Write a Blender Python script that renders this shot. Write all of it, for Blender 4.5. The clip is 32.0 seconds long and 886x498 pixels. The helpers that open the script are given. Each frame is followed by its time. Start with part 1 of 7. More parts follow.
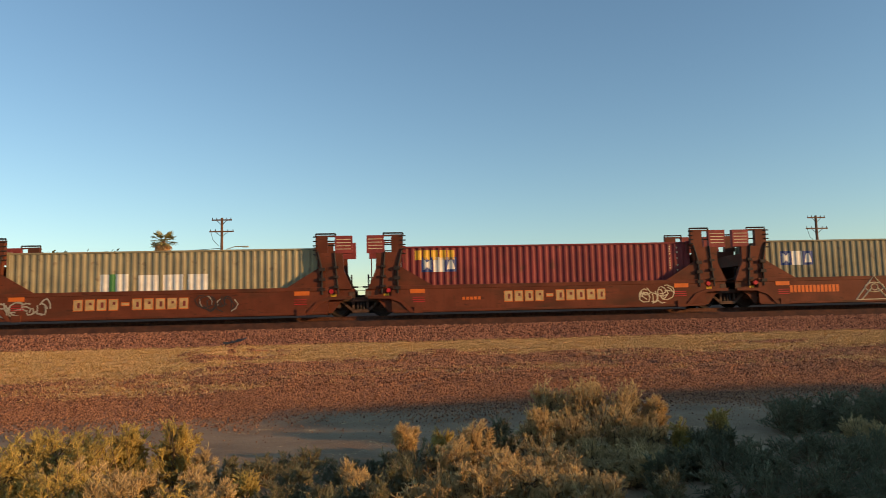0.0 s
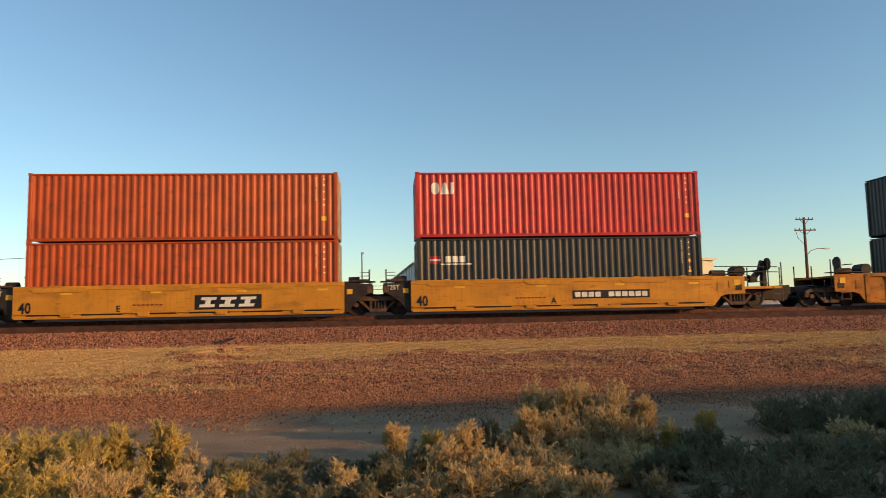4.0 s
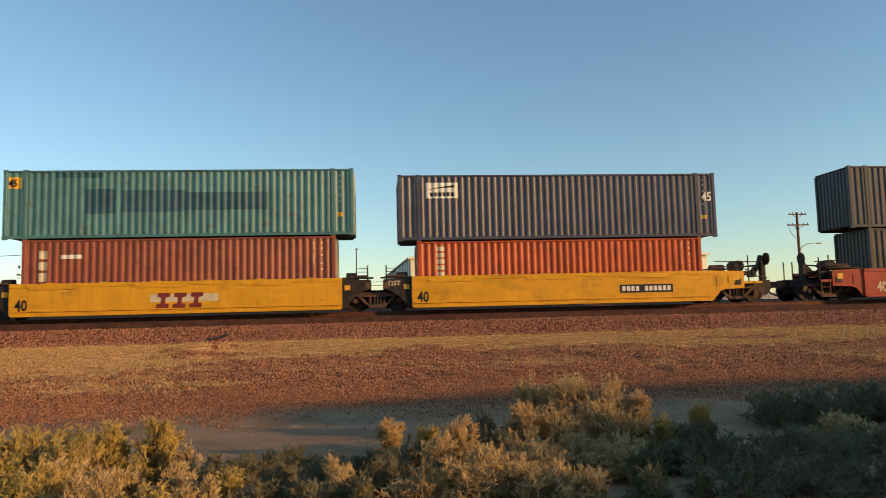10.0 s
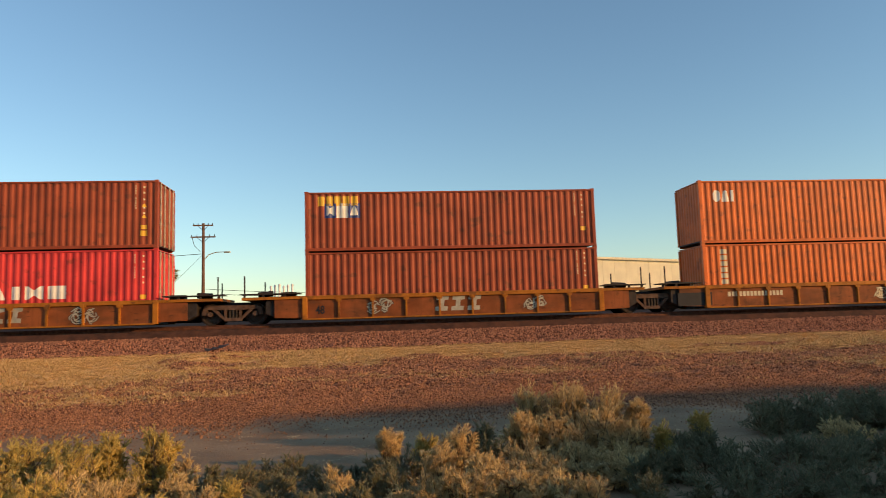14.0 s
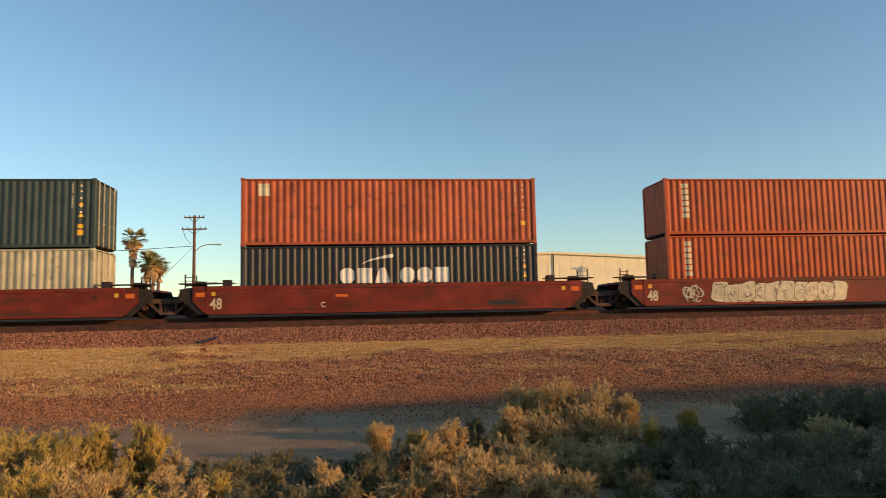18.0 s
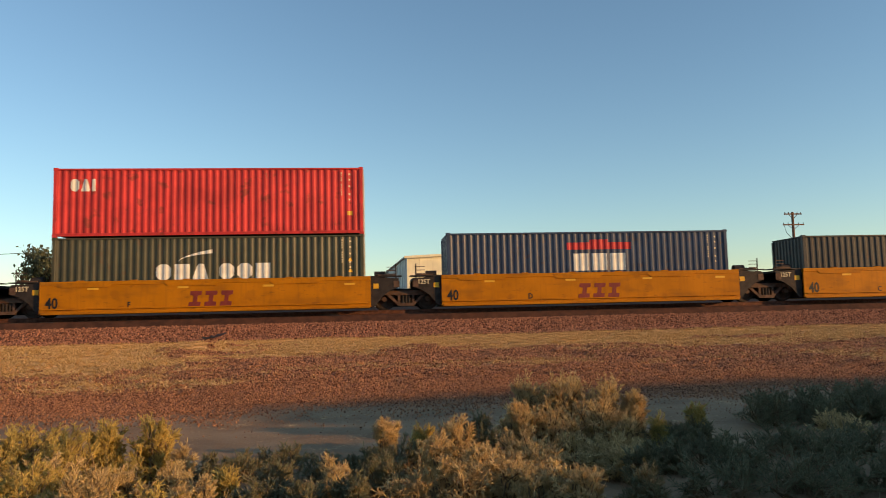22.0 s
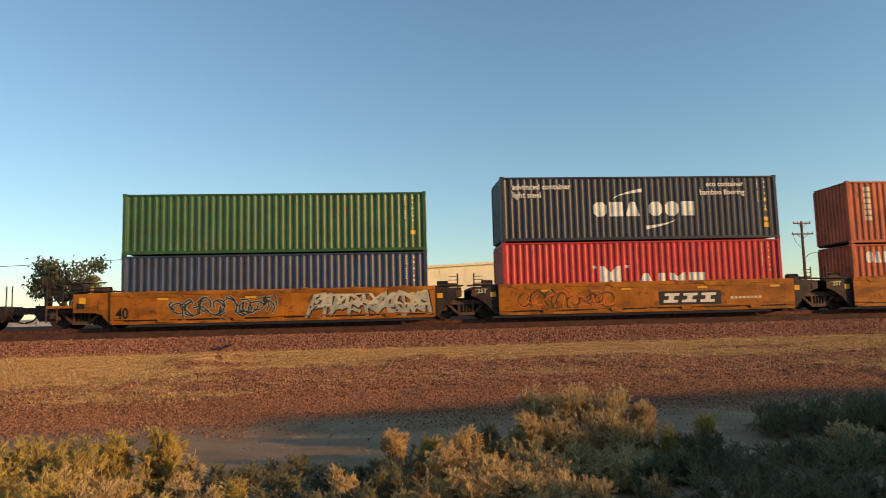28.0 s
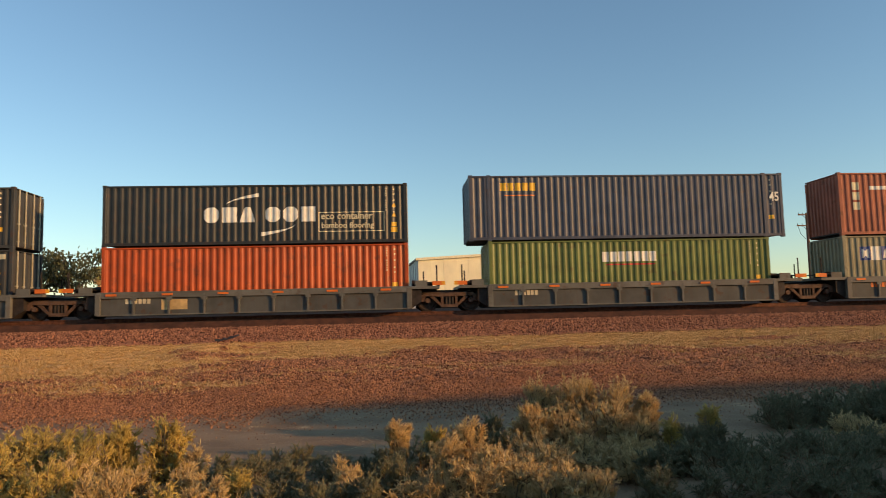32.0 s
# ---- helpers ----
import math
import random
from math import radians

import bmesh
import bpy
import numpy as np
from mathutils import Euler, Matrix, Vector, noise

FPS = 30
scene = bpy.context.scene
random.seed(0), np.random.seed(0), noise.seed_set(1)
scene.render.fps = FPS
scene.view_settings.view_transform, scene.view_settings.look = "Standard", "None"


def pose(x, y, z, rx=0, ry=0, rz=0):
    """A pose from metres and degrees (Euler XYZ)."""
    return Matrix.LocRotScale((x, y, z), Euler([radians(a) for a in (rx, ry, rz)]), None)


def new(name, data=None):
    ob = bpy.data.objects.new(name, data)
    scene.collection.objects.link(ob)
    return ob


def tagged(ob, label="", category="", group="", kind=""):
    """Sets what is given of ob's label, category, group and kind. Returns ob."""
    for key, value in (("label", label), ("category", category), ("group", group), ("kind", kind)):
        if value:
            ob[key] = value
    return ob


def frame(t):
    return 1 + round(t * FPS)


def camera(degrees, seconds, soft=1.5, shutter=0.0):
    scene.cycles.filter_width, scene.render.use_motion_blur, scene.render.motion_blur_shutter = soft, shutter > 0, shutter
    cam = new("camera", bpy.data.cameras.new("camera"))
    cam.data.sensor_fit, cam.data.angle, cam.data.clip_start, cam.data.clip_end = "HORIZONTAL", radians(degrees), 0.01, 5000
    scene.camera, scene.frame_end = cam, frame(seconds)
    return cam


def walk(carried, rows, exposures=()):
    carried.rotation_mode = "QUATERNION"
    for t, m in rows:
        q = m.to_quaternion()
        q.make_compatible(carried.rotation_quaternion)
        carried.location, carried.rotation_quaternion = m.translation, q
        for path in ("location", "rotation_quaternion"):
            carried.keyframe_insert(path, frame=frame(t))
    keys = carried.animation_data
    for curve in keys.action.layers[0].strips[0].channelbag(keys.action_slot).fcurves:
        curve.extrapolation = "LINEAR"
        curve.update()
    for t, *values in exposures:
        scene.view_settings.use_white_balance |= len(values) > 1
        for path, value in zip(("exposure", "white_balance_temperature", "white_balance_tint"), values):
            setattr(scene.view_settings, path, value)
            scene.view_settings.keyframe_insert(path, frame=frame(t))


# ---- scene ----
EYE = (0.0, -30.12, 0.02)
cam = camera(64.4, 32.0, soft=0.7, shutter=0.06)


def aim(yaw, pitch, roll):
    """Camera pose: degrees to the right of the track's normal, upward tilt, clockwise lean."""
    return pose(*EYE, 90 + pitch, 0, -yaw) @ pose(0, 0, 0, 0, 0, -roll)


walk(cam, [(t, aim(a, b, c)) for t, a, b, c in (
    (0, 4.16, 5.46, 1.38),
    (0.5, 4.98, 5.11, 0.72),
    (1, 4.74, 5.05, 0.60),
    (1.5, 4.87, 4.84, 0.50),
    (2, 4.78, 4.66, 0.67),
    (2.5, 4.91, 4.71, 0.75),
    (3, 5.19, 4.94, 0.91),
    (3.5, 4.93, 5.01, 0.80),
    (4, 4.93, 5.44, 1.19),
    (4.5, 5.31, 5.46, 1.04),
    (6.5, 5.43, 5.23, 1.06),
    (7, 5.75, 5.32, 1.07),
    (7.5, 5.86, 4.98, 1.26),
    (8, 5.51, 4.89, 1.37),
    (8.5, 5.53, 5.30, 1.51),
    (9, 5.30, 5.48, 1.39),
    (9.5, 5.49, 4.96, 1.41),
    (10, 5.38, 5.09, 1.41),
    (10.5, 5.29, 5.16, 1.42),
    (11, 5.21, 5.16, 1.26),
    (11.5, 5.46, 5.33, 1.30),
    (12, 5.53, 5.59, 1.35),
    (12.5, 5.70, 5.61, 1.50),
    (13, 6.00, 5.70, 1.56),
    (13.5, 5.99, 5.89, 1.66),
    (14, 5.54, 5.80, 1.75),
    (14.5, 5.80, 5.47, 1.52),
    (15, 5.73, 5.39, 1.65),
    (15.5, 5.47, 5.41, 1.48),
    (17.5, 6.19, 5.21, 1.30),
    (18, 6.19, 5.36, 1.20),
    (18.5, 6.00, 5.41, 1.23),
    (19, 6.09, 5.23, 1.22),
    (19.5, 6.03, 5.14, 1.12),
    (20, 5.44, 4.97, 1.28),
    (20.5, 5.49, 5.35, 1.56),
    (21, 5.33, 5.42, 1.34),
    (21.5, 5.60, 5.12, 1.29),
    (22, 5.67, 5.01, 1.34),
    (22.5, 5.57, 5.19, 1.31),
    (23, 5.59, 5.48, 1.34),
    (23.5, 5.70, 5.47, 1.32),
    (24, 5.86, 5.40, 1.30),
    (24.5, 5.93, 5.79, 1.26),
    (25, 6.04, 5.85, 1.48),
    (25.5, 5.82, 5.75, 1.46),
    (26, 6.18, 5.58, 1.38),
    (26.5, 6.00, 6.11, 1.48),
    (28.5, 4.93, 5.74, 1.41),
    (29, 4.79, 5.64, 1.49),
    (29.5, 4.48, 5.75, 1.95),
    (30, 4.55, 5.60, 1.75),
    (30.5, 4.52, 5.54, 1.68),
    (31, 4.40, 5.52, 1.51),
    (31.5, 4.93, 5.37, 1.44),
    (32, 4.75, 5.19, 1.41),
)], exposures=[(t, stops, 7200, 7) for t, stops in (
    (0, 0.31), (1, 0.29), (3, 0.48), (7, 0.42), (10, 0.46), (13, 0.46), (17, 0.42), (20, 0.42), (22, 0.40), (23, 0.20), (24, 0.21), (26, 0.44), (32, 0.40))])

# ---- light ----
SUN_AZ, SUN_EL = 63.0, 11.0     # degrees from the track's normal behind the viewer, to the right; height
world = bpy.data.worlds.new("sky")
scene.world = world
world.use_nodes = True
wn = world.node_tree.nodes
sky = wn.new("ShaderNodeTexSky")
sky.sky_type = "NISHITA"
sky.sun_disc = False
sky.sun_elevation = radians(SUN_EL)
sky.sun_rotation = radians(180 - SUN_AZ)
sky.altitude, sky.air_density, sky.dust_density, sky.ozone_density = 300, 1.08, 0.3, 3.0
world.node_tree.links.new(sky.outputs[0], wn["Background"].inputs[0])
wn["Background"].inputs[1].default_value = 0.158
sun_data = bpy.data.lights.new("sun", "SUN")
sun_data.energy, sun_data.angle, sun_data.color = 3.3, radians(0.6), (1.0, 0.565, 0.26)
sun = new("sun", sun_data)
_to = Vector((-math.sin(radians(SUN_AZ)) * math.cos(radians(SUN_EL)), math.cos(radians(SUN_AZ)) * math.cos(radians(SUN_EL)), -math.sin(radians(SUN_EL))))
sun.matrix_world = Matrix.Translation((20, -40, 20)) @ _to.to_track_quat("-Z", "Y").to_matrix().to_4x4()


# ---- materials ----
def mat(name, rgb, rough=0.6, metal=0.0, vary=0.25, scale=3.0, rust=0.0, rust_rgb=(0.09, 0.035, 0.015), streak=0.0, bump=0.15, grain=60.0, gloss=0.4, grime=0.0):
    """A surface with broad and fine variation, stains of their own shape and fine relief."""
    m = bpy.data.materials.new(name)
    m.use_nodes = True
    nt = m.node_tree
    b = nt.nodes["Principled BSDF"]
    b.inputs["Roughness"].default_value, b.inputs["Metallic"].default_value = rough, metal
    b.inputs["Specular IOR Level"].default_value = gloss
    tc = nt.nodes.new("ShaderNodeTexCoord")
    info = nt.nodes.new("ShaderNodeObjectInfo")
    add = nt.nodes.new("ShaderNodeVectorMath")
    sc = nt.nodes.new("ShaderNodeVectorMath")
    sc.operation = "SCALE"
    sc.inputs[0].default_value = (37.0, 91.0, 53.0)
    nt.links.new(info.outputs["Random"], sc.inputs["Scale"])
    nt.links.new(tc.outputs["Object"], add.inputs[0])
    nt.links.new(sc.outputs[0], add.inputs[1])

    def noise_tex(s, detail, vec=None):
        n = nt.nodes.new("ShaderNodeTexNoise")
        n.inputs["Scale"].default_value, n.inputs["Detail"].default_value = s, detail
        nt.links.new(vec or add.outputs[0], n.inputs["Vector"])
        return n

    def ramp(src, lo, hi, a=0.0, c=1.0):
        r = nt.nodes.new("ShaderNodeMapRange")
        r.inputs["From Min"].default_value, r.inputs["From Max"].default_value = lo, hi
        r.inputs["To Min"].default_value, r.inputs["To Max"].default_value = a, c
        nt.links.new(src, r.inputs["Value"])
        return r.outputs[0]

    def blend(fac, a, c, mode="MIX"):
        x = nt.nodes.new("ShaderNodeMix")
        x.data_type, x.blend_type = "RGBA", mode
        for val, sock in ((fac, 0), (a, 6), (c, 7)):
            if isinstance(val, (float, int)):
                x.inputs[sock].default_value = val
            elif isinstance(val, tuple):
                x.inputs[sock].default_value = (*val, 1)
            else:
                nt.links.new(val, x.inputs[sock])
        return x.outputs[2]

    broad, fine = noise_tex(scale, 4), noise_tex(grain, 3)
    dark = tuple(c * (1 - vary) for c in rgb)
    lite = tuple(min(1, c * (1 + vary * 0.7) + 0.01 * vary) for c in rgb)
    col = blend(ramp(broad.outputs[0], 0.35, 0.65), dark, lite)
    col = blend(ramp(fine.outputs[0], 0.3, 0.7, 0, vary), col, tuple(c * 0.6 for c in rgb))
    if streak:
        mp = nt.nodes.new("ShaderNodeMapping")
        mp.inputs["Scale"].default_value = (5.0, 5.0, 0.35)
        nt.links.new(add.outputs[0], mp.inputs["Vector"])
        st = noise_tex(2.2, 5, mp.outputs[0])
        col = blend(ramp(st.outputs[0], 0.5, 0.72, 0, streak), col, tuple(0.5 * c + 0.5 * r for c, r in zip(rgb, rust_rgb)))
    if rust:
        rn = noise_tex(scale * 2.3, 8)
        col = blend(ramp(rn.outputs[0], 0.60, 0.68, 0, rust), col, rust_rgb)
    if grime:
        mp = nt.nodes.new("ShaderNodeMapping")
        mp.inputs["Scale"].default_value = (0.5, 1.0, 1.6)
        nt.links.new(add.outputs[0], mp.inputs["Vector"])
        gn, sn = noise_tex(1.3, 7, mp.outputs[0]), noise_tex(5.5, 5, mp.outputs[0])
        col = blend(ramp(gn.outputs[0], 0.50, 0.68, 0, grime), col, (0.055, 0.032, 0.016))
        col = blend(ramp(sn.outputs[0], 0.63, 0.70, 0, grime), col, (0.03, 0.018, 0.012))
    nt.links.new(col, b.inputs["Base Color"])
    nt.links.new(ramp(fine.outputs[0], 0.3, 0.7, rough - 0.1, min(1, rough + 0.12)), b.inputs["Roughness"])
    if bump:
        bp = nt.nodes.new("ShaderNodeBump")
        bp.inputs["Strength"].default_value, bp.inputs["Distance"].default_value = bump, 0.01
        nt.links.new(fine.outputs[0], bp.inputs["Height"])
        nt.links.new(bp.outputs[0], b.inputs["Normal"])
    return m


PAINT_RGB = dict(
    red_orange=(0.55, 0.088, 0.012), orange=(0.78, 0.168, 0.022), brown_red=(0.31, 0.052, 0.012), maroon=(0.22, 0.022, 0.022),
    red=(0.62, 0.034, 0.032), navy=(0.030, 0.040, 0.055), charcoal=(0.035, 0.038, 0.036), slate=(0.075, 0.085, 0.115),
    blue=(0.045, 0.07, 0.125), teal=(0.03, 0.10, 0.145), sea_green=(0.085, 0.25, 0.25), dark_green=(0.03, 0.06, 0.055), green=(0.045, 0.14, 0.045),
    lime=(0.16, 0.20, 0.045), pale_green=(0.33, 0.43, 0.16), sage=(0.27, 0.25, 0.15), tan=(0.42, 0.36, 0.20), cream=(0.60, 0.56, 0.37), rust_brown=(0.33, 0.09, 0.045),
    olive=(0.085, 0.085, 0.045), coral=(0.46, 0.100, 0.036))
PAINT = {k: mat("paint_" + k, tuple(0.82 * c for c in v), 0.44, vary=0.18, scale=1.2, rust=0.4, streak=0.4, bump=0.05, gloss=0.38) for k, v in PAINT_RGB.items()}
DULL_PAINT = {k: mat("weathered_paint_" + k, tuple(min(1, 0.98 * c + 0.012) for c in v), 0.57, vary=0.22, scale=1.0, rust=0.55, streak=0.55, bump=0.1, gloss=0.3) for k, v in PAINT_RGB.items()}
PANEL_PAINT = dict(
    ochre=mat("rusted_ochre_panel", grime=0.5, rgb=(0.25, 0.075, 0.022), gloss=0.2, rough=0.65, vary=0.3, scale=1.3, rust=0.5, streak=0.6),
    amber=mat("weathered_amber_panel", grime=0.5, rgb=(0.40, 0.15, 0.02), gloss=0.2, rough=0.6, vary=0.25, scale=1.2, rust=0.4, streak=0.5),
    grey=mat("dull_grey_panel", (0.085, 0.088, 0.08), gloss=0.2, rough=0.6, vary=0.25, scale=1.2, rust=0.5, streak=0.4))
CAR_PAINT = dict(
    yellow=mat("yellow_car_paint", grime=0.3, rgb=(0.60, 0.265, 0.030), gloss=0.25, rough=0.5, vary=0.14, scale=0.8, rust=0.22, streak=0.4),
    gold=mat("golden_yellow_car_paint", grime=0.25, rgb=(0.72, 0.37, 0.022), gloss=0.3, rough=0.45, vary=0.10, scale=0.7, rust=0.2, streak=0.25),
    amber=mat("amber_car_paint", grime=0.3, rgb=(0.50, 0.185, 0.005), gloss=0.15, rough=0.55, vary=0.14, scale=0.8, rust=0.2, streak=0.35),
    ochre=mat("weathered_ochre_paint", grime=0.55, rgb=(0.42, 0.15, 0.016), gloss=0.2, rough=0.6, vary=0.3, scale=1.1, rust=0.6, streak=0.6),
    red_brown=mat("weathered_red_brown_paint", grime=0.7, rgb=(0.20, 0.030, 0.017), gloss=0.25, rough=0.6, vary=0.3, scale=1.0, rust=0.4, streak=0.5),
    brown=mat("dull_brown_car_paint", grime=0.5, rgb=(0.15, 0.041, 0.018), gloss=0.2, rough=0.6, vary=0.25, scale=1.0, rust=0.4, streak=0.5),
    bright_red=mat("faded_red_car_paint", grime=0.35, rgb=(0.36, 0.055, 0.03), gloss=0.25, rough=0.5, vary=0.2, scale=1.0, rust=0.3, streak=0.3),
    grey=mat("grey_car_paint", grime=0.3, rgb=(0.14, 0.14, 0.12), gloss=0.25, rough=0.55, vary=0.2, scale=1.0, rust=0.5, streak=0.4))
STEEL = mat("grimy_dark_steel", (0.035, 0.027, 0.022), 0.7, 0.2, vary=0.4, scale=4, rust=0.4)
RUST = mat("rusty_cast_steel", (0.12, 0.07, 0.045), 0.75, 0.2, vary=0.4, scale=5, rust=0.5)
WHEEL_STEEL = mat("worn_wheel_steel", (0.05, 0.036, 0.027), 0.6, 0.4, vary=0.3, scale=6)
RAIL_STEEL = mat("rusty_rail_steel", (0.14, 0.055, 0.03), 0.7, 0.3, vary=0.4, scale=6, rust=0.5)
WOOD_TIE = mat("weathered_tie_wood", (0.06, 0.042, 0.03), 0.9, vary=0.4, scale=5)
WHITE_MARK = mat("white_lettering", (0.75, 0.72, 0.62), 0.55, vary=0.12, scale=3)
CREAM_MARK = mat("cream_lettering", (0.62, 0.55, 0.36), 0.6, vary=0.15, scale=3)
BLACK_MARK = mat("black_lettering", (0.012, 0.012, 0.012), 0.5, vary=0.2)
YELLOW_MARK = mat("yellow_lettering", (0.75, 0.42, 0.03), 0.5, vary=0.1)
RED_MARK = mat("red_lettering", (0.5, 0.02, 0.025), 0.5, vary=0.1)
DARKRED_MARK = mat("dark_red_lettering", (0.20, 0.03, 0.02), 0.6, vary=0.2)
BLUE_MARK = mat("blue_lettering", (0.02, 0.05, 0.2), 0.5, vary=0.1)
ORANGE_MARK = mat("orange_lettering", (0.7, 0.16, 0.02), 0.5, vary=0.1)
GREEN_MARK = mat("green_lettering", (0.05, 0.2, 0.05), 0.5, vary=0.1)
SILVER_TAG = mat("silver_spray_paint", (0.50, 0.46, 0.34), 0.45, 0.45, vary=0.2, scale=4)
PINK_TAG = mat("pink_spray_paint", (0.5, 0.24, 0.2), 0.6, vary=0.2, scale=4)
GREEN_TAG = mat("green_spray_paint", (0.12, 0.16, 0.07), 0.6, vary=0.4, scale=4)
CREAM_TAG = mat("cream_spray_paint", (0.55, 0.38, 0.16), 0.6, vary=0.25, scale=4)
GOLD_TAG = mat("ochre_spray_paint", (0.50, 0.27, 0.06), 0.6, vary=0.25, scale=4)
SAND_TAG = mat("pale_sand_spray_paint", (0.64, 0.49, 0.27), 0.6, vary=0.22, scale=4)
OLIVE_TAG = mat("olive_spray_paint", (0.20, 0.19, 0.06), 0.6, vary=0.25, scale=4)
DARK_TAG = mat("dark_spray_paint", (0.03, 0.025, 0.02), 0.6, vary=0.3, scale=4)
ROSE_TAG = mat("faded_rose_spray", (0.36, 0.10, 0.036), 0.6, vary=0.5, scale=5)
MAUVE_TAG = mat("mauve_brown_spray", (0.34, 0.17, 0.11), 0.6, vary=0.3, scale=3)
LEAF_TAG = mat("pale_green_spray", (0.50, 0.52, 0.24), 0.6, vary=0.3, scale=3)
MARKS = dict(w=WHITE_MARK, c=CREAM_MARK, k=BLACK_MARK, y=YELLOW_MARK, r=RED_MARK, d=DARKRED_MARK, b=BLUE_MARK, o=ORANGE_MARK, g=GREEN_MARK,
             s=SILVER_TAG, p=PINK_TAG, e=GREEN_TAG, t=CREAM_TAG, x=DARK_TAG, h=GOLD_TAG, v=OLIVE_TAG, q=SAND_TAG, n=ROSE_TAG, m=MAUVE_TAG, l=LEAF_TAG)


# ---- mesh tools ----
class Solid:
    """Collects boxes, prisms and rods into one mesh."""

    def __init__(self):
        self.v, self.f = [], []

    def add(self, verts, faces):
        n = len(self.v)
        self.v += [tuple(p) for p in verts]
        self.f += [tuple(i + n for i in f) for f in faces]
        return self

    def box(self, x0, x1, y0, y1, z0, z1):
        return self.add([(x0, y0, z0), (x1, y0, z0), (x1, y1, z0), (x0, y1, z0), (x0, y0, z1), (x1, y0, z1), (x1, y1, z1), (x0, y1, z1)],
                        [(0, 3, 2, 1), (4, 5, 6, 7), (0, 1, 5, 4), (1, 2, 6, 5), (2, 3, 7, 6), (3, 0, 4, 7)])

    def prism(self, outline, y0, y1):
        """An (x, z) outline, anticlockwise seen from -y, pushed from y0 to y1."""
        n = len(outline)
        return self.add([(x, y0, z) for x, z in outline] + [(x, y1, z) for x, z in outline],
                        [tuple(range(n)), tuple(range(2 * n - 1, n - 1, -1))] + [(i, n + i, n + (i + 1) % n, (i + 1) % n) for i in range(n)])

    def rod(self, a, b, r, n=8, r2=None):
        a, b = Vector(a), Vector(b)
        q = (b - a).to_track_quat("Z", "Y")
        ring = [(math.cos(2 * math.pi * i / n), math.sin(2 * math.pi * i / n)) for i in range(n)]
        vs = [a + q @ Vector((c * r, s * r, 0)) for c, s in ring] + [b + q @ Vector((c * (r if r2 is None else r2), s * (r if r2 is None else r2), 0)) for c, s in ring]
        return self.add(vs, [tuple(range(n - 1, -1, -1)), tuple(range(n, 2 * n))] + [(i, (i + 1) % n, n + (i + 1) % n, n + i) for i in range(n)])

    def mesh(self, name, bevel=0.0, smooth=False):
        me = bpy.data.meshes.new(name)
        me.from_pydata(self.v, [], self.f)
        if bevel:
            bm = bmesh.new()
            bm.from_mesh(me)
            bmesh.ops.bevel(bm, geom=list(bm.edges), offset=bevel, segments=1, affect="EDGES", clamp_overlap=True)
            bm.to_mesh(me)
            bm.free()
        if smooth:
            me.polygons.foreach_set("use_smooth", [True] * len(me.polygons))
        me.materials.append(None)
        me.update()
        return me


def part(name, me, material, parent=None, label="", at=(0, 0, 0)):
    """One mesh object under its thing; alike parts share the mesh."""
    if isinstance(me, Solid):
        me = me.mesh(name)
    ob = new(name, me)
    if not me.materials:
        me.materials.append(None)
    ob.material_slots[0].link = "OBJECT"
    ob.material_slots[0].material = material
    ob.location = at
    if parent:
        ob.parent = parent
    if label:
        ob["label"] = label
    return ob


MESH = {}


def shared(key, make):
    if key not in MESH:
        MESH[key] = make()
    return MESH[key]


def letters(text, size):
    """Flat mesh of a readable word or number in the x-z plane, facing -y, starting at the origin."""
    def make():
        cu = bpy.data.curves.new("letters", "FONT")
        cu.body, cu.size, cu.extrude, cu.resolution_u = text, size, 0.004, 2
        cu.offset = 0.022 * size
        tmp = bpy.data.objects.new("letters", cu)
        me = bpy.data.meshes.new_from_object(tmp)
        bpy.data.objects.remove(tmp)
        me.transform(Matrix.Rotation(radians(90), 4, "X") @ Matrix.Diagonal((0.78 if text.isdigit() else 0.94, 1, 1, 1)))
        me.materials.clear()
        me.materials.append(None)
        return me
    return shared(("letters", text, size), make)


# ---- ground and track ----
# Cross-section of the sheet from far in front to far behind: (y, z)
PROFILE = [(-900, -1.6), (-120, -1.55), (-34, -1.5), (-26, -1.53), (-21.6, -1.53), (-19.2, -1.51), (-17.46, -1.48), (-15.5, -1.40), (-11.4, -1.22), (-8.0, -1.02),
           (-5.2, -0.92), (-4.05, -0.83), (-3.3, -0.64), (-2.4, -0.44), (-1.66, -0.38), (-1.40, -0.085), (1.4, -0.085), (2.3, -0.13), (3.2, -0.05), (4.4, 0.27), (6.5, 0.27), (8.5, -0.83), (12, -0.9), (40, -0.95), (110, -1.0), (1500, -1.0), (4000, -1.0)]


MOUNDS = [(-5.6, -7.4, 0.9, 2.0, 0.13), (-4.4, -11.5, 1.6, 1.2, 0.10), (1.2, -9.6, 1.2, 1.0, 0.12), (6.5, -10.8, 2.2, 0.9, 0.10), (-9.5, -11.0, 2.5, 1.0, 0.10), (-2.0, -14.5, 2.0, 1.0, 0.07), (3.5, -15.0, 2.5, 0.8, 0.06)]
SPILLS = [(-5.6, -6.6, 0.9, 2.6), (-4.6, -9.6, 1.6, 1.6), (1.3, -9.2, 1.0, 1.5), (6.0, -9.9, 2.4, 0.9), (12.0, -8.5, 2.0, 0.7), (-12.0, -9.0, 1.5, 0.8)]


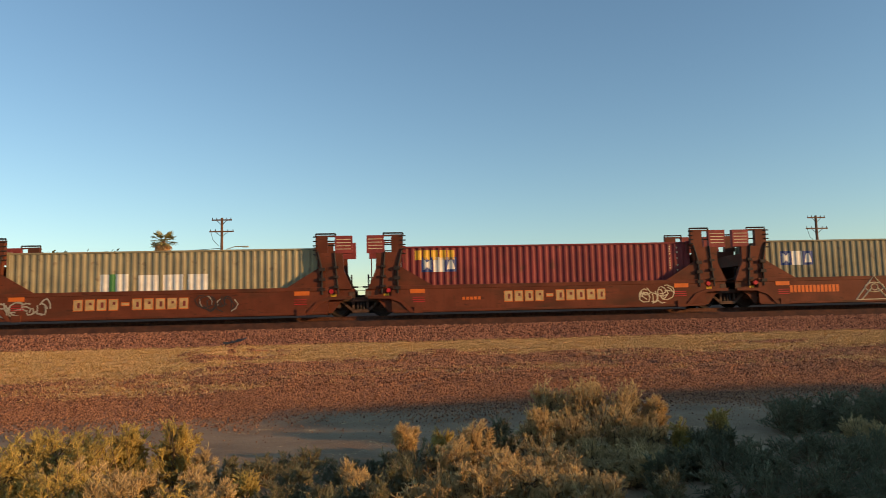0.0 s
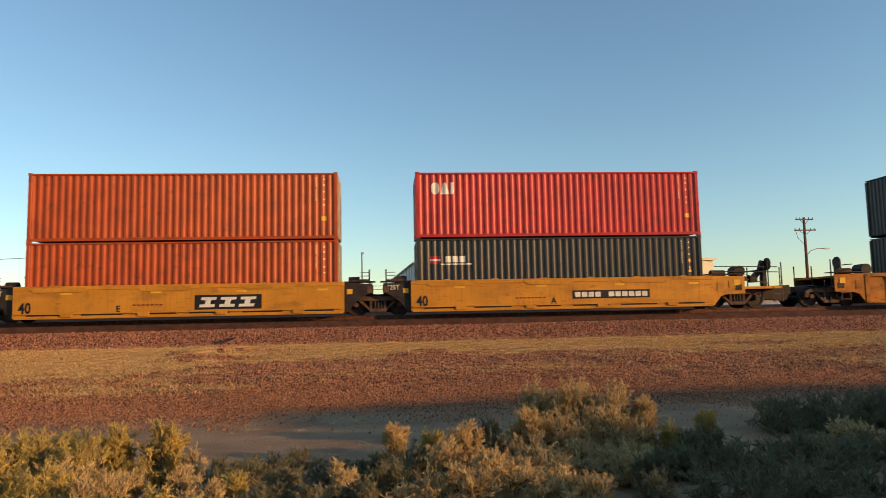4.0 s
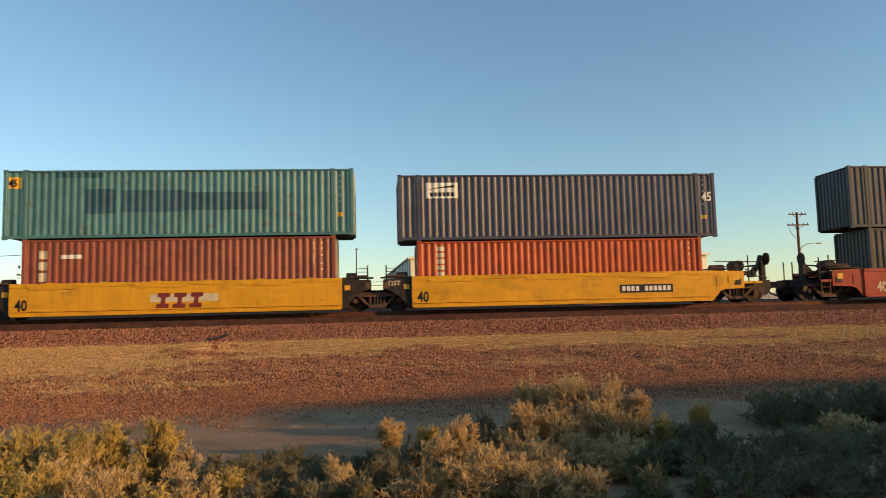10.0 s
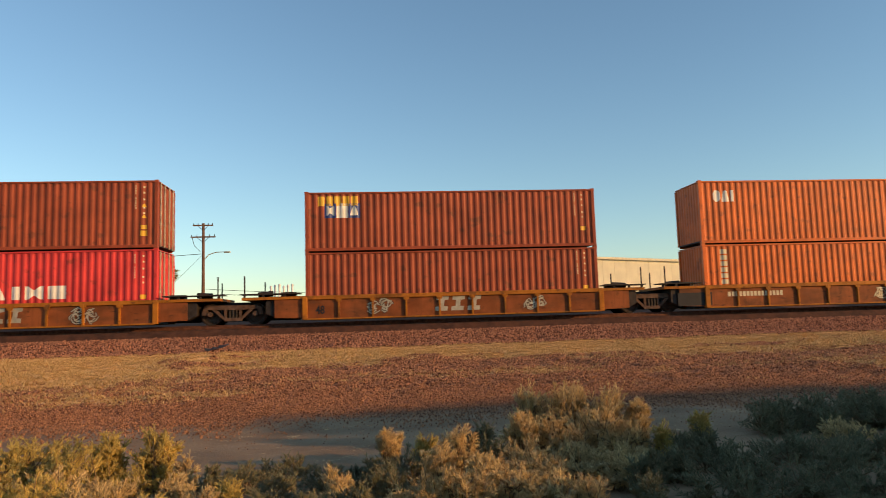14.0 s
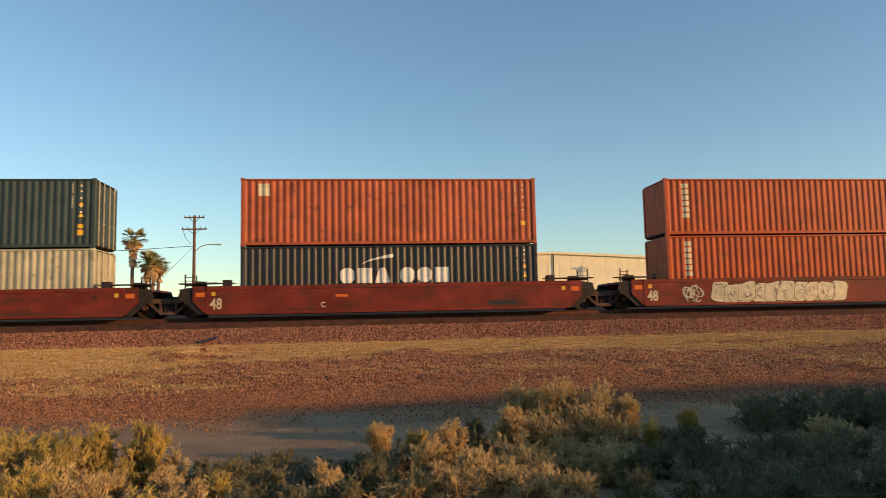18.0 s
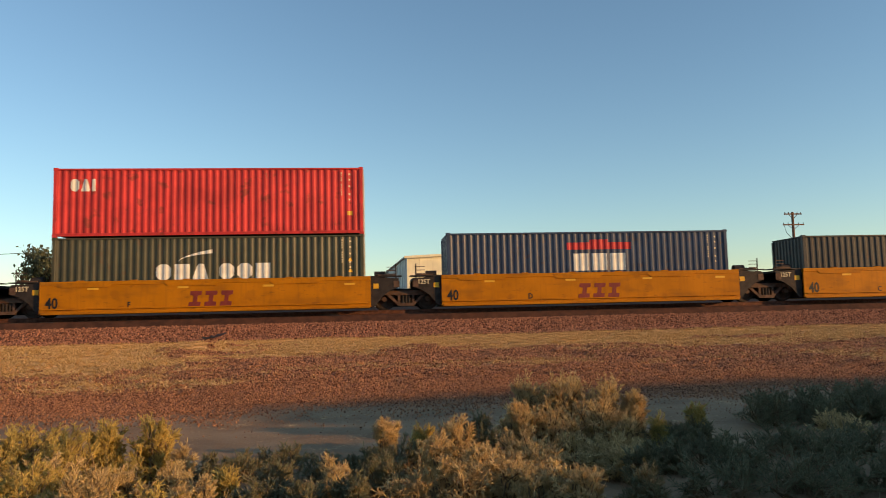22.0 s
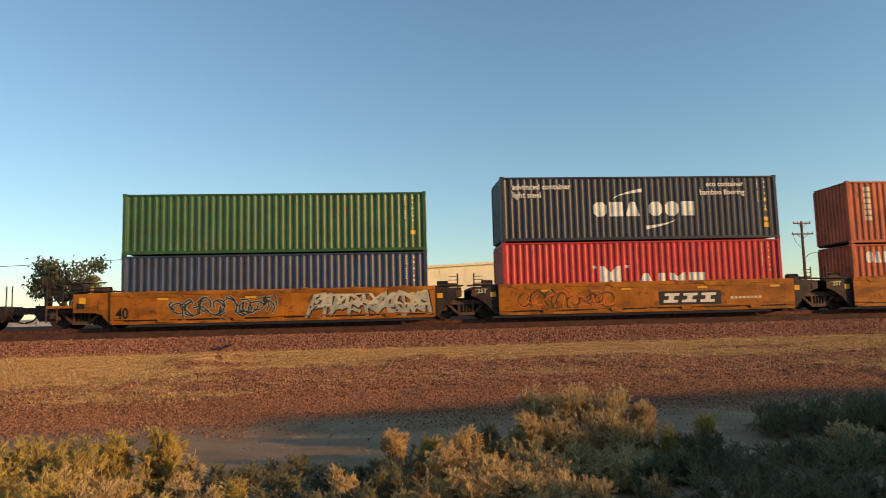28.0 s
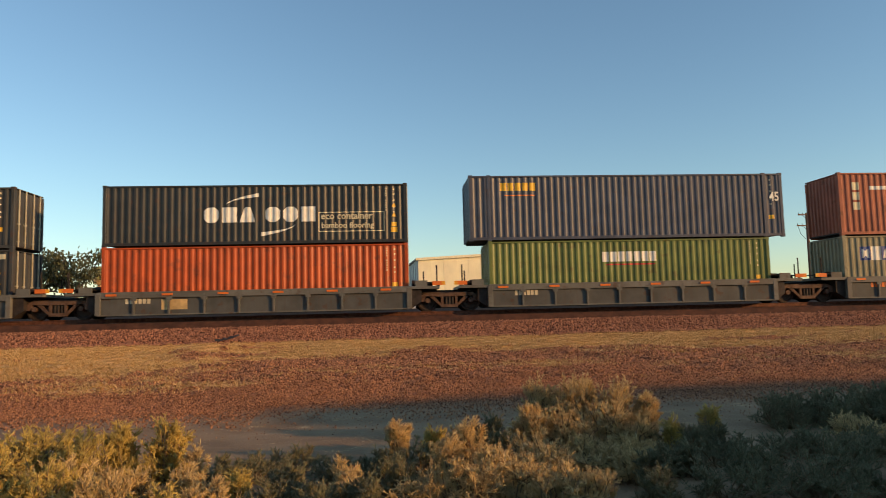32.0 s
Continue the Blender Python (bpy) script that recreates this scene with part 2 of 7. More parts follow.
def ground_z(x, y):
    for (y0, z0), (y1, z1) in zip(PROFILE, PROFILE[1:]):
        if y <= y1:
            z = z0 + (z1 - z0) * (y - y0) / (y1 - y0)
            break
    amp = 0.06 if y < -5 else 0.025
    if -1.7 < y < 9:
        amp = 0.0
    for hx, hy, rx, ry, hh in MOUNDS:
        z += hh * math.exp(-((x - hx) / rx) ** 2 - ((y - hy) / ry) ** 2)
    z += amp * noise.noise((x * 0.35, y * 0.35, 0)) + amp * 0.4 * noise.noise((x * 1.6, y * 1.6, 3))
    rough = min(1.0, max(0.0, (y + 16.6) / 1.5)) * min(1.0, max(0.0, (-4.0 - y) / 0.6))
    if rough and abs(x) < 60:
        z += rough * (0.055 * noise.noise((x * 1.9, y * 2.6, 11)) + 0.030 * noise.noise((x * 4.3, y * 5.2, 21)))
    return z


def straw_cover(x, y):
    """Share of dry grass on the bank, 0 to 1; gravel spills break the band."""
    low = -11.2 + 1.2 * noise.noise((x * 0.16, 2.0, 5)) - (2.6 if x < -6 else 2.6 * max(0.0, (-x - 2) / 4) if x < -2 else 0.0)
    a = min(1.0, max(0.0, (y - low) / 2.2)) * min(1.0, max(0.0, (-4.15 - y) / 0.5))
    a *= 1.25 + 0.9 * noise.noise((x * 0.45, y * 0.8, 4)) + 0.7 * noise.noise((x * 1.5, y * 2.4, 8)) + 0.6 * noise.noise((x * 3.7, y * 5.5, 12))
    for hx, hy, rx, ry in SPILLS:
        a -= (1.0 + 1.3 * noise.noise((x * 1.2, y * 1.2, 6))) * math.exp(-((x - hx) / rx) ** 2 - ((y - hy) / ry) ** 2)
    thin = 0.14 + 0.75 * noise.noise((x * 0.28, y * 0.5, 14)) + 0.45 * noise.noise((x * 1.1, y * 1.7, 17)) + (0.22 if x < -6 else 0.0)
    a = max(a, thin * min(1.0, max(0.0, (y + 17.0) / 2.0)) * min(1.0, max(0.0, (-4.6 - y) / 0.6)) * 0.8)
    return min(1.0, max(0.0, a))


def ground():
    xs = sorted(set([-4000, -1500, -500, -200, -100, -70] + [round(-50 + 0.5 * i, 2) for i in range(65)] + [round(-18 + 0.2 * i, 2) for i in range(226)] + [round(27.5 + 0.5 * i, 2) for i in range(66)] + [75, 100, 200, 500, 1500, 4000]))
    ys = sorted(set([p[0] for p in PROFILE] + [round(-31 + 0.4 * i, 2) for i in range(36)] + [round(-16.6 + 0.16 * i, 2) for i in range(80)] + [round(-3.8 + 0.4 * i, 2) for i in range(6)]))
    vs = [(x, y, ground_z(x, y)) for y in ys for x in xs]
    n = len(xs)
    fs = [(j * n + i, j * n + i + 1, (j + 1) * n + i + 1, (j + 1) * n + i) for j in range(len(ys) - 1) for i in range(n - 1)]
    m = bpy.data.materials.new("desert_ground")
    m.use_nodes = True
    nt = m.node_tree
    b = nt.nodes["Principled BSDF"]
    b.inputs["Roughness"].default_value = 0.95
    tc = nt.nodes.new("ShaderNodeTexCoord")
    sep = nt.nodes.new("ShaderNodeSeparateXYZ")
    nt.links.new(tc.outputs["Object"], sep.inputs[0])

    def noise_tex(s, detail=4):
        q = nt.nodes.new("ShaderNodeTexNoise")
        q.inputs["Scale"].default_value, q.inputs["Detail"].default_value = s, detail
        nt.links.new(tc.outputs["Object"], q.inputs["Vector"])
        return q.outputs[0]

    def math_node(op, a, c):
        q = nt.nodes.new("ShaderNodeMath")
        q.operation = op
        for i, val in enumerate((a, c)):
            if isinstance(val, (int, float)):
                q.inputs[i].default_value = val
            else:
                nt.links.new(val, q.inputs[i])
        return q.outputs[0]

    def step(src, lo, hi):
        r = nt.nodes.new("ShaderNodeMapRange")
        r.inputs["From Min"].default_value, r.inputs["From Max"].default_value = lo, hi
        nt.links.new(src, r.inputs["Value"])
        return r.outputs[0]

    def blend(fac, a, c):
        x = nt.nodes.new("ShaderNodeMix")
        x.data_type = "RGBA"
        nt.links.new(fac, x.inputs[0])
        for val, sock in ((a, 6), (c, 7)):
            if isinstance(val, tuple):
                x.inputs[sock].default_value = (*val, 1)
            else:
                nt.links.new(val, x.inputs[sock])
        return x.outputs[2]

    cover = nt.nodes.new("ShaderNodeAttribute")
    cover.attribute_name = "straw"
    wob = math_node("ADD", sep.outputs[1], math_node("MULTIPLY", math_node("SUBTRACT", noise_tex(0.6, 5), 0.5), 2.6))
    dirt = blend(step(noise_tex(1.2, 6), 0.35, 0.65), (0.25, 0.15, 0.072), (0.36, 0.228, 0.115))
    gravel = blend(step(noise_tex(16, 3), 0.35, 0.65), (0.18, 0.060, 0.022), (0.46, 0.195, 0.08))
    grass = blend(step(noise_tex(24, 5), 0.38, 0.62), (0.62, 0.37, 0.14), (1.0, 0.67, 0.30))
    col = blend(step(wob, -19.0, -17.5), dirt, gravel)
    col = blend(step(math_node("ADD", cover.outputs["Fac"], math_node("ADD", math_node("MULTIPLY", math_node("SUBTRACT", noise_tex(3, 6), 0.5), 1.4), math_node("MULTIPLY", math_node("SUBTRACT", noise_tex(28, 3), 0.5), 1.3))), 0.25, 0.6), col, grass)
    # Brown fouled track bed; the shade under the train is put into this colour.
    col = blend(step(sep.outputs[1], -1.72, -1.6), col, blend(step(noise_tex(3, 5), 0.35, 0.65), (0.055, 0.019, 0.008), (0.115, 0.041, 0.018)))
    # Strip beyond the rails: warmer brown, offsets the blue of the train's shade.
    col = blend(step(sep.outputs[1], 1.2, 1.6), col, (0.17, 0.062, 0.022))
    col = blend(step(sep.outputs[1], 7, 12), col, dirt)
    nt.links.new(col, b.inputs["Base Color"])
    bp = nt.nodes.new("ShaderNodeBump")
    bp.inputs["Strength"].default_value, bp.inputs["Distance"].default_value = 0.6, 0.03
    nt.links.new(noise_tex(22, 4), bp.inputs["Height"])
    nt.links.new(bp.outputs[0], b.inputs["Normal"])
    s = Solid()
    s.v, s.f = vs, fs
    me = s.mesh("ground", smooth=True)
    me.attributes.new("straw", "FLOAT", "POINT").data.foreach_set("value", [straw_cover(x, y) if -17.5 < y < -4 and abs(x) < 100 else 0.0 for x, y, z in vs])
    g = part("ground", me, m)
    tagged(g, "sandy desert ground with gravel bank and dirt road", "ground", kind="structure")


RAIL_TOP = 0.10


def track():
    t = new("railway_track")
    tagged(t, "rusty steel rails on dark wooden ties in ballast", "railway track", kind="structure")
    prof = [(-0.07, -0.17), (0.07, -0.17), (0.07, -0.155), (0.012, -0.135), (0.012, -0.045), (0.036, -0.035), (0.036, -0.004), (0.03, 0.0), (-0.03, 0.0), (-0.036, -0.004), (-0.036, -0.035), (-0.012, -0.045), (-0.012, -0.135), (-0.07, -0.155)]
    for y in (-0.754, 0.754):
        s = Solid()
        n = len(prof)
        s.add([(-880, y + a, b + RAIL_TOP) for a, b in prof] + [(880, y + a, b + RAIL_TOP) for a, b in prof], [(i, (i + 1) % n, n + (i + 1) % n, n + i) for i in range(n)] + [tuple(range(n - 1, -1, -1)), tuple(range(n, 2 * n))])
        part("rail", s, RAIL_STEEL, t)
    me = Solid().box(-0.115, 0.115, -1.3, 1.3, -0.30, RAIL_TOP - 0.178).mesh("tie", bevel=0.01)
    for i in range(180):
        part("tie", me, WOOD_TIE, t, at=(-38 + 0.5 * i, 0, 0))
    s = Solid()
    for i in range(-1760, 1761):
        if not -38.2 < 0.5 * i < 51.7:
            s.box(0.5 * i - 0.115, 0.5 * i + 0.115, -1.3, 1.3, -0.30, RAIL_TOP - 0.178)
    tagged(part("far_ties", s, WOOD_TIE, t), kind="stuff")


ground()
track()

# ---- containers ----
HALF = 1.219
HIGH, LOW = 2.785, 2.492          # outer heights: tall and standard boxes
FLOOR = 0.455                     # underside of the lower box above the rails
PITCH, DEEP = 0.2785, 0.038       # corrugation


def corr(x, x0):
    """How far the side sheet lies behind its outermost plane, and the breaks of its folds."""
    u = ((x - x0) % PITCH) / PITCH
    if u < 0.28:
        return 0.0
    if u < 0.515:
        return DEEP * (u - 0.28) / 0.235
    if u < 0.765:
        return DEEP
    return DEEP * (1.0 - u) / 0.235


def folds(a, b, x0):
    k0, k1 = int((a - x0) / PITCH) - 1, int((b - x0) / PITCH) + 2
    xs = [x0 + (k + f) * PITCH for k in range(k0, k1) for f in (0, 0.28, 0.515, 0.765)]
    return [a] + [x for x in xs if a + 0.004 < x < b - 0.004] + [b]


def side_sheet(length, h):
    """Corrugated wall along x, outer face to -y at y=0, with thickness."""
    s = Solid()
    xs = folds(0.0, length, 0.0)
    z0, z1 = 0.14, h - 0.09
    for i, x in enumerate(xs):
        d = corr(min(max(x, 0.0001), length), 0.0)
        s.v += [(x, d, z0), (x, d, z1), (x, d + 0.006, z0), (x, d + 0.006, z1)]
    for i in range(len(xs) - 1):
        a, b = 4 * i, 4 * i + 4
        s.f += [(a, b, b + 1, a + 1), (a + 2, a + 3, b + 3, b + 2)]
    return s.mesh("side_panel")


def end_sheet(h):
    """One folded sheet across the front end."""
    s = Solid()
    n, w = 9, (2 * HALF - 0.2) / 9
    pts = [(0.0, -HALF + 0.1)] + [(d, -HALF + 0.1 + (i + f) * w) for i in range(n) for f, d in ((0.3, 0.0), (0.5, 0.045), (0.8, 0.045), (1.0, 0.0))]
    s.v = [(d, y, z) for z in (0.14, h - 0.09) for d, y in pts]
    k = len(pts)
    s.f = [(j + 1, j, j + k, j + k + 1) for j in range(k - 1)]
    return s.mesh("front_wall")


def door_leaf(h):
    s = Solid().box(-0.03, 0.03, 0.006, HALF - 0.12, 0.16, h - 0.11)
    for k in range(3):
        y = 0.10 + 0.31 * k
        s.add([(x, yy, z) for z in (0.26, h - 0.2) for x, yy in ((0.03, y), (0.062, y + 0.05), (0.062, y + 0.17), (0.03, y + 0.22))],
              [(0, 1, 5, 4), (1, 2, 6, 5), (2, 3, 7, 6), (0, 3, 2, 1), (4, 5, 6, 7)])
    for k in range(4):
        z = 0.3 + (h - 0.7) * k / 3
        s.box(0.03, 0.075, HALF - 0.22, HALF - 0.1, z, z + 0.1)
    return s.mesh("door")


def container(spec):
    """A freight container, its lower left end at the origin. spec: length in feet, height, paint, markings."""
    feet, h, paint, marks, label = spec
    total = {20: 6.058, 40: 12.192, 45: 13.716}[feet]
    m = (DULL_PAINT if "dull" in marks.split() else PAINT)[paint]
    rim = m
    c = new("shipping_container")
    tagged(c, label, "container", group="containers on the train")
    k = (feet, round(h, 3))
    L = total
    lo = -0.762 if feet == 45 else 0.0
    part("side_panel", shared(("side",) + k, lambda: side_sheet(L - 0.2, h)), m, c, at=(lo + 0.1, -HALF + 0.022, 0))
    far = part("side_panel", shared(("side",) + k, None), m, c, at=(lo + L - 0.1, HALF - 0.022, 0))
    far.rotation_euler = (0, 0, math.pi)
    part("front_wall", shared(("front", k[1]), lambda: end_sheet(h)), m, c, at=(lo + 0.03, 0, 0))
    for sgn in (1, -1):
        d = part("door", shared(("door", k[1]), lambda: door_leaf(h)), m, c, at=(lo + L - 0.07, 0, 0))
        if sgn < 0:
            d.rotation_euler = (0, 0, math.pi)
            d.location = (lo + L - 0.07, 0, 0)
        for yy in (0.32, 0.85):
            part("lock_rod", shared(("rod", k[1]), lambda: Solid().rod((0, 0, 0.1), (0, 0, h - 0.06), 0.03, 6).box(-0.03, 0.02, -0.09, 0.09, 1.0, 1.06).box(-0.03, 0.02, -0.05, 0.05, 0.3, 0.36)), SILVER_TAG, c, at=(lo + L + 0.005, sgn * yy, 0))
    part("roof", shared(("roof",) + k, lambda: Solid().box(0.02, L - 0.02, -HALF + 0.03, HALF - 0.03, h - 0.07, h - 0.035)), m, c, at=(lo, 0, 0))
    part("floor", shared(("cfloor",) + k, lambda: Solid().box(0.02, L - 0.02, -HALF + 0.04, HALF - 0.04, 0.1, 0.15)), STEEL, c, at=(lo, 0, 0))
    for sgn in (-1, 1):
        part("top_rail", shared(("trail", feet), lambda: Solid().box(0.1, L - 0.1, -0.03, 0.03, -0.1, -0.03).mesh("top_rail", bevel=0.008)), rim, c, at=(lo, sgn * (HALF - 0.032), h))
        part("bottom_rail", shared(("brail", feet), lambda: Solid().box(0.1, L - 0.1, -0.03, 0.03, 0.035, 0.16).mesh("bottom_rail", bevel=0.008)), rim, c, at=(lo, sgn * (HALF - 0.032), 0))
    posts = [0.075, 12.117] if feet != 20 else [0.075, 5.983]
    if feet == 45:
        posts += [-0.687, 12.879]
    for x in posts:
        for sgn in (-1, 1):
            part("corner_post", shared(("post", k[1]), lambda: Solid().box(-0.07, 0.07, -0.06, 0.06, 0.1, h - 0.1).mesh("corner_post", bevel=0.012)), rim, c, at=(x, sgn * (HALF - 0.062), 0))
            for z in (0.0, h - 0.118) if sgn < 0 else ():
                part("corner_casting", shared("casting", lambda: Solid().box(-0.085, 0.085, -0.08, 0.08, 0, 0.118).mesh("corner_casting", bevel=0.01)), rim, c, at=(x, sgn * (HALF - 0.08), z))
    mark_box(c, feet, h, marks, lo, total)
    return c


def strip(pieces, lo):
    """Paint on the corrugated side: (x0, x1, low(x), high(x)) pieces that follow the folds."""
    s = Solid()
    for x0, x1, low, high in pieces:
        xs = folds(x0, x1, lo + 0.1)
        fine = [xs[0]]
        for a, b in zip(xs, xs[1:]):
            steps = max(1, int((b - a) / 0.04)) if callable(low) or callable(high) else 1
            fine += [a + (b - a) * (i + 1) / steps for i in range(steps)]
        n = len(s.v)
        for x in fine:
            y = -HALF + 0.022 + corr(x, lo + 0.1) - 0.004
            s.v += [(x, y, low(x) if callable(low) else low), (x, y, high(x) if callable(high) else high)]
        for i in range(len(fine) - 1):
            a = n + 2 * i
            s.f.append((a, a + 2, a + 3, a + 1))
    return s


def glyphs(x0, x1, z0, z1, n, form="b"):
    """n plain shapes, a letter's size each. form: b block, o cut-cornered block, t trapezium, v reversed trapezium, x block notched above and below."""
    w, out = (x1 - x0) / n, []
    for i in range(n):
        a, b = x0 + (i + 0.09) * w, x0 + (i + 0.91) * w
        k, hgt = form[i % len(form)], z1 - z0
        d = b - a
        if k == "o":
            cut = lambda x, a=a, b=b, d=d: hgt * 0.24 * max(0.0, 1 - min(x - a, b - x) / (0.26 * d))
            out.append((a, b, lambda x, cut=cut: z0 + cut(x), lambda x, cut=cut: z1 - cut(x)))
        elif k == "t":
            out.append((a, b, z0, lambda x, a=a, b=b, d=d: z0 + hgt * min(1.0, 0.12 + min(x - a, b - x) / (0.34 * d))))
        elif k == "v":
            out.append((a, b, lambda x, a=a, b=b, d=d: z1 - hgt * min(1.0, 0.12 + min(x - a, b - x) / (0.34 * d)), z1))
        elif k == "x":
            notch = lambda x, a=a, b=b, d=d: hgt * 0.34 * max(0.0, 1 - abs(x - (a + b) / 2) / (0.30 * d))
            out.append((a, b, lambda x, notch=notch: z0 + notch(x), lambda x, notch=notch: z1 - notch(x)))
        else:
            out.append((a, b, z0, z1))
    return out


def arc(x0, x1, z0, z1, t, up):
    f = lambda x: min(max((x - x0) / (x1 - x0), 0), 1)
    if up:
        mid = lambda x: z0 + (z1 - z0) * (f(x) ** 0.55)
        return (x0, x1, lambda x: mid(x) - t * (0.15 + 0.85 * f(x)), mid)
    mid = lambda x: z0 + (z1 - z0) * (1 - (1 - f(x)) ** 0.55)
    return (x0, x1, mid, lambda x: mid(x) + t * (0.15 + 0.85 * (1 - f(x))))


def mark_box(c, feet, h, marks, lo, total):
    def put(pieces, col, name="marking"):
        if name in ("logo", "logo_swoosh", "logo_wing"):
            for one in pieces:
                part(name, strip([one], lo), MARKS[col], c)
        else:
            tagged(part(name, strip(pieces, lo), MARKS[col], c), kind="stuff" if name == "data_marking" else "")

    def text(s, size, x, z, col="w"):
        part("lettering", letters(s, size), MARKS[col], c, at=(x, -HALF + 0.012, z))

    hi = lo + total
    # small data panels that every box carries by its right end
    bars = [(hi - 0.90, hi - 0.86, h * 0.90 - 0.10 * i, h * 0.90 - 0.10 * i + 0.06) for i in range(10) if i != 4]
    bars += [(hi - 0.58, hi - 0.52, h * f, h * f + 0.07) for f in (0.88, 0.80, 0.70, 0.58, 0.50)]
    if "plain" not in marks:
        put(bars, "c", "data_marking")
        put([(hi - 0.66, hi - 0.44, h * 0.28, h * 0.28 + 0.17)], "y", "data_plate")
    if "cma" in marks or "oes" in marks or "nyk" in marks:
        for f in (0.60, 0.44):
            put([(hi - 0.64, hi - 0.46, h * f, lambda x, f=f: h * f + 0.2 * max(0.0, 1 - abs(x - hi + 0.55) / 0.09))], "y", "warning_triangle")
        put([(hi - 0.68, hi - 0.42, h * 0.18, h * 0.18 + 0.22)], "y", "data_plate")
    for mk in marks.split():
        if mk in ("cma", "cmaeco", "cmalow", "cmaadv", "cma20"):
            o, q = (0.0, 1.0) if mk != "cma20" else (-2.7, 0.72)
            zb = h * 0.375
            if mk == "cma20":
                o = 6.058 / 2 - 6.2 * q + 0.25
            put(glyphs(o + 3.9 * q, o + 6.05 * q, zb, zb + 0.62 * q, 3, "obt") + glyphs(o + 6.35 * q, o + 8.5 * q, zb, zb + 0.62 * q, 3, "oob"), "w", "logo")
            put([arc(o + 4.85 * q, o + 6.15 * q, zb + 0.74 * q, zb + 1.2 * q, 0.16, True), arc(o + 6.25 * q, o + 7.6 * q, zb - 0.58 * q, zb - 0.12 * q, 0.16, False)], "w", "logo_swoosh")
        if mk == "cmaeco":
            x0, x1, z0, z1 = 8.55, 11.25, h * 0.2, h * 0.53
            put([(x0, x1, z1 - 0.035, z1), (x0, x1, z0, z0 + 0.035), (x0, x0 + 0.035, z0, z1), (x1 - 0.035, x1, z0, z1)], "c", "label_frame")
            text("eco container", 0.40, x0 + 0.1, z0 + 0.52, "c")
            text("bamboo flooring", 0.34, x0 + 0.12, z0 + 0.15, "c")
        if mk == "cmaleft":
            text("eco container", 0.34, 0.4, 1.08)
            text("bamboo flooring", 0.34, 0.4, 0.74)
            text("light steel", 0.34, 0.4, 0.40)
        if mk == "cmaadv":
            text("advanced container", 0.34, 0.5, h - 0.55)
            text("light steel", 0.34, 0.5, h - 0.9)
            text("eco container", 0.32, 9.0, h - 0.48)
            text("bamboo flooring", 0.32, 8.7, h - 0.84)
        if mk == "cmabox":
            put([(3.6, 6.3, h * 0.3, h * 0.66), (6.3, 8.9, h * 0.3, h * 0.66)], "w", "logo_panel")
            s = strip([(a, b, z0, z1) for a, b, z0, z1 in glyphs(3.7, 6.2, h * 0.35, h * 0.61, 3, "oxt")], lo)
            s.v = [(x, y - 0.004, z) for x, y, z in s.v]
            part("logo", s, RED_MARK, c)
            s = strip(glyphs(6.4, 8.8, h * 0.35, h * 0.61, 3, "oox"), lo)
            s.v = [(x, y - 0.004, z) for x, y, z in s.v]
            part("logo", s, BLACK_MARK, c)
        if mk == "ecolow":
            put([(8.7, 11.4, h * 0.26, h * 0.26 + 0.04), (8.7, 11.4, h * 0.45, h * 0.45 + 0.04)], "c", "label_frame")
            text("eco container", 0.4, 8.75, h * 0.31, "c")
        if mk == "triton":
            put([(0.8, 1.12, h * 0.88 - 0.26 * i - 0.13, h * 0.88 - 0.26 * i + 0.06) for i in range(6)], "c", "logo")
        if mk == "tex":
            put([(0.64, 0.96, h * 0.72 - 0.44 * i, h * 0.72 - 0.44 * i + 0.33) for i in range(3)], "c", "logo")
            put([(1.45, 2.25, h * 0.72, h * 0.72 + 0.16)], "w", "logo_bar")
        if mk == "oes":
            for i in range(3):
                b = h * 0.72 - 0.62 * i
                put([(0.72, 1.06, lambda x: b + 0.25 * (x - 0.72), lambda x: b + 0.36 + 0.25 * (x - 0.72))], "c", "logo")
        if mk == "cai":
            b = h * 0.66
            put(glyphs(0.62, 1.42, b, b + 0.5, 2, "ot") + [(1.46, 1.6, b, b + 0.5)], "w", "logo")
        if mk == "kline":
            b = h * 0.30 if h < 2.6 else h * 0.31
            put(glyphs(4.05, 5.15, b, b + 0.85, 1, "x") + [(3.85, 3.98, b + 0.75, b + 0.88), (5.25, 5.4, b + 0.75, b + 0.88)] + glyphs(5.75, 6.5, b, b + 0.52, 1, "t") + [(6.68, 6.98, b, b + 0.52)] + glyphs(7.1, 8.8, b, b + 0.52, 2, "xb"), "w", "logo")
        if mk == "xines":
            b = h * 0.52
            put([(0.75, 1.75, lambda x: b + 0.04 + 0.5 * (x - 0.75) - 0.07, lambda x: b + 0.04 + 0.5 * (x - 0.75) + 0.05), (0.75, 1.75, lambda x: b + 0.5 - 0.5 * (x - 0.75) - 0.05, lambda x: b + 0.5 - 0.5 * (x - 0.75) + 0.07)], "o", "logo_cross")
            put(glyphs(0.6, 1.95, b - 0.42, b - 0.14, 5), "w", "logo")
        if mk == "mol" or mk == "touax":
            b = h * 0.56
            for i, col in enumerate("bwb"):
                put([(0.80 + 0.49 * i, 1.27 + 0.49 * i, b, b + 0.60)], col, "logo_panel")
            for a, form in ((0.84, "x"), (1.82, "t")):
                s = strip(glyphs(a, a + 0.39, b + 0.1, b + 0.5, 1, form), lo)
                s.v = [(x, y - 0.004, z) for x, y, z in s.v]
                part("logo", s, WHITE_MARK, c)
            if mk == "touax":
                put(glyphs(0.5, 2.2, h * 0.76, h * 0.76 + 0.4, 5), "y", "logo")
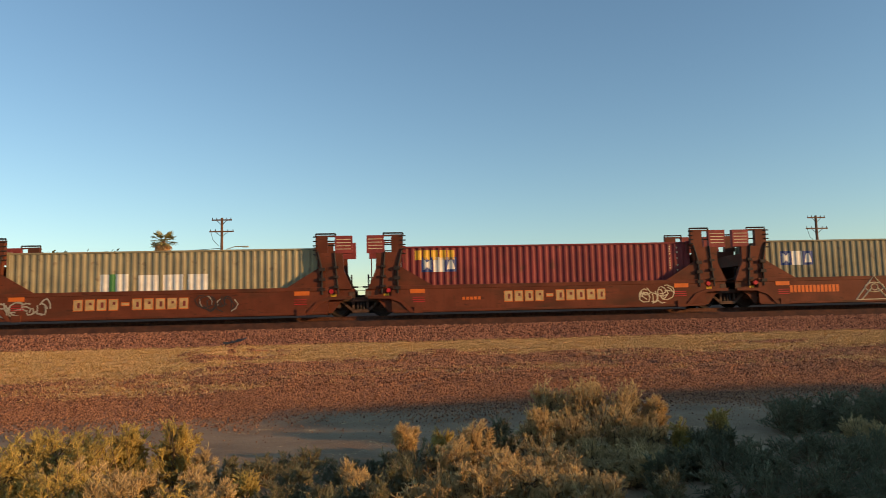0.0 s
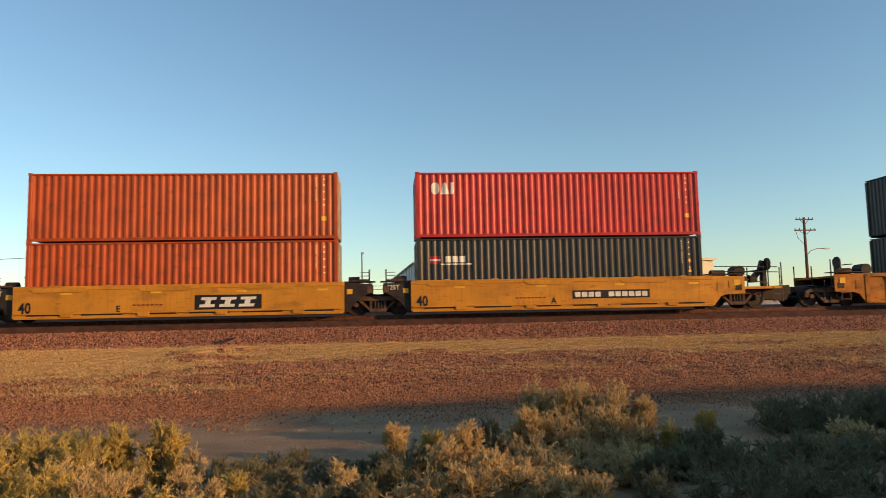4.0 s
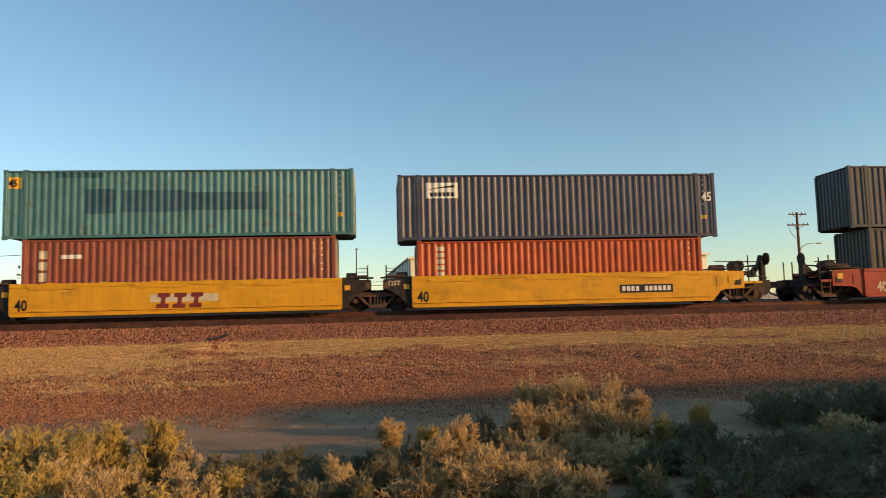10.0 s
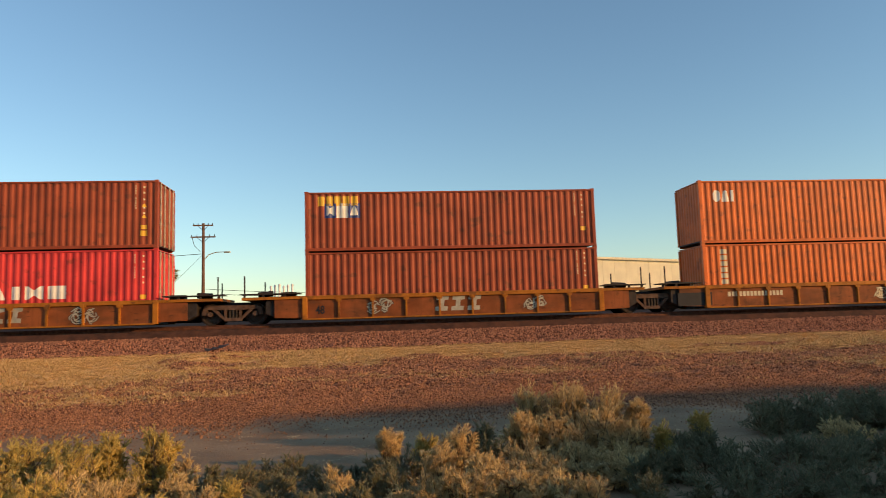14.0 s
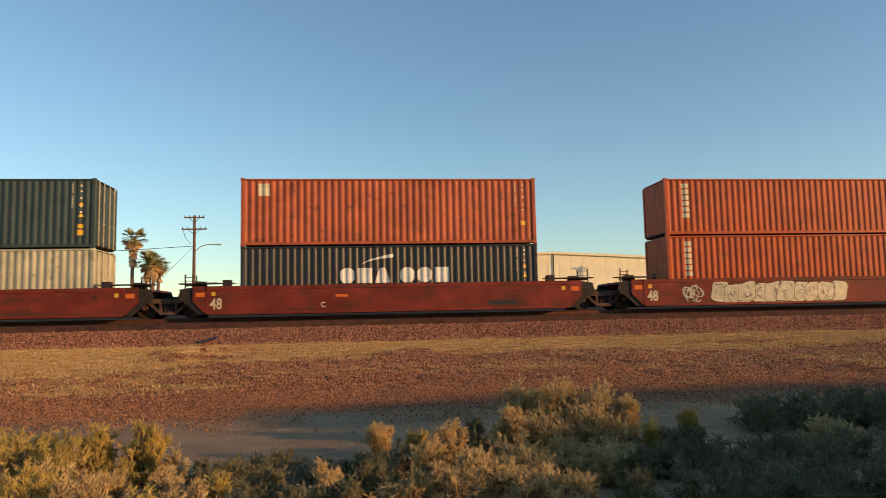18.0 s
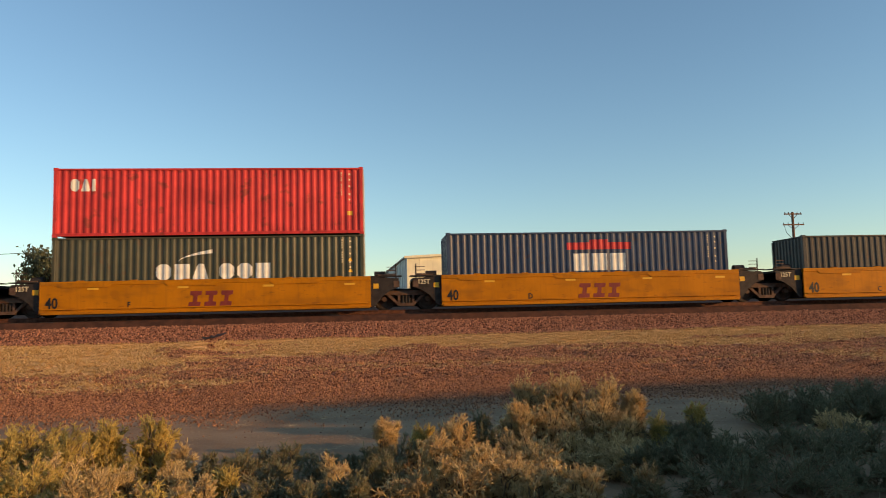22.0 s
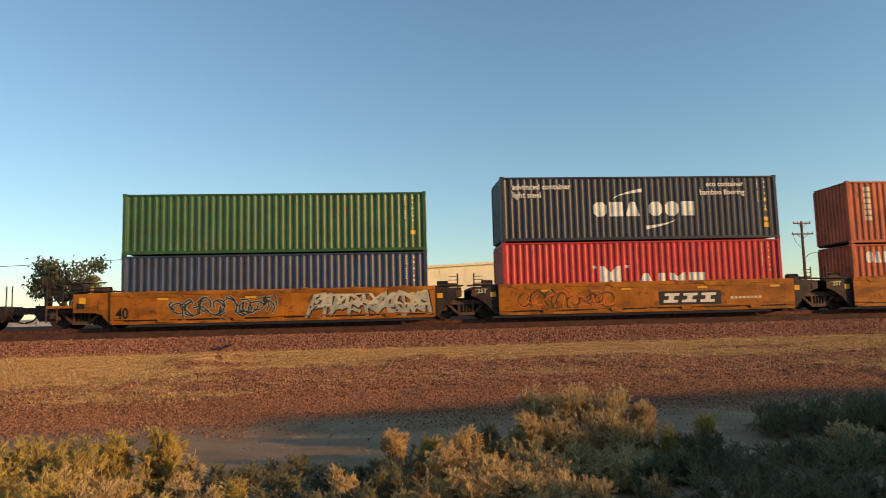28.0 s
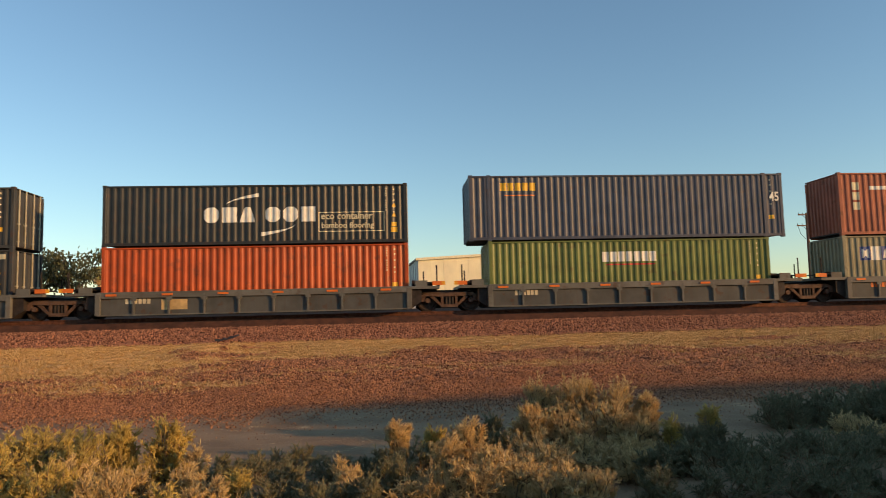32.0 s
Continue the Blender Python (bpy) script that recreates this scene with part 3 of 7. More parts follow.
        if mk == "nyk":
            b = h * 0.60
            put([(0.55, 0.95, b + 0.04, b + 0.16), (0.55, 0.95, b + 0.24, b + 0.36)], "r", "logo_stripe")
            put([(0.55, 0.98, b + 0.16, b + 0.24), (1.0, 2.3, b, b + 0.05)] + glyphs(1.15, 2.05, b + 0.1, b + 0.36, 3), "w", "logo")
        if mk == "nyklog":
            b = h * 0.36
            put(glyphs(4.4, 5.35, b, b + 0.34, 3) + glyphs(5.5, 8.0, b, b + 0.34, 9), "w", "logo")
            put([arc(5.0, 7.4, b + 0.42, b + 1.15, 0.2, True), arc(5.3, 7.2, b + 0.36, b + 0.8, 0.13, True), arc(5.6, 7.0, b + 0.36, b + 0.6, 0.1, True)], "w", "logo_wing")
            put([(10.2, 11.9, h * 0.84, h * 0.84 + 0.2), (10.3, 10.8, h * 0.7, h * 0.7 + 0.16)], "c", "data_panel")
        if mk == "seaco":
            put(glyphs(0.55, 2.1, h * 0.76, h * 0.76 + 0.34, 5), "y", "logo")
            put([(0.75, 2.05, h * 0.68, h * 0.68 + 0.05)], "o", "logo_bar")
        if mk == "seabox":
            put([(0.4, 1.75, h * 0.64, h * 0.64 + 0.66)], "w", "logo_panel")
            s = strip([arc(0.5, 1.6, h * 0.76, h * 0.84, 0.1, True)] + glyphs(0.55, 1.6, h * 0.67, h * 0.73, 6), lo)
            s.v = [(x, y - 0.004, z) for x, y, z in s.v]
            part("logo_shape", s, BLACK_MARK, c)
        if mk == "apl":
            put([(5.1, 7.9, h * 0.72, h * 0.72 + 0.3), (6.1, 6.9, h * 0.72 + 0.3, h * 0.72 + 0.42)], "r", "logo_bar")
            put(glyphs(5.3, 7.7, h * 0.40, h * 0.66, 3), "w", "logo")
        if mk == "aplsmall":
            put([(0.45, 1.2, h * 0.78, h * 0.78 + 0.12)], "r", "logo_bar")
            put(glyphs(0.45, 1.2, h * 0.6, h * 0.6 + 0.36, 3), "w", "logo")
        if mk == "italia":
            put(glyphs(4.15, 8.5, h * 0.36, h * 0.70, 6), "w", "logo")
            put([(0.35, 1.45, h * 0.42, h * 0.62)], "s", "faded_patch")
        if mk == "capital":
            put(glyphs(4.8, 7.2, h * 0.62, h * 0.62 + 0.42, 7), "w", "logo")
            put([(5.0, 7.1, h * 0.56, h * 0.56 + 0.06)], "r", "logo_bar")
        if mk == "caru":
            put(glyphs(4.95, 6.4, h * 0.50, h * 0.50 + 0.3, 4), "y", "logo")
            put([(4.95, 6.4, h * 0.42, h * 0.42 + 0.12), (5.3, 7.2, h * 0.26, h * 0.26 + 0.08)], "y", "logo_bar")
            put([(6.5, 7.65, lambda x: h * 0.46 - 0.42 * math.sin(math.pi * (x - 6.5) / 1.3) * (1 - (x - 6.5) / 2) , lambda x: h * 0.46 + 0.1 + 0.5 * math.sin(math.pi * (x - 6.5) / 1.2 * 0.8))], "y", "logo_leaf")
        if mk == "n45":
            text("45", 0.56, hi - 0.61, h * 0.56)
        if mk == "n45y":
            put([(lo + 0.2, lo + 0.68, h * 0.73, h * 0.73 + 0.46)], "y", "number_plate")
            part("lettering", letters("45", 0.4), BLACK_MARK, c, at=(lo + 0.22, -HALF + 0.006, h * 0.76))
        if mk == "repaint":
            for q in ((2.35, 3.5, 0.36, 0.72), (3.75, 6.2, 0.38, 0.70), (6.2, 9.5, 0.40, 0.66), (1.2, 3.0, 0.88, 0.955)):
                put([(q[0], q[1], h * q[2], h * q[3])], "tealx", "repainted_patch")
        if mk == "square":
            put([(2.85, 3.3, h * 0.28, h * 0.28 + 0.75)], "d", "patch")
        if mk == "smallbox":
            put([(0.7, 1.15, h * 0.74, h * 0.74 + 0.5)], "c", "logo_panel")
        if mk == "molbig":
            put(glyphs(5.0, 7.9, h * 0.05, h * 0.6, 3), "w", "logo")
            put([(3.6, 4.0, h * 0.3, h * 0.62), (4.2, 4.7, h * 0.15, h * 0.62)], "w", "logo_panel")
            put([(3.95, 4.2, h * 0.25, h * 0.62)], "g", "logo_shape")


MARKS["tealx"] = mat("repainted_blue_green", (0.03, 0.10, 0.13), 0.5, vary=0.2, scale=1.5)


# ---- well cars ----
def truck_parts(owner, x):
    """A two-axle freight truck under a car's end, built of its castings, wheels and springs."""
    t = part("truck", shared("bolster", lambda: Solid().box(-0.2, 0.2, -0.95, 0.95, 0.42, 0.66).box(-0.3, 0.3, -0.3, 0.3, 0.6, 0.74).mesh("bolster", bevel=0.02)), STEEL, owner, "dark grimy two-axle truck", (x, 0, RAIL_TOP))

    def frame_mesh():
        s = Solid()
        top = [(-1.2, 0.40), (-1.02, 0.40), (-0.98, 0.62), (-0.78, 0.62), (-0.45, 0.60), (0.45, 0.60), (0.78, 0.62), (0.98, 0.62), (1.02, 0.40), (1.2, 0.40), (1.16, 0.66), (0.95, 0.76), (0.5, 0.79), (-0.5, 0.79), (-0.95, 0.76), (-1.16, 0.66)]
        s.prism(top, -0.07, 0.07)
        s.prism([(-0.80, 0.60), (-0.32, 0.17), (-0.32, 0.29), (-0.62, 0.60)], -0.06, 0.06)
        s.prism([(0.62, 0.60), (0.32, 0.29), (0.32, 0.17), (0.80, 0.60)], -0.06, 0.06)
        s.prism([(-0.34, 0.15), (0.34, 0.15), (0.34, 0.28), (-0.34, 0.28)], -0.07, 0.07)
        s.prism([(-0.34, 0.28), (-0.24, 0.28), (-0.24, 0.60), (-0.34, 0.60)], -0.06, 0.06)
        s.prism([(0.24, 0.28), (0.34, 0.28), (0.34, 0.60), (0.24, 0.60)], -0.06, 0.06)
        return s.mesh("side_frame")

    def wheel_mesh():
        s = Solid()
        prof = [(0.0, 0.11), (0.12, 0.11), (0.13, 0.04), (0.33, 0.03), (0.36, 0.07), (0.425, 0.065), (0.43, -0.05), (0.455, -0.06), (0.455, -0.085), (0.35, -0.085), (0.33, -0.02), (0.13, -0.03), (0.12, -0.1), (0.0, -0.1)]
        n = 24
        for i in range(n):
            a = 2 * math.pi * i / n
            s.v += [(r * math.cos(a), -y, r * math.sin(a)) for r, y in prof]
        k = len(prof)
        s.f = [(i * k + j, i * k + j + 1, ((i + 1) % n) * k + j + 1, ((i + 1) % n) * k + j) for i in range(n) for j in range(k - 1)]
        return s.mesh("wheel", smooth=False)
    fm, wm = shared("side_frame", frame_mesh), shared("wheel", wheel_mesh)
    for y in (-1.0, 1.0):
        part("side_frame", fm, RUST, t, at=(0, y, 0))
        for xs in (-0.13, 0.0, 0.13) if y < 0 else ():
            part("spring", shared("spring", lambda: Solid().rod((0, 0, 0.28), (0, 0, 0.58), 0.055, 8)), STEEL, t, at=(xs, y, 0))
        for xs in (-0.89, 0.89):
            w = part("wheel", wm, WHEEL_STEEL, t, at=(xs, y * 0.755, 0.425))
            if y > 0:
                w.rotation_euler = (0, 0, math.pi)
            part("axle_cap", shared("axle_cap", lambda: Solid().rod((0, -0.1, 0), (0, 0.1, 0), 0.1, 10)), RUST, t, at=(xs, y, 0.44))
    for xs in (-0.89, 0.89):
        part("axle", shared("axle", lambda: Solid().rod((0, -1.0, 0.425), (0, 1.0, 0.425), 0.075, 8)), STEEL, t, at=(xs, 0, 0))


def mirror(pts, x):
    return [(2 * x - a, b) for a, b in reversed(pts)]


CAR_KINDS = dict(
    smooth=dict(a=-0.27, b=12.46, top=1.48, ribs=0, end="arch"),
    ledge=dict(a=-0.27, b=12.46, top=1.48, ribs=0, end="arch"),
    plate48=dict(a=-1.25, b=13.45, top=1.34, ribs=0, end="arch"),
    single=dict(a=-0.6, b=12.8, top=1.44, ribs=0, end="arch"),
    rib53=dict(a=-2.25, b=14.35, top=1.49, ribs=17, end="arch"),
    rib48=dict(a=-0.06, b=12.25, top=1.17, ribs=10, end="deck", extra=1.15),
    rib40=dict(a=-0.06, b=12.25, top=1.31, ribs=9, end="deck", extra=0),
    low40=dict(a=-0.06, b=12.25, top=1.14, ribs=10, end="deck", extra=0),
    twin=dict(a=-0.45, b=12.65, top=1.30, ribs=0, end="arch"))


def handwheel(c, x, y, z, r=0.27):
    s = Solid()
    n = 16
    pts = [(x, y + r * math.cos(2 * math.pi * i / n), z + r * math.sin(2 * math.pi * i / n)) for i in range(n)]
    pts = [(x + (p[1] - y), y, p[2]) for p in pts]
    for p, q in zip(pts, pts[1:] + pts[:1]):
        s.rod(p, q, 0.018, 5)
    for i in range(0, n, 4):
        s.rod((x, y, z), pts[i], 0.014, 5)
    part("brake_wheel", s, STEEL, c)
    part("brake_housing", Solid().rod((x, y, z), (x, y + 0.16, z), 0.13, 10), DARKRED_MARK, c, "rusty red brake housing")
    part("brake_stand", Solid().box(x - 0.04, x + 0.04, y + 0.04, y + 0.12, z - 0.75, z), STEEL, c)


def well_car(kind, paint, left, right, name_label, dark_ends=True):
    """A double-stack well car. left, right: half the gap to the next box, and whether that end is coupled (True) or shares a truck."""
    k = CAR_KINDS[kind]
    a, b, top, ribs = k["a"], k["b"], k["top"], k["ribs"]
    deck = k["end"] == "deck"
    m = CAR_PAINT[paint]
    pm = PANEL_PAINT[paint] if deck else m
    c = new("well_car")
    tagged(c, name_label, "rail car", group="well cars of the train")
    y0 = -1.50 if ribs == 0 else -1.44
    ys = y0 + 0.065 if ribs else y0                # plane of the side sheet
    z0 = 0.20
    tall = 0.25 if kind == "low40" else 0.16
    for sgn in (-1, 1):
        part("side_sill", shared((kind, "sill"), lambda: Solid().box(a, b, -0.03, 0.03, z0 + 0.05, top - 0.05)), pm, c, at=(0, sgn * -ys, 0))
        part("top_chord", shared((kind, "chord"), lambda: Solid().box(a, b, -0.07, 0.07, top - tall, top).mesh("top_chord", bevel=0.012)), m, c, at=(0, sgn * (-y0 - 0.02), 0))
        part("bottom_chord", shared((kind, "bchord"), lambda: Solid().box(a + 0.05, b - 0.05, -0.07, 0.07, z0, z0 + (0.06 if ribs else 0.1)).mesh("bottom_chord", bevel=0.01)), m, c, at=(0, sgn * (-y0 - 0.02), 0))
        for i in range(ribs if sgn < 0 else 0):
            x = a + 0.05 + (b - a - 0.1) * i / (ribs - 1)
            if i in (0, ribs - 1) or (kind == "rib53" and i in (2, ribs - 3)):
                part("end_post", shared((kind, "post"), lambda: Solid().box(-0.10, 0.10, -0.09, 0.09, z0 + 0.02, top - 0.06).mesh("end_post", bevel=0.01)), m, c, at=(x, y0 + 0.03, 0))
            else:
                part("rib", shared((kind, "rib"), lambda: Solid().box(-0.035, 0.035, -0.075, 0.075, z0 + 0.05, top - 0.1).prism([(-0.09, top - tall - 0.10), (0.09, top - tall - 0.10), (0.12, top - tall + 0.02), (-0.12, top - tall + 0.02)], -0.07, 0.07).mesh("rib")), m, c, at=(x, y0 + 0.02, 0))
    for i in range(4):
        part("floor_beam", shared("floor_beam", lambda: Solid().box(-0.15, 0.15, -1.3, 1.3, 0.22, FLOOR - 0.004)), STEEL, c, at=(0.4 + 3.8 * i, 0, 0))
    if kind in ("smooth", "ledge"):
        for i in range(6):
            part("side_pad", shared("side_pad", lambda: Solid().prism([(-0.9, top - 0.24), (0.9, top - 0.24), (1.1, top - 0.06), (-1.1, top - 0.06)], -0.012, 0.012).mesh("side_pad")), m, c, at=(1.4 + 2.2 * i * 0.92, y0 - 0.052, 0)) if i % 2 == 0 else None
            part("hold_down", shared("hold_down", lambda: Solid().box(-0.14, 0.14, -0.06, 0.06, 0, 0.035).mesh("hold_down", bevel=0.01)), m, c, at=(1.2 + 2.0 * i, y0 + 0.05, top))
        for i in range(6 if kind == "ledge" else 0):
            part("side_slot", shared("side_slot", lambda: Solid().box(0, 1.55, -0.006, 0.006, 0, 0.05)), BLACK_MARK, c, at=(0.25 + 2.05 * i, y0 - 0.03, 0.325))
        part("lower_flange", shared("lower_flange", lambda: Solid().box(a + 0.1, b - 0.1, -0.03, 0.03, 0.385, 0.425)), m, c, at=(0, y0 - 0.055, 0))
        for x in (1.5, 4.4, 7.4, 10.4) if kind == "ledge" else ():
            part("jacking_pad", shared("jacking_pad", lambda: Solid().prism([(0.06, 0.26), (0.44, 0.26), (0.5, 0.43), (0, 0.43)], -0.05, 0.02).mesh("jacking_pad", bevel=0.008)), m, c, at=(x, y0 - 0.05, 0))
        for x in (1.5, 4.9, 8.2, 11.4):
            part("reflector", shared("side_reflector", lambda: Solid().box(0, 0.42, -0.004, 0.004, 0, 0.08)), YELLOW_MARK, c, at=(x, y0 - 0.036, top - 0.34))
        part("lettering", letters("125T", 0.26), CREAM_MARK, c, at=(a - 0.98, -1.396, top - 0.34))
    if kind == "low40":
        for i in range(6):
            part("reflector", shared("side_reflector", lambda: Solid().box(0, 0.42, -0.004, 0.004, 0, 0.08)), ORANGE_MARK, c, at=(0.3 + 2.15 * i, y0 - 0.093, top - 0.16))
    end_mat = STEEL if dark_ends else m
    for side, (gap, coupled) in (("l", left), ("r", right)):
        fx = (lambda p: p) if side == "r" else (lambda p: mirror(p, (a + b) / 2))
        px = (lambda x: x) if side == "r" else (lambda x: a + b - x)
        reach = (12.192 if side == "r" else a + b) + gap          # the joint's middle, for the right end
        lo_x = b

        def slab(name, pts, ya, yb, material, label=""):
            part(name, Solid().prism(fx(pts), ya, yb), material, c, label)

        def rect(name, xa, xb, ya, yb, za, zb, material):
            part(name, Solid().box(*sorted((px(xa), px(xb))), ya, yb, za, zb), material, c)

        def stanchion(x, y, za, zb):
            part("stanchion", Solid().rod((px(x), y, za), (px(x), y, zb), 0.03, 6), STEEL, c)
        if coupled:
            slab("coupler", [(reach - 0.6, 0.74), (reach - 0.12, 0.72), (reach - 0.005, 0.76), (reach - 0.005, 0.98), (reach - 0.12, 1.0), (reach - 0.6, 0.95)], -0.16, 0.16, RUST, "rusty cast coupler")
            part("air_hose", Solid().rod((px(reach - 0.65), -0.35, 0.8), (px(reach - 0.35), -0.38, 0.45), 0.035, 6).rod((px(reach - 0.35), -0.38, 0.45), (px(reach - 0.03), -0.35, 0.36), 0.035, 6), STEEL, c)
            slab("centre_sill", [(lo_x - 0.2, 0.72), (reach - 0.5, 0.72), (reach - 0.5, 1.02), (lo_x - 0.2, 1.02)], -0.3, 0.3, STEEL)
            slab("end_bulkhead", [(lo_x - 0.02, z0), (lo_x + 0.04, z0), (lo_x + 0.04, top - 0.06), (lo_x - 0.02, top - 0.06)], -1.32, 1.32, STEEL)
        if deck:
            far = reach - (0.62 if coupled else 0.42)
            slab("end_deck", [(lo_x, top - 0.12), (far, top - 0.12), (far, top - 0.01), (lo_x, top - 0.01)], -1.46, 1.46, m)
            slab("walkway", [(lo_x + 0.15, top + 0.10), (far + 0.1, top + 0.10), (far + 0.1, top + 0.14), (lo_x + 0.15, top + 0.14)], -1.35, -0.6, STEEL)
            for q in (0.3, 0.65, 0.95):
                rect("walkway_foot", lo_x + (far - lo_x) * q, lo_x + (far - lo_x) * q + 0.08, -1.3, -1.2, top - 0.01, top + 0.10, STEEL)
            if k["extra"] and not coupled:
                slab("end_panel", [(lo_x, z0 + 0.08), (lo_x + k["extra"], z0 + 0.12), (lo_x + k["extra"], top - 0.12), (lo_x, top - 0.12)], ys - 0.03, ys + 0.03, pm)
                slab("end_bulkhead", [(lo_x + k["extra"] - 0.04, z0 + 0.12), (lo_x + k["extra"] + 0.35, 0.5), (lo_x + k["extra"] + 0.35, top - 0.12), (lo_x + k["extra"] - 0.04, top - 0.12)], ys + 0.06, -ys - 0.06, STEEL)
            elif not coupled:
                slab("end_bulkhead", [(lo_x, z0), (lo_x + 0.45, 0.5), (lo_x + 0.45, top - 0.12), (lo_x, top - 0.12)], ys + 0.06, -ys - 0.06, STEEL)
            rect("brake_box", lo_x + 0.35, lo_x + 0.95, -1.0, -0.6, top - 0.01, top + 0.18, STEEL)
            part("air_reservoir", Solid().rod((px(far - 1.1), -0.5, top + 0.16), (px(far - 0.5), -0.5, top + 0.12), 0.12, 12), STEEL, c)
            stanchion(far - 0.1, -1.36, top - 0.05, top + 0.85)
            stanchion(far - 0.5, 1.3, top - 0.05, top + 0.75)
            if paint == "grey":
                rect("end_panel", lo_x + 0.2, far - 0.5, -1.42, -1.36, top - 0.01, top + 0.22, m)
                rect("reflector", lo_x + 0.9, lo_x + 1.4, -1.43, -1.422, top + 0.02, top + 0.18, ORANGE_MARK)
                rect("reflector", lo_x + 1.8, lo_x + 1.95, -1.43, -1.422, top + 0.02, top + 0.18, YELLOW_MARK)
            if coupled:
                if paint != "grey":
                    handwheel(c, px(far - 0.9), -0.9, top + 0.62)
                else:
                    stanchion(far - 0.9, -0.9, top, top + 0.6)
                # Plain dark slab added so the view behind the truck stays dark.
                slab("draft_casting", [(lo_x + 0.5, 0.3), (lo_x + 2.4, 0.3), (far, 0.6), (far, top - 0.14), (lo_x + 0.5, top - 0.14)], 0.2, 0.9, STEEL)
                rect("step_ladder", far - 0.06, far, -1.46, -1.40, 0.4, top, STEEL)
                rect("step_ladder", far - 0.46, far - 0.40, -1.46, -1.40, 0.4, top, STEEL)
                rect("ladder_rung", far - 0.46, far, -1.46, -1.42, 0.42, 0.47, STEEL)
                truck_parts(c, px(lo_x + 1.6))
            else:
                # Dark slab added to hide the bright fence and keep the joint dark.
                slab("draft_casting", [(lo_x + 0.3, 0.24), (reach - 0.01, 0.24), (reach - 0.01, top - 0.14), (lo_x + 0.3, top - 0.14)], 0.25, 0.9, STEEL)
                slab("joint_arm", [(lo_x - 0.2, 0.72), (reach + 0.1, 0.72), (reach + 0.1, 0.98), (lo_x - 0.2, 1.0)], -0.35, 0.35 if side == "r" else 0.3, STEEL)
                if side == "r":
                    truck_parts(c, reach)
            continue
        if coupled:
            tx = lo_x + (1.27 if kind in ("smooth", "ledge") else 1.35)
            for sgn in (-1, 1):
                slab("end_sill", [(lo_x, z0 + 0.02), (lo_x + 0.06, z0 + 0.06), (lo_x + 0.34, 0.60), (lo_x + 0.55, 0.68), (lo_x + 1.42, 0.72), (lo_x + 1.42, top - 0.04), (lo_x, top)], sgn * 1.44 - 0.03, sgn * 1.44 + 0.03, m)
                slab("low_platform", [(lo_x + 1.42, 0.90), (reach - 1.3, 0.90), (reach - 1.3, 1.0), (lo_x + 1.42, 1.0)], sgn * 1.42 - 0.03, sgn * 1.42 + 0.03, m)
            slab("end_platform", [(lo_x - 0.1, top - 0.16), (lo_x + 1.4, top - 0.16), (lo_x + 1.4, top - 0.08), (lo_x - 0.1, top - 0.08)], -1.40, 1.40, m)
            slab("end_platform", [(lo_x + 1.4, 0.9), (reach - 1.3, 0.9), (reach - 1.3, 0.96), (lo_x + 1.4, 0.96)], -1.38, 1.38, STEEL)
            slab("draft_box", [(lo_x + 1.2, 0.5), (reach - 0.75, 0.42), (reach - 0.55, 0.7), (reach - 0.6, 1.06), (lo_x + 2.0, 1.0), (lo_x + 1.2, 1.0)], -0.75, 0.75, STEEL)
            for xa, za, zb in ((0.2, 0.82, 1.2), (0.72, 0.95, 1.25), (1.0, 0.86, 1.1)):
                rect("side_bracket", lo_x + xa, lo_x + xa + 0.28, -1.49, -1.472, za, zb, STEEL if xa > 0.9 else m)
            rect("data_plate", lo_x + 0.95, lo_x + 1.2, -1.492, -1.476, top - 0.42, top - 0.18, YELLOW_MARK)
            e = 12.192
            slab("brake_bracket", [(e + 2.4, top - 0.22), (e + 2.7, top - 0.05), (e + 2.95, top + 0.35), (e + 3.02, top + 0.64), (e + 2.88, top + 0.68), (e + 2.76, top + 0.3), (e + 2.5, top + 0.06)], -0.75, -0.55, STEEL)
            rect("brake_gear", e + 1.75, e + 2.45, -0.8, -0.5, top - 0.2, top - 0.02, RUST)
            part("brake_lever", Solid().rod((px(e + 1.8), -0.7, top + 0.16), (px(e + 2.8), -0.7, top + 0.24), 0.035, 6), STEEL, c)
            part("brake_chain", Solid().rod((px(e + 2.1), -0.85, top + 0.06), (px(e + 2.6), -0.85, top - 0.14), 0.03, 6), RUST, c)
            part("air_tank", Solid().rod((px(e + 1.75), -1.0, top + 0.2), (px(e + 1.75), -0.35, top + 0.2), 0.24, 16), STEEL, c, "dark round air tank")
            rect("brake_stand", e + 2.84, e + 3.0, -0.9, -0.6, 0.95, top + 0.35, STEEL)
            part("air_reservoir", Solid().rod((px(lo_x + 0.25), -0.8, top + 0.1), (px(lo_x + 0.85), -0.8, top + 0.1), 0.17, 12), RUST, c)
            slab("walkway", [(lo_x - 0.1, top + 0.05), (lo_x + 1.35, top + 0.05), (lo_x + 1.35, top + 0.09), (lo_x - 0.1, top + 0.09)], -1.3, -0.7, STEEL)
            for dx, yy, hh in ((1.3, -1.38, 0.55), (1.9, -1.38, 0.62), (1.35, 1.36, 0.5), (0.75, -0.3, 0.4)):
                stanchion(max(lo_x + 1.5, reach - dx), yy, 0.95, top + hh)
            for zz in (0.20, 0.42):
                part("handrail", Solid().rod((px(lo_x + 0.3), -1.1, top + zz), (px(reach - 1.3), -1.1, top + zz - 0.06), 0.02, 5), STEEL, c)
            part("brake_wheel", Solid().rod((px(e + 3.02), -0.9, top + 0.5), (px(e + 3.07), -0.9, top + 0.5), 0.27, 14), STEEL, c)
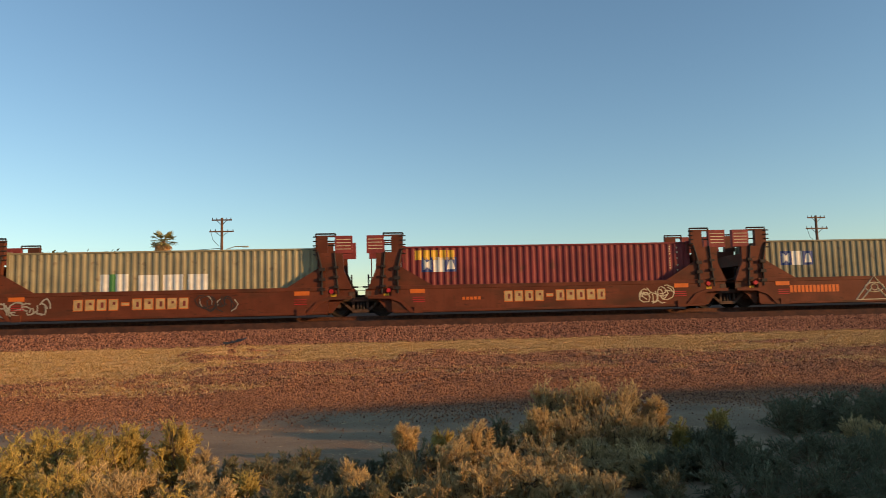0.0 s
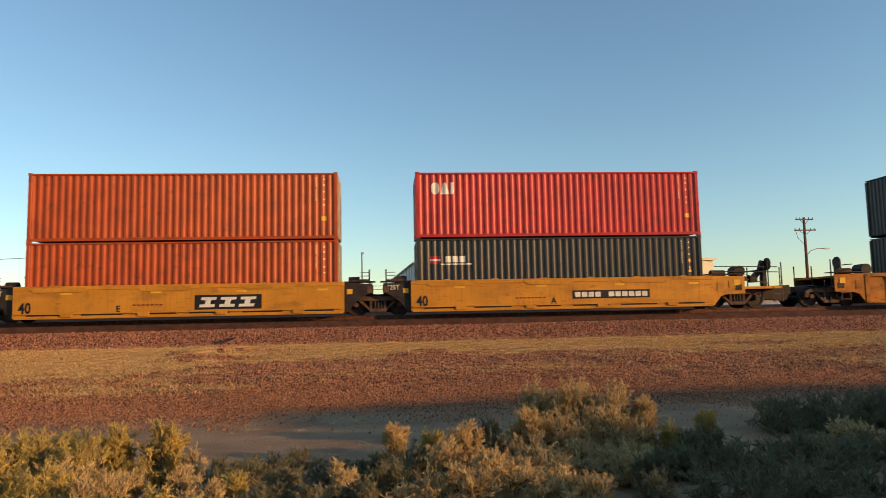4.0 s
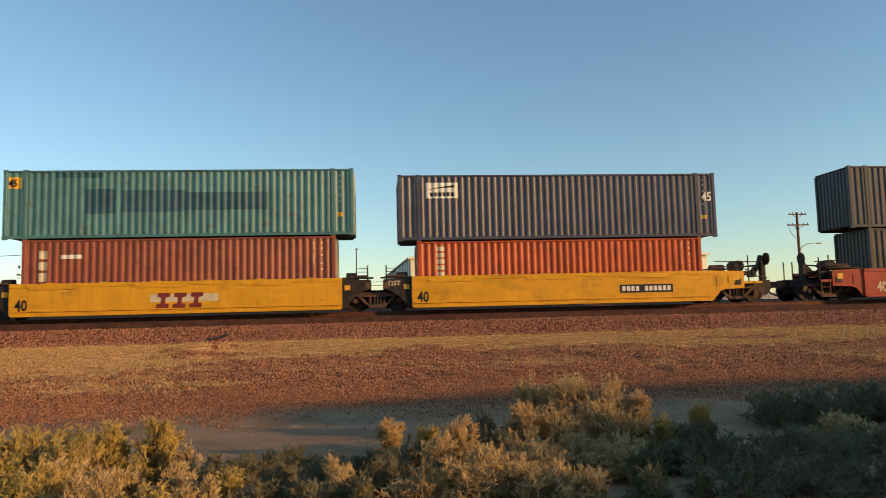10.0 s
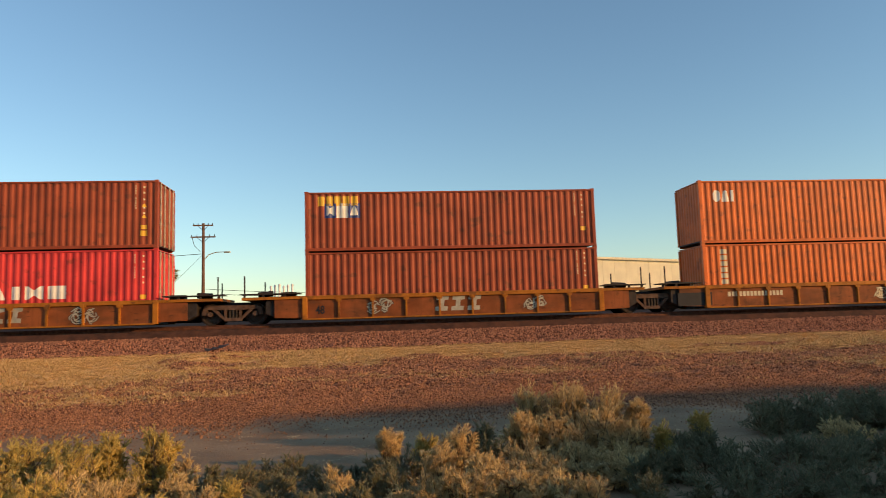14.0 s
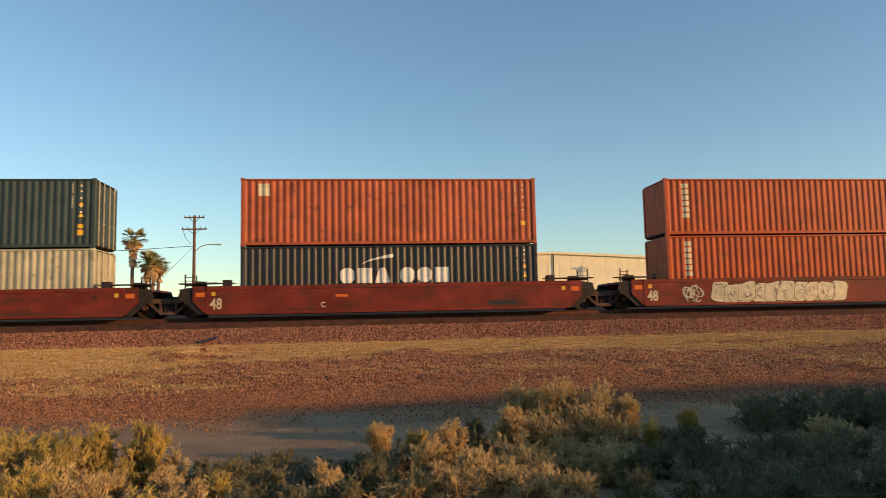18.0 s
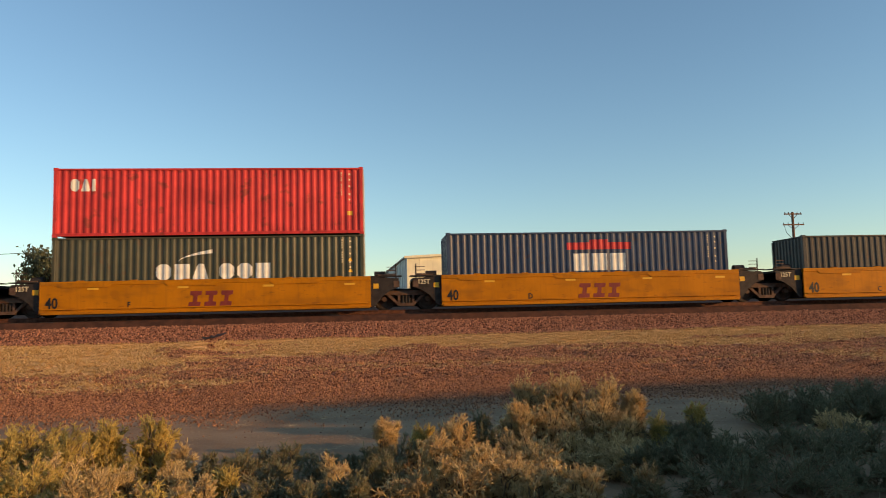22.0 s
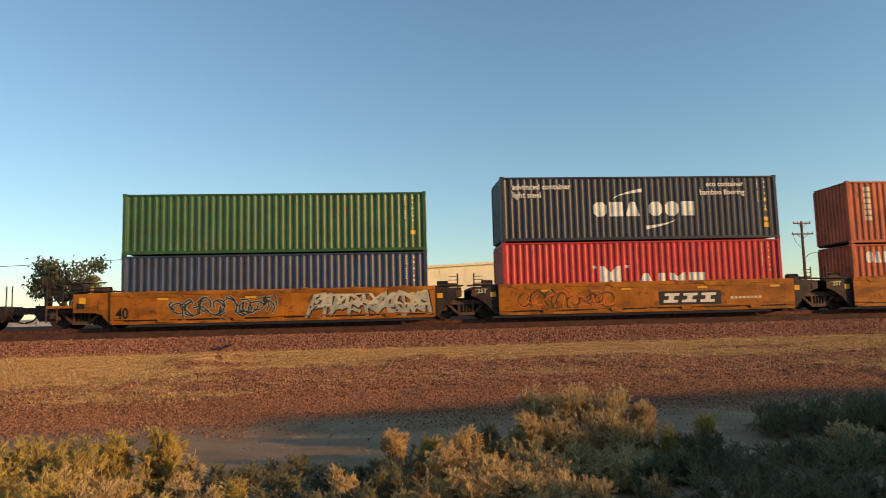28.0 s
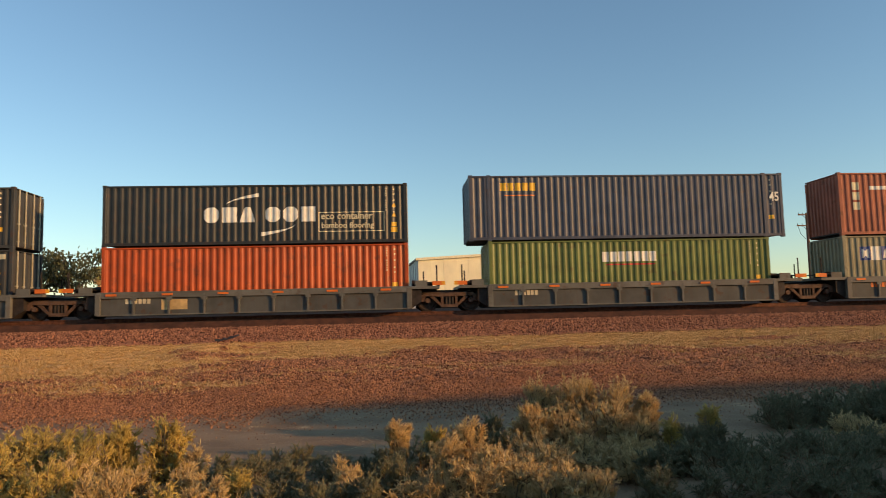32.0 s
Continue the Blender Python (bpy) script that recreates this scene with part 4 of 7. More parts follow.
            part("brake_rod", Solid().rod((px(e + 1.6), -1.15, top - 0.1), (px(e + 2.9), -1.15, top - 0.34), 0.025, 5), RUST, c)
            rect("valve_box", e + 2.1, e + 2.4, -1.2, -0.95, top - 0.3, top - 0.05, STEEL)
            for dx in (1.34, 1.74):
                rect("step_ladder", reach - dx, reach - dx + 0.035, -1.46, -1.42, 0.34, 0.98, RUST)
            for zz in (0.38, 0.66):
                rect("ladder_rung", reach - 1.74, reach - 1.28, -1.455, -1.43, zz, zz + 0.03, RUST)
            truck_parts(c, px(tx))
        else:
            tip = min(lo_x + (1.0 if kind == "plate48" else 1.15), reach - 0.22)
            plate = [(lo_x, z0 + 0.05), (lo_x + 0.14, z0 + 0.05), (lo_x + 0.45, 0.64), (lo_x + 0.8, 0.90), (tip, 1.02), (tip, top - 0.12), (lo_x, top - 0.02)]
            if kind == "plate48":
                for sgn in (-1, 1):
                    slab("end_plate", [(lo_x, z0 + 0.02), (lo_x + 0.52, 0.74), (lo_x + 0.52, top), (lo_x, top)], sgn * 1.49 - 0.025, sgn * 1.49 + 0.025, m)
                    slab("end_gusset", [(lo_x - 0.02, z0 + 0.03), (lo_x + 0.30, z0 + 0.03), (lo_x + 0.85, 0.72), (tip + 0.1, 0.9), (tip, top - 0.1), (lo_x + 0.4, top - 0.01), (lo_x + 0.4, 0.7)], sgn * 1.43 - 0.025, sgn * 1.43 + 0.025, STEEL, "dark grimy end plate")
                rect("data_plate", lo_x + 0.05, lo_x + 0.4, -1.524, -1.516, top - 0.42, top - 0.24, ORANGE_MARK)
                rect("data_plate", lo_x - 0.35, lo_x - 0.2, -1.54, -1.531, top - 0.38, top - 0.22, YELLOW_MARK)
                for q in (0.0, 0.35, 0.7):
                    rect("ladder_rung", lo_x + 0.56, tip + 0.05, -1.47, -1.44, 0.75 + 0.6 * q, 0.79 + 0.6 * q, STEEL)
                slab("walkway", [(lo_x - 1.0, top + 0.10), (tip + 0.1, top + 0.10), (tip + 0.1, top + 0.14), (lo_x - 1.0, top + 0.14)], -1.4, -0.9, STEEL)
                rect("walkway_foot", lo_x - 0.9, lo_x - 0.6, -1.4, -1.0, top - 0.02, top + 0.25, STEEL)
            elif kind == "rib53":
                for sgn in (-1, 1):
                    slab("end_sill", [(lo_x, z0 + 0.02), (lo_x + 0.06, z0 + 0.06), (lo_x + 0.30, 0.64), (lo_x + 0.5, 0.74), (reach - 0.5, 0.78), (reach - 0.5, top - 0.12), (lo_x, top)], sgn * 1.42 - 0.03, sgn * 1.42 + 0.03, m)
                rect("handrail_box", reach - 1.3, reach - 0.6, -1.4, -0.9, top - 0.12, top + 0.1, m)
                if side == "l":
                    rect("panel", lo_x - 1.05, lo_x + 0.12, -1.556, -1.54, 0.28, 1.24, BLACK_MARK)
                    part("lettering", letters("125T", 0.36), CREAM_MARK, c, at=(a - 0.02, -1.562, 0.45))
            else:
                for sgn in (-1, 1):
                    slab("end_gusset", plate, sgn * 1.36 - 0.03, sgn * 1.36 + 0.03, end_mat, "dark grimy end plate" if dark_ends else "")
            slab("end_platform", [(lo_x - 0.1, top - 0.16), (tip, top - 0.16), (tip, top - 0.08), (lo_x - 0.1, top - 0.08)], -1.3, 1.3, end_mat)
            slab("end_bulkhead", [(lo_x - 0.02, z0), (lo_x + 0.04, z0), (lo_x + 0.04, top - 0.05), (lo_x - 0.02, top - 0.05)], -1.30, 1.30, STEEL)
            slab("joint_arm", [(lo_x - 0.2, 0.72), (reach + 0.1, 0.72), (reach + 0.1, 0.98), (lo_x - 0.2, 1.05)], -0.35, 0.35 if side == "r" else 0.3, STEEL)
            stanchion(tip - 0.12, -1.2, top - 0.1, top + 0.5)
            stanchion(tip - 0.5, -1.0, top - 0.1, top + (0.46 if kind == "plate48" else 0.1))
            part("brake_cylinder", Solid().rod((px(lo_x + 0.15), -0.8, top + 0.06), (px(lo_x + 0.6), -0.8, top + 0.06), 0.17, 10), STEEL, c)
            rect("bracket", tip - 0.22, tip + 0.02, -1.405, -1.392, top - 0.46, top - 0.2, RUST)
            for q in range(3):
                rect("grab_iron", tip - 0.5, tip - 0.12, -1.215, -1.185, top + 0.08 + 0.14 * q, top + 0.105 + 0.14 * q, RUST)
            rect("brake_lever", lo_x + 0.3, tip - 0.1, -1.1, -1.02, top + 0.03, top + 0.08, RUST)
            if kind != "plate48":
                slab("walkway", [(lo_x - 0.05, top - 0.02), (tip + 0.12, top - 0.02), (tip + 0.12, top + 0.02), (lo_x - 0.05, top + 0.02)], -1.3, -0.6, STEEL)
                rect("reflector", lo_x + 0.1, lo_x + 0.32, -1.40, -1.392, top - 0.5, top - 0.3, YELLOW_MARK)
            # Added dark slab, no real part: blocks the bright view under the joint.
            slab("draft_casting", [(lo_x + 0.3, 0.24), (reach - 0.01, 0.24), (reach - 0.01, 0.86), (lo_x + 0.3, 0.86)], 0.25, 0.9, STEEL)
            if side == "r":
                truck_parts(c, reach)
    if kind == "twin":
        for fx, px in ((lambda p: p, lambda x: x), (lambda p: mirror(p, (a + b) / 2), lambda x: a + b - x)):
            for sgn in (-1, 1):
                yc = sgn * 1.38
                part("bulkhead_post", Solid().prism(fx([(b - 0.5, top - 0.1), (b + 0.95, top - 0.1), (b + 0.62, 2.0), (b + 0.6, 2.68), (b - 0.45, 2.68), (b - 0.40, 2.0)]), yc - 0.09, yc + 0.09), m, c)
                part("bulkhead_column", Solid().box(*sorted((px(b - 0.5), px(b - 0.02))), yc - 0.1, yc + 0.1, 2.68, 3.40), m, c)
                part("bulkhead_lintel", Solid().box(*sorted((px(b - 0.02), px(b + 0.28))), yc - 0.08, yc + 0.08, 3.34, 3.40), m, c)
                part("striped_panel", Solid().box(*sorted((px(b + 0.28), px(b + 0.98))), yc - 0.1, yc + 0.1, 2.66, 3.38), PANEL_RED, c, "faded red panel with cream lines")
                if sgn < 0:
                    for j in range(4):
                        part("panel_line", Solid().box(*sorted((px(b + 0.34), px(b + 0.92))), yc - 0.106, yc - 0.1, 2.82 + 0.13 * j, 2.85 + 0.13 * j), CREAM_MARK, c)
                part("gusset", Solid().prism(fx([(b - 1.7, top - 0.02), (b - 0.1, top - 0.02), (b - 0.1, 2.2), (b - 0.35, 2.1)]), sgn * 1.46 - 0.02, sgn * 1.46 + 0.02), m, c)
                part("top_pipe", Solid().rod((px(b - 0.5), yc, 3.47), (px(b + 0.3), yc, 3.47), 0.035, 6).rod((px(b - 0.5), yc, 3.38), (px(b - 0.5), yc, 3.47), 0.03, 6).rod((px(b + 0.3), yc, 3.38), (px(b + 0.3), yc, 3.47), 0.03, 6), STEEL, c)
                part("window_bar", Solid().rod((px(b - 0.02), yc, 3.0), (px(b + 0.28), yc, 3.0), 0.03, 6), STEEL, c)
                for j in range(5 if sgn < 0 else 0):
                    part("ladder_rung", Solid().rod((px(b - 0.60), yc - 0.1, 2.62 + 0.18 * j), (px(b - 0.42), yc - 0.13, 2.62 + 0.18 * j), 0.028, 6), STEEL, c)
                part("lock_pipe", Solid().rod((px(b - 0.25), sgn * 1.53, 1.0), (px(b - 0.25), sgn * 1.53, 2.0), 0.045, 6).rod((px(b - 0.25), sgn * 1.53, 2.0), (px(b - 0.42), sgn * 1.5, 2.75), 0.04, 6), STEEL, c)
                for z in (1.15, 1.55, 1.95) if sgn < 0 else ():
                    part("pipe_bracket", Solid().box(*sorted((px(b - 0.36), px(b - 0.12))), -1.60, -1.5, z, z + 0.13), STEEL, c)
                    part("pipe_bracket", Solid().box(*sorted((px(b + 0.22), px(b + 0.42))), -1.58, -1.48, z + 0.1, z + 0.2), STEEL, c)
                part("lock_pipe", Solid().rod((px(b + 0.4), sgn * 1.5, 1.0), (px(b + 0.25), sgn * 1.5, 2.7), 0.04, 6), STEEL, c)
            part("bulkhead_beam", Solid().box(*sorted((px(b - 0.3), px(b + 0.4))), -1.28, 1.28, 1.9, 2.4), m, c)
            part("reflector", Solid().box(*sorted((px(b - 1.35), px(b - 0.75))), -1.545, -1.535, 0.98, 1.16), ORANGE_MARK, c)
            part("lamp_reflector", Solid().rod((px(b + 0.12), -1.56, 1.12), (px(b + 0.12), -1.46, 1.12), 0.09, 10), RED_MARK, c, "round red reflector")
            part("arch_beam", Solid().prism(fx([(b - 0.95, 0.20), (b - 0.75, 0.20), (b - 0.35, 0.62), (b + 0.1, 0.78), (b + 0.95, 0.80), (b + 0.95, 0.92), (b + 0.05, 0.90), (b - 0.45, 0.72)]), -1.58, -1.49), m, c)
            part("jacking_foot", Solid().box(*sorted((px(b - 1.25), px(b - 0.9))), -1.60, -1.50, 0.18, 0.44), m, c)
            for j in range(3):
                part("side_slot", Solid().box(*sorted((px(b - 1.35), px(b - 0.85))), -1.545, -1.536, 0.62 + 0.09 * j, 0.645 + 0.09 * j), RED_MARK, c)
    return c, ys, top


PANEL_RED = mat("faded_red_panel", (0.26, 0.04, 0.03), 0.6, vary=0.25, scale=3)

# ---- markings on the cars ----
def car_mark(c, y0, mk, top):
    """mk: kind, x0, x1 and colours. Everything lies 4 mm proud of the side."""
    kind, x0, x1 = mk[0], mk[1], mk[2]
    z0, z1 = 0.42, top - 0.30
    if kind == "scribble":
        kind, z0, z1 = "tag", z0 - 0.09, z0 + 0.03
    f = y0 - 0.034

    def plate(name, col, pieces, d=0.004, label=""):
        s = Solid()
        for a, b, lo, hi in pieces:
            s.box(a, b, f - d, f + 0.004, lo, hi)
        return part(name, s, MARKS[col], c, label)

    def blob(name, col, outline, d):
        part(name, Solid().prism(outline, f - d, f + 0.004), MARKS[col], c)
    def logo(col, a, b, z, h, d):
        """A slanted slab with a waist."""
        w = (b - a) * 0.86
        xz = lambda u, v: (a + u * w + v * (b - a) * 0.14, z + v * h)
        blob("logo", col, [xz(0, 0), xz(1, 0), xz(1, 0.28), xz(0.68, 0.3), xz(0.68, 0.7), xz(1, 0.74), xz(1, 1), xz(0, 1), xz(0, 0.74), xz(0.32, 0.7), xz(0.32, 0.3), xz(0, 0.28)], d)
    if kind == "num":
        part("lettering", letters(mk[3], 0.6 if len(mk) < 5 else mk[4]), MARKS["k" if c["paint"] in ("yellow", "gold", "amber", "ochre") else "c"], c, at=(x0, f - 0.002, z0 + 0.02))
    if kind == "ttx":        # dark panel with three white blocks
        plate("panel", "k", [(x0, x1, z0 + 0.05, z0 + 0.62)])
        w = (x1 - x0 - 0.3) / 3
        for i in range(3):
            xa = x0 + 0.15 + i * w
            logo("w", xa + 0.02, xa + w - 0.06, z0 + 0.14, 0.39, 0.008)
    if kind == "ttxr":       # three plain blocks painted on the side
        col = mk[3]
        w = (x1 - x0) / 3
        for i in range(3):
            xa = x0 + i * w
            logo(col, xa + 0.02, xa + w - 0.06, z0, 0.6, 0.004)
    if kind == "rep":        # reporting marks as plain bars on a dark panel
        plate("panel", "k", [(x0, x1, z0 + 0.2, z0 + 0.54)])
        n = 11
        w = (x1 - x0 - 0.16) / n
        tagged(plate("number_marking", "w", [(x0 + 0.08 + i * w + 0.03, x0 + 0.08 + (i + 1) * w - 0.03, z0 + 0.27, z0 + 0.47) for i in range(n) if i != 4], 0.008), kind="stuff")
    if kind == "bars":       # unreadable stencils
        n = max(3, int((x1 - x0) / 0.16))
        w = (x1 - x0) / n
        tagged(plate("stencil", mk[3], [(x0 + i * w + 0.02, x0 + (i + 1) * w - 0.03, z0 + 0.25, z0 + 0.25 + mk[4]) for i in range(n)]), kind="stuff")
    if kind == "patch":
        plate("paint_patch", mk[3], [(x0, x1, z0 + mk[4], z0 + mk[5])], 0.002)
    if kind == "big":        # the tall faded block lettering of the brown cars
        n = mk[4]
        w = (x1 - x0) / n
        hyphen = (x0 + 4.2 * w, x0 + 4.8 * w, z0 + 0.33, z0 + 0.42)
        blocks = [(x0 + (i + 0.14) * w, x0 + (i + 0.86) * w, z0 + 0.16, z0 + 0.56) for i in range(n) if i != 4] + [hyphen]
        plate("logo_rim", "o", [(a - 0.02, b + 0.02, lo - 0.03, hi + 0.025) for a, b, lo, hi in blocks])
        plate("logo", mk[3], blocks, 0.007)
        # a notch cuts each block into a letter's weight
        tagged(plate("logo_notch", "d", [(a + 0.42 * (b - a), b - 0.26 * (b - a), lo + 0.09 + 0.11 * (i % 2), hi - 0.10) for i, (a, b, lo, hi) in enumerate(blocks[:-1])], 0.010), kind="stuff")
    if kind == "delta":
        s, xm, zt, zl = Solid(), (x0 + x1) / 2, z1 + 0.3, z0 - 0.12
        for p, q in (((x0, zl), (xm, zt)), ((xm, zt), (x1, zl)), ((x0, zl), (x1, zl)), ((x0 + 0.25, zl), (xm - 0.12, zl + 0.5)), ((x1 - 0.25, zl), (xm + 0.12, zl + 0.5))):
            s.rod((p[0], f, p[1]), (q[0], f, q[1]), 0.03, 4)
        for rx, rz in ((0.42, 0.2), (0.16, 0.13)):
            ring = [(xm + rx * math.cos(0.52 * t), zl + 0.52 + rz * math.sin(0.52 * t)) for t in range(13)]
            for p, q in zip(ring, ring[1:]):
                s.rod((p[0], f, p[1]), (q[0], f, q[1]), 0.024, 4)
        part("triangle_tag", s, MARKS["c"], c, "cream outlined triangle")
    if kind in ("tag", "bubble", "outline", "wild", "cloud"):
        layers = {}

        def lay(name, col, outline, d):
            layers.setdefault((name, col), Solid()).prism(outline, f - d, f + 0.002)

        def stroke(col, pts, th, d):
            for p, q in zip(pts, pts[1:]):
                ln = math.hypot(q[0] - p[0], q[1] - p[1]) or 1
                nx, nz = -(q[1] - p[1]) / ln * th, (q[0] - p[0]) / ln * th
                ex, ez = (q[0] - p[0]) / ln * th * 0.7, (q[1] - p[1]) / ln * th * 0.7
                lay("spray_stroke", col, [(p[0] - ex - nx, p[1] - ez - nz), (q[0] + ex - nx, q[1] + ez - nz), (q[0] + ex + nx, q[1] + ez + nz), (p[0] - ex + nx, p[1] - ez + nz)], d)
        col, edge = mk[3], mk[4] or "x"
        rnd = random.Random(int(x0 * 100) + int(x1 * 37))
        if kind == "wild":
            # interlocked zigzags and hooks: dark rim, fill, lighter upper edge and stray accents
            runs = []
            forms = ([(0, 0), (0.2, 1), (0.5, 0.3), (0.8, 1), (1, 0)], [(1, 0.9), (0.3, 1), (0, 0.5), (0.4, 0), (1, 0.1)], [(0, 1), (0.1, 0), (0.5, 0.5), (0.9, 1), (0.5, 0.5), (1.1, 0)],
                     [(0, 0), (0.3, 0.9), (0.9, 1), (0.8, 0.4), (0.2, 0.3)], [(0, 0.9), (0.6, 1), (0.9, 0.6), (0.1, 0.4), (0.3, 0), (1, 0.1)])
            x, lo, hi = x0 + 0.15, z0 + 0.02, z1 + 0.06
            while x < x1 - 0.3:
                w = min(rnd.uniform(0.55, 0.85), x1 - x)
                runs.append([(x + w * u + rnd.uniform(-0.07, 0.07), lo + (hi - lo) * (v if rnd.random() < 0.8 else 0.5) + rnd.uniform(-0.1, 0.08)) for u, v in forms[rnd.randrange(5)]])
                x += w * 0.46
            fill, upper, accent, back = mk[5]
            n = int((x1 - x0) / 0.18)
            tops = [hi + rnd.uniform(-0.16, 0.04) for _ in range(n + 1)]
            for i in range(n if back != "-" else 0):
                xa, xb = x0 + 0.18 * i, x0 + 0.18 * (i + 1)
                lay("spray_field", back, [(xa, lo - 0.1), (xb, lo - 0.1), (xb, tops[i + 1]), (xa, tops[i])], 0.003)
            th = mk[6] if len(mk) > 6 else 0.06
            for i, pts in enumerate(runs):
                k = 0.0004 * (i % 4)
                stroke(edge, [(p + 0.03, q - 0.03) for p, q in pts], th + 0.03, 0.0045 + k)
                stroke(fill, pts, th, 0.0075 + k)
                stroke(upper, [(p, q) for p, q in pts if q > (lo + hi) / 2 - 0.1], th * 0.62, 0.0100 + k)
                for p, q in zip(pts, pts[1:]):
                    if rnd.random() < 0.55:
                        mx, mz = (p[0] + q[0]) / 2, (p[1] + q[1]) / 2
                        stroke(rnd.choice((accent, edge)), [(mx, mz), (mx + rnd.uniform(-0.16, 0.16), mz + rnd.uniform(-0.12, 0.16))], rnd.uniform(0.016, 0.035), 0.0125 + k)
        if kind == "cloud":
            # one lumpy field with wavy bands, islands and flourishes
            fill, band, isle, line = mk[5]
            lo, hi, step_x = z0 - 0.10, z1 + 0.22, 0.12
            n = int((x1 - x0) / step_x)
            crown = lambda x: hi - 0.16 * abs(math.sin(1.9 * x + 0.7 * math.sin(3 * x))) - 0.75 * max(0.0, 1 - (x - x0) / 0.45) ** 2 - 0.75 * max(0.0, 1 - (x1 - x) / 0.7) ** 2
            wave = lambda x: z0 + 0.12 + 0.06 * math.sin(2.6 * x) + 0.05 * math.sin(5.3 * x + 1)
            for i in range(n):
                xa, xb = x0 + step_x * i, x0 + step_x * (i + 1)
                lay("spray_rim", edge, [(xa, lo), (xb, lo), (xb, crown(xb) + 0.05), (xa, crown(xa) + 0.05)], 0.003)
                lay("spray_field", fill, [(xa, lo + 0.03), (xb, lo + 0.03), (xb, crown(xb)), (xa, crown(xa))], 0.005)
                if x0 + 0.4 < xa < x1 - 0.7:
                    ta, tb = (0.03 + 0.07 * abs(math.sin(1.3 * q + 0.4)) for q in (xa, xb))
                    lay("spray_band", band, [(xa, wave(xa) - ta), (xb, wave(xb) - tb), (xb, wave(xb) + tb), (xa, wave(xa) + ta)], 0.007)
            for i in range(int((x1 - x0) / 0.75)):
                cx = x0 + 0.7 + 0.75 * i
                rx, rz, ph = rnd.uniform(0.16, 0.30), rnd.uniform(0.07, 0.12), rnd.uniform(0, 6)
                lay("spray_isle", isle, [(cx + rx * math.cos(t) * (1 + 0.2 * math.sin(3 * t + ph)), min(crown(cx) - 0.04, z1 - 0.02 + rz * math.sin(t) * (1 + 0.3 * math.sin(2 * t + ph)))) for t in [0.524 * g for g in range(12)]], 0.008)
                for g in range(3):
                    ax, az, r, t0 = cx + rnd.uniform(-0.3, 0.4), rnd.uniform(z0 + 0.15, z1), rnd.uniform(0.2, 0.42), rnd.uniform(0, 6.28)
                    stroke(line, [(ax + r * math.cos(t0 + 0.35 * e), min(hi, max(lo + 0.05, az + 0.9 * r * math.sin(t0 + 0.35 * e)))) for e in range(5)], rnd.uniform(0.018, 0.04), 0.010 + 0.0005 * g)
        n = max(2, int((x1 - x0) / (0.5 if kind != "bubble" else 0.6)))
        w = (x1 - x0) / n
        for i in range(n if kind in ("tag", "bubble", "outline") else 0):
            cx, cz = x0 + (i + 0.5) * w, (z0 + z1) / 2 + rnd.uniform(-0.05, 0.05)
            if kind == "bubble":
                rx, rz, lean = w * rnd.uniform(0.60, 0.74), (z1 - z0) * rnd.uniform(0.60, 0.72), rnd.uniform(0.1, 0.45)
                lumps = [rnd.uniform(0.85, 1.12) for _ in range(14)]
                ring = lambda q: [(cx + q * u * rx * math.copysign(abs(math.cos(t)) ** 0.55, math.cos(t)) + lean * q * rz * math.sin(t), cz + q * u * rz * math.copysign(abs(math.sin(t)) ** 0.55, math.sin(t))) for u, t in zip(lumps, [2 * math.pi * j / 14 for j in range(14)])]
                d = 0.004 + 0.003 * (i % 3)
                lay("tag_shadow", edge, [(x + 0.05, max(z0 - 0.16, z - 0.07)) for x, z in ring(0.97)], 0.0035)
                inner = "x" if edge in "ct" else edge
                lay("tag_gap", inner, ring(1.07), d - 0.0008)
                lay("tag_outline", edge, ring(1.0), d)
                lay("tag_fill", col, ring(0.80 if col == "x" else 0.90), d + 0.001)
                for _ in range(5):
                    r, t0 = rnd.uniform(0.3, 0.6) * rx, rnd.uniform(0, 6.28)
                    bx, bz = cx + rnd.uniform(-0.3, 0.3) * rx, cz + rnd.uniform(-0.4, 0.4) * rz
                    stroke(inner, [(bx + r * math.cos(t0 + 0.4 * g), bz + 1.2 * r * math.sin(t0 + 0.4 * g)) for g in range(4)], 0.012, d + 0.002)
                stroke("s", [(cx - 0.6 * rx, cz - 0.62 * rz), (cx + 0.5 * rx, cz - 0.62 * rz)], 0.05, d + 0.0015)
                continue
            th = 0.018 if kind == "outline" or x1 - x0 < 2.6 else 0.027
            for j in range(4 if x1 - x0 > 2.6 else 9):
                r, t0, q = (z1 - z0) * rnd.uniform(0.25, 0.5), rnd.uniform(0, 6.28), rnd.uniform(0.7, 1.3)
                ox, oz = cx + rnd.uniform(-0.3, 0.3) * w, cz + rnd.uniform(-0.15, 0.15)
                pts = [(ox + q * r * math.cos(t0 + 0.75 * g) + rnd.uniform(-0.05, 0.05), min(z1 + 0.12, max(z0 - 0.12, oz + r * math.sin(t0 + 0.75 * g)))) for g in range(rnd.randint(3, 6))]
                if mk[4]:
                    stroke(edge, pts, th * 1.9, 0.004)
                stroke(col if j < 2 or len(mk) < 6 else mk[5], pts, th, 0.007)
        for (name, cc), solid in layers.items():
            tagged(part(name, solid, MARKS[cc], c), kind="stuff")


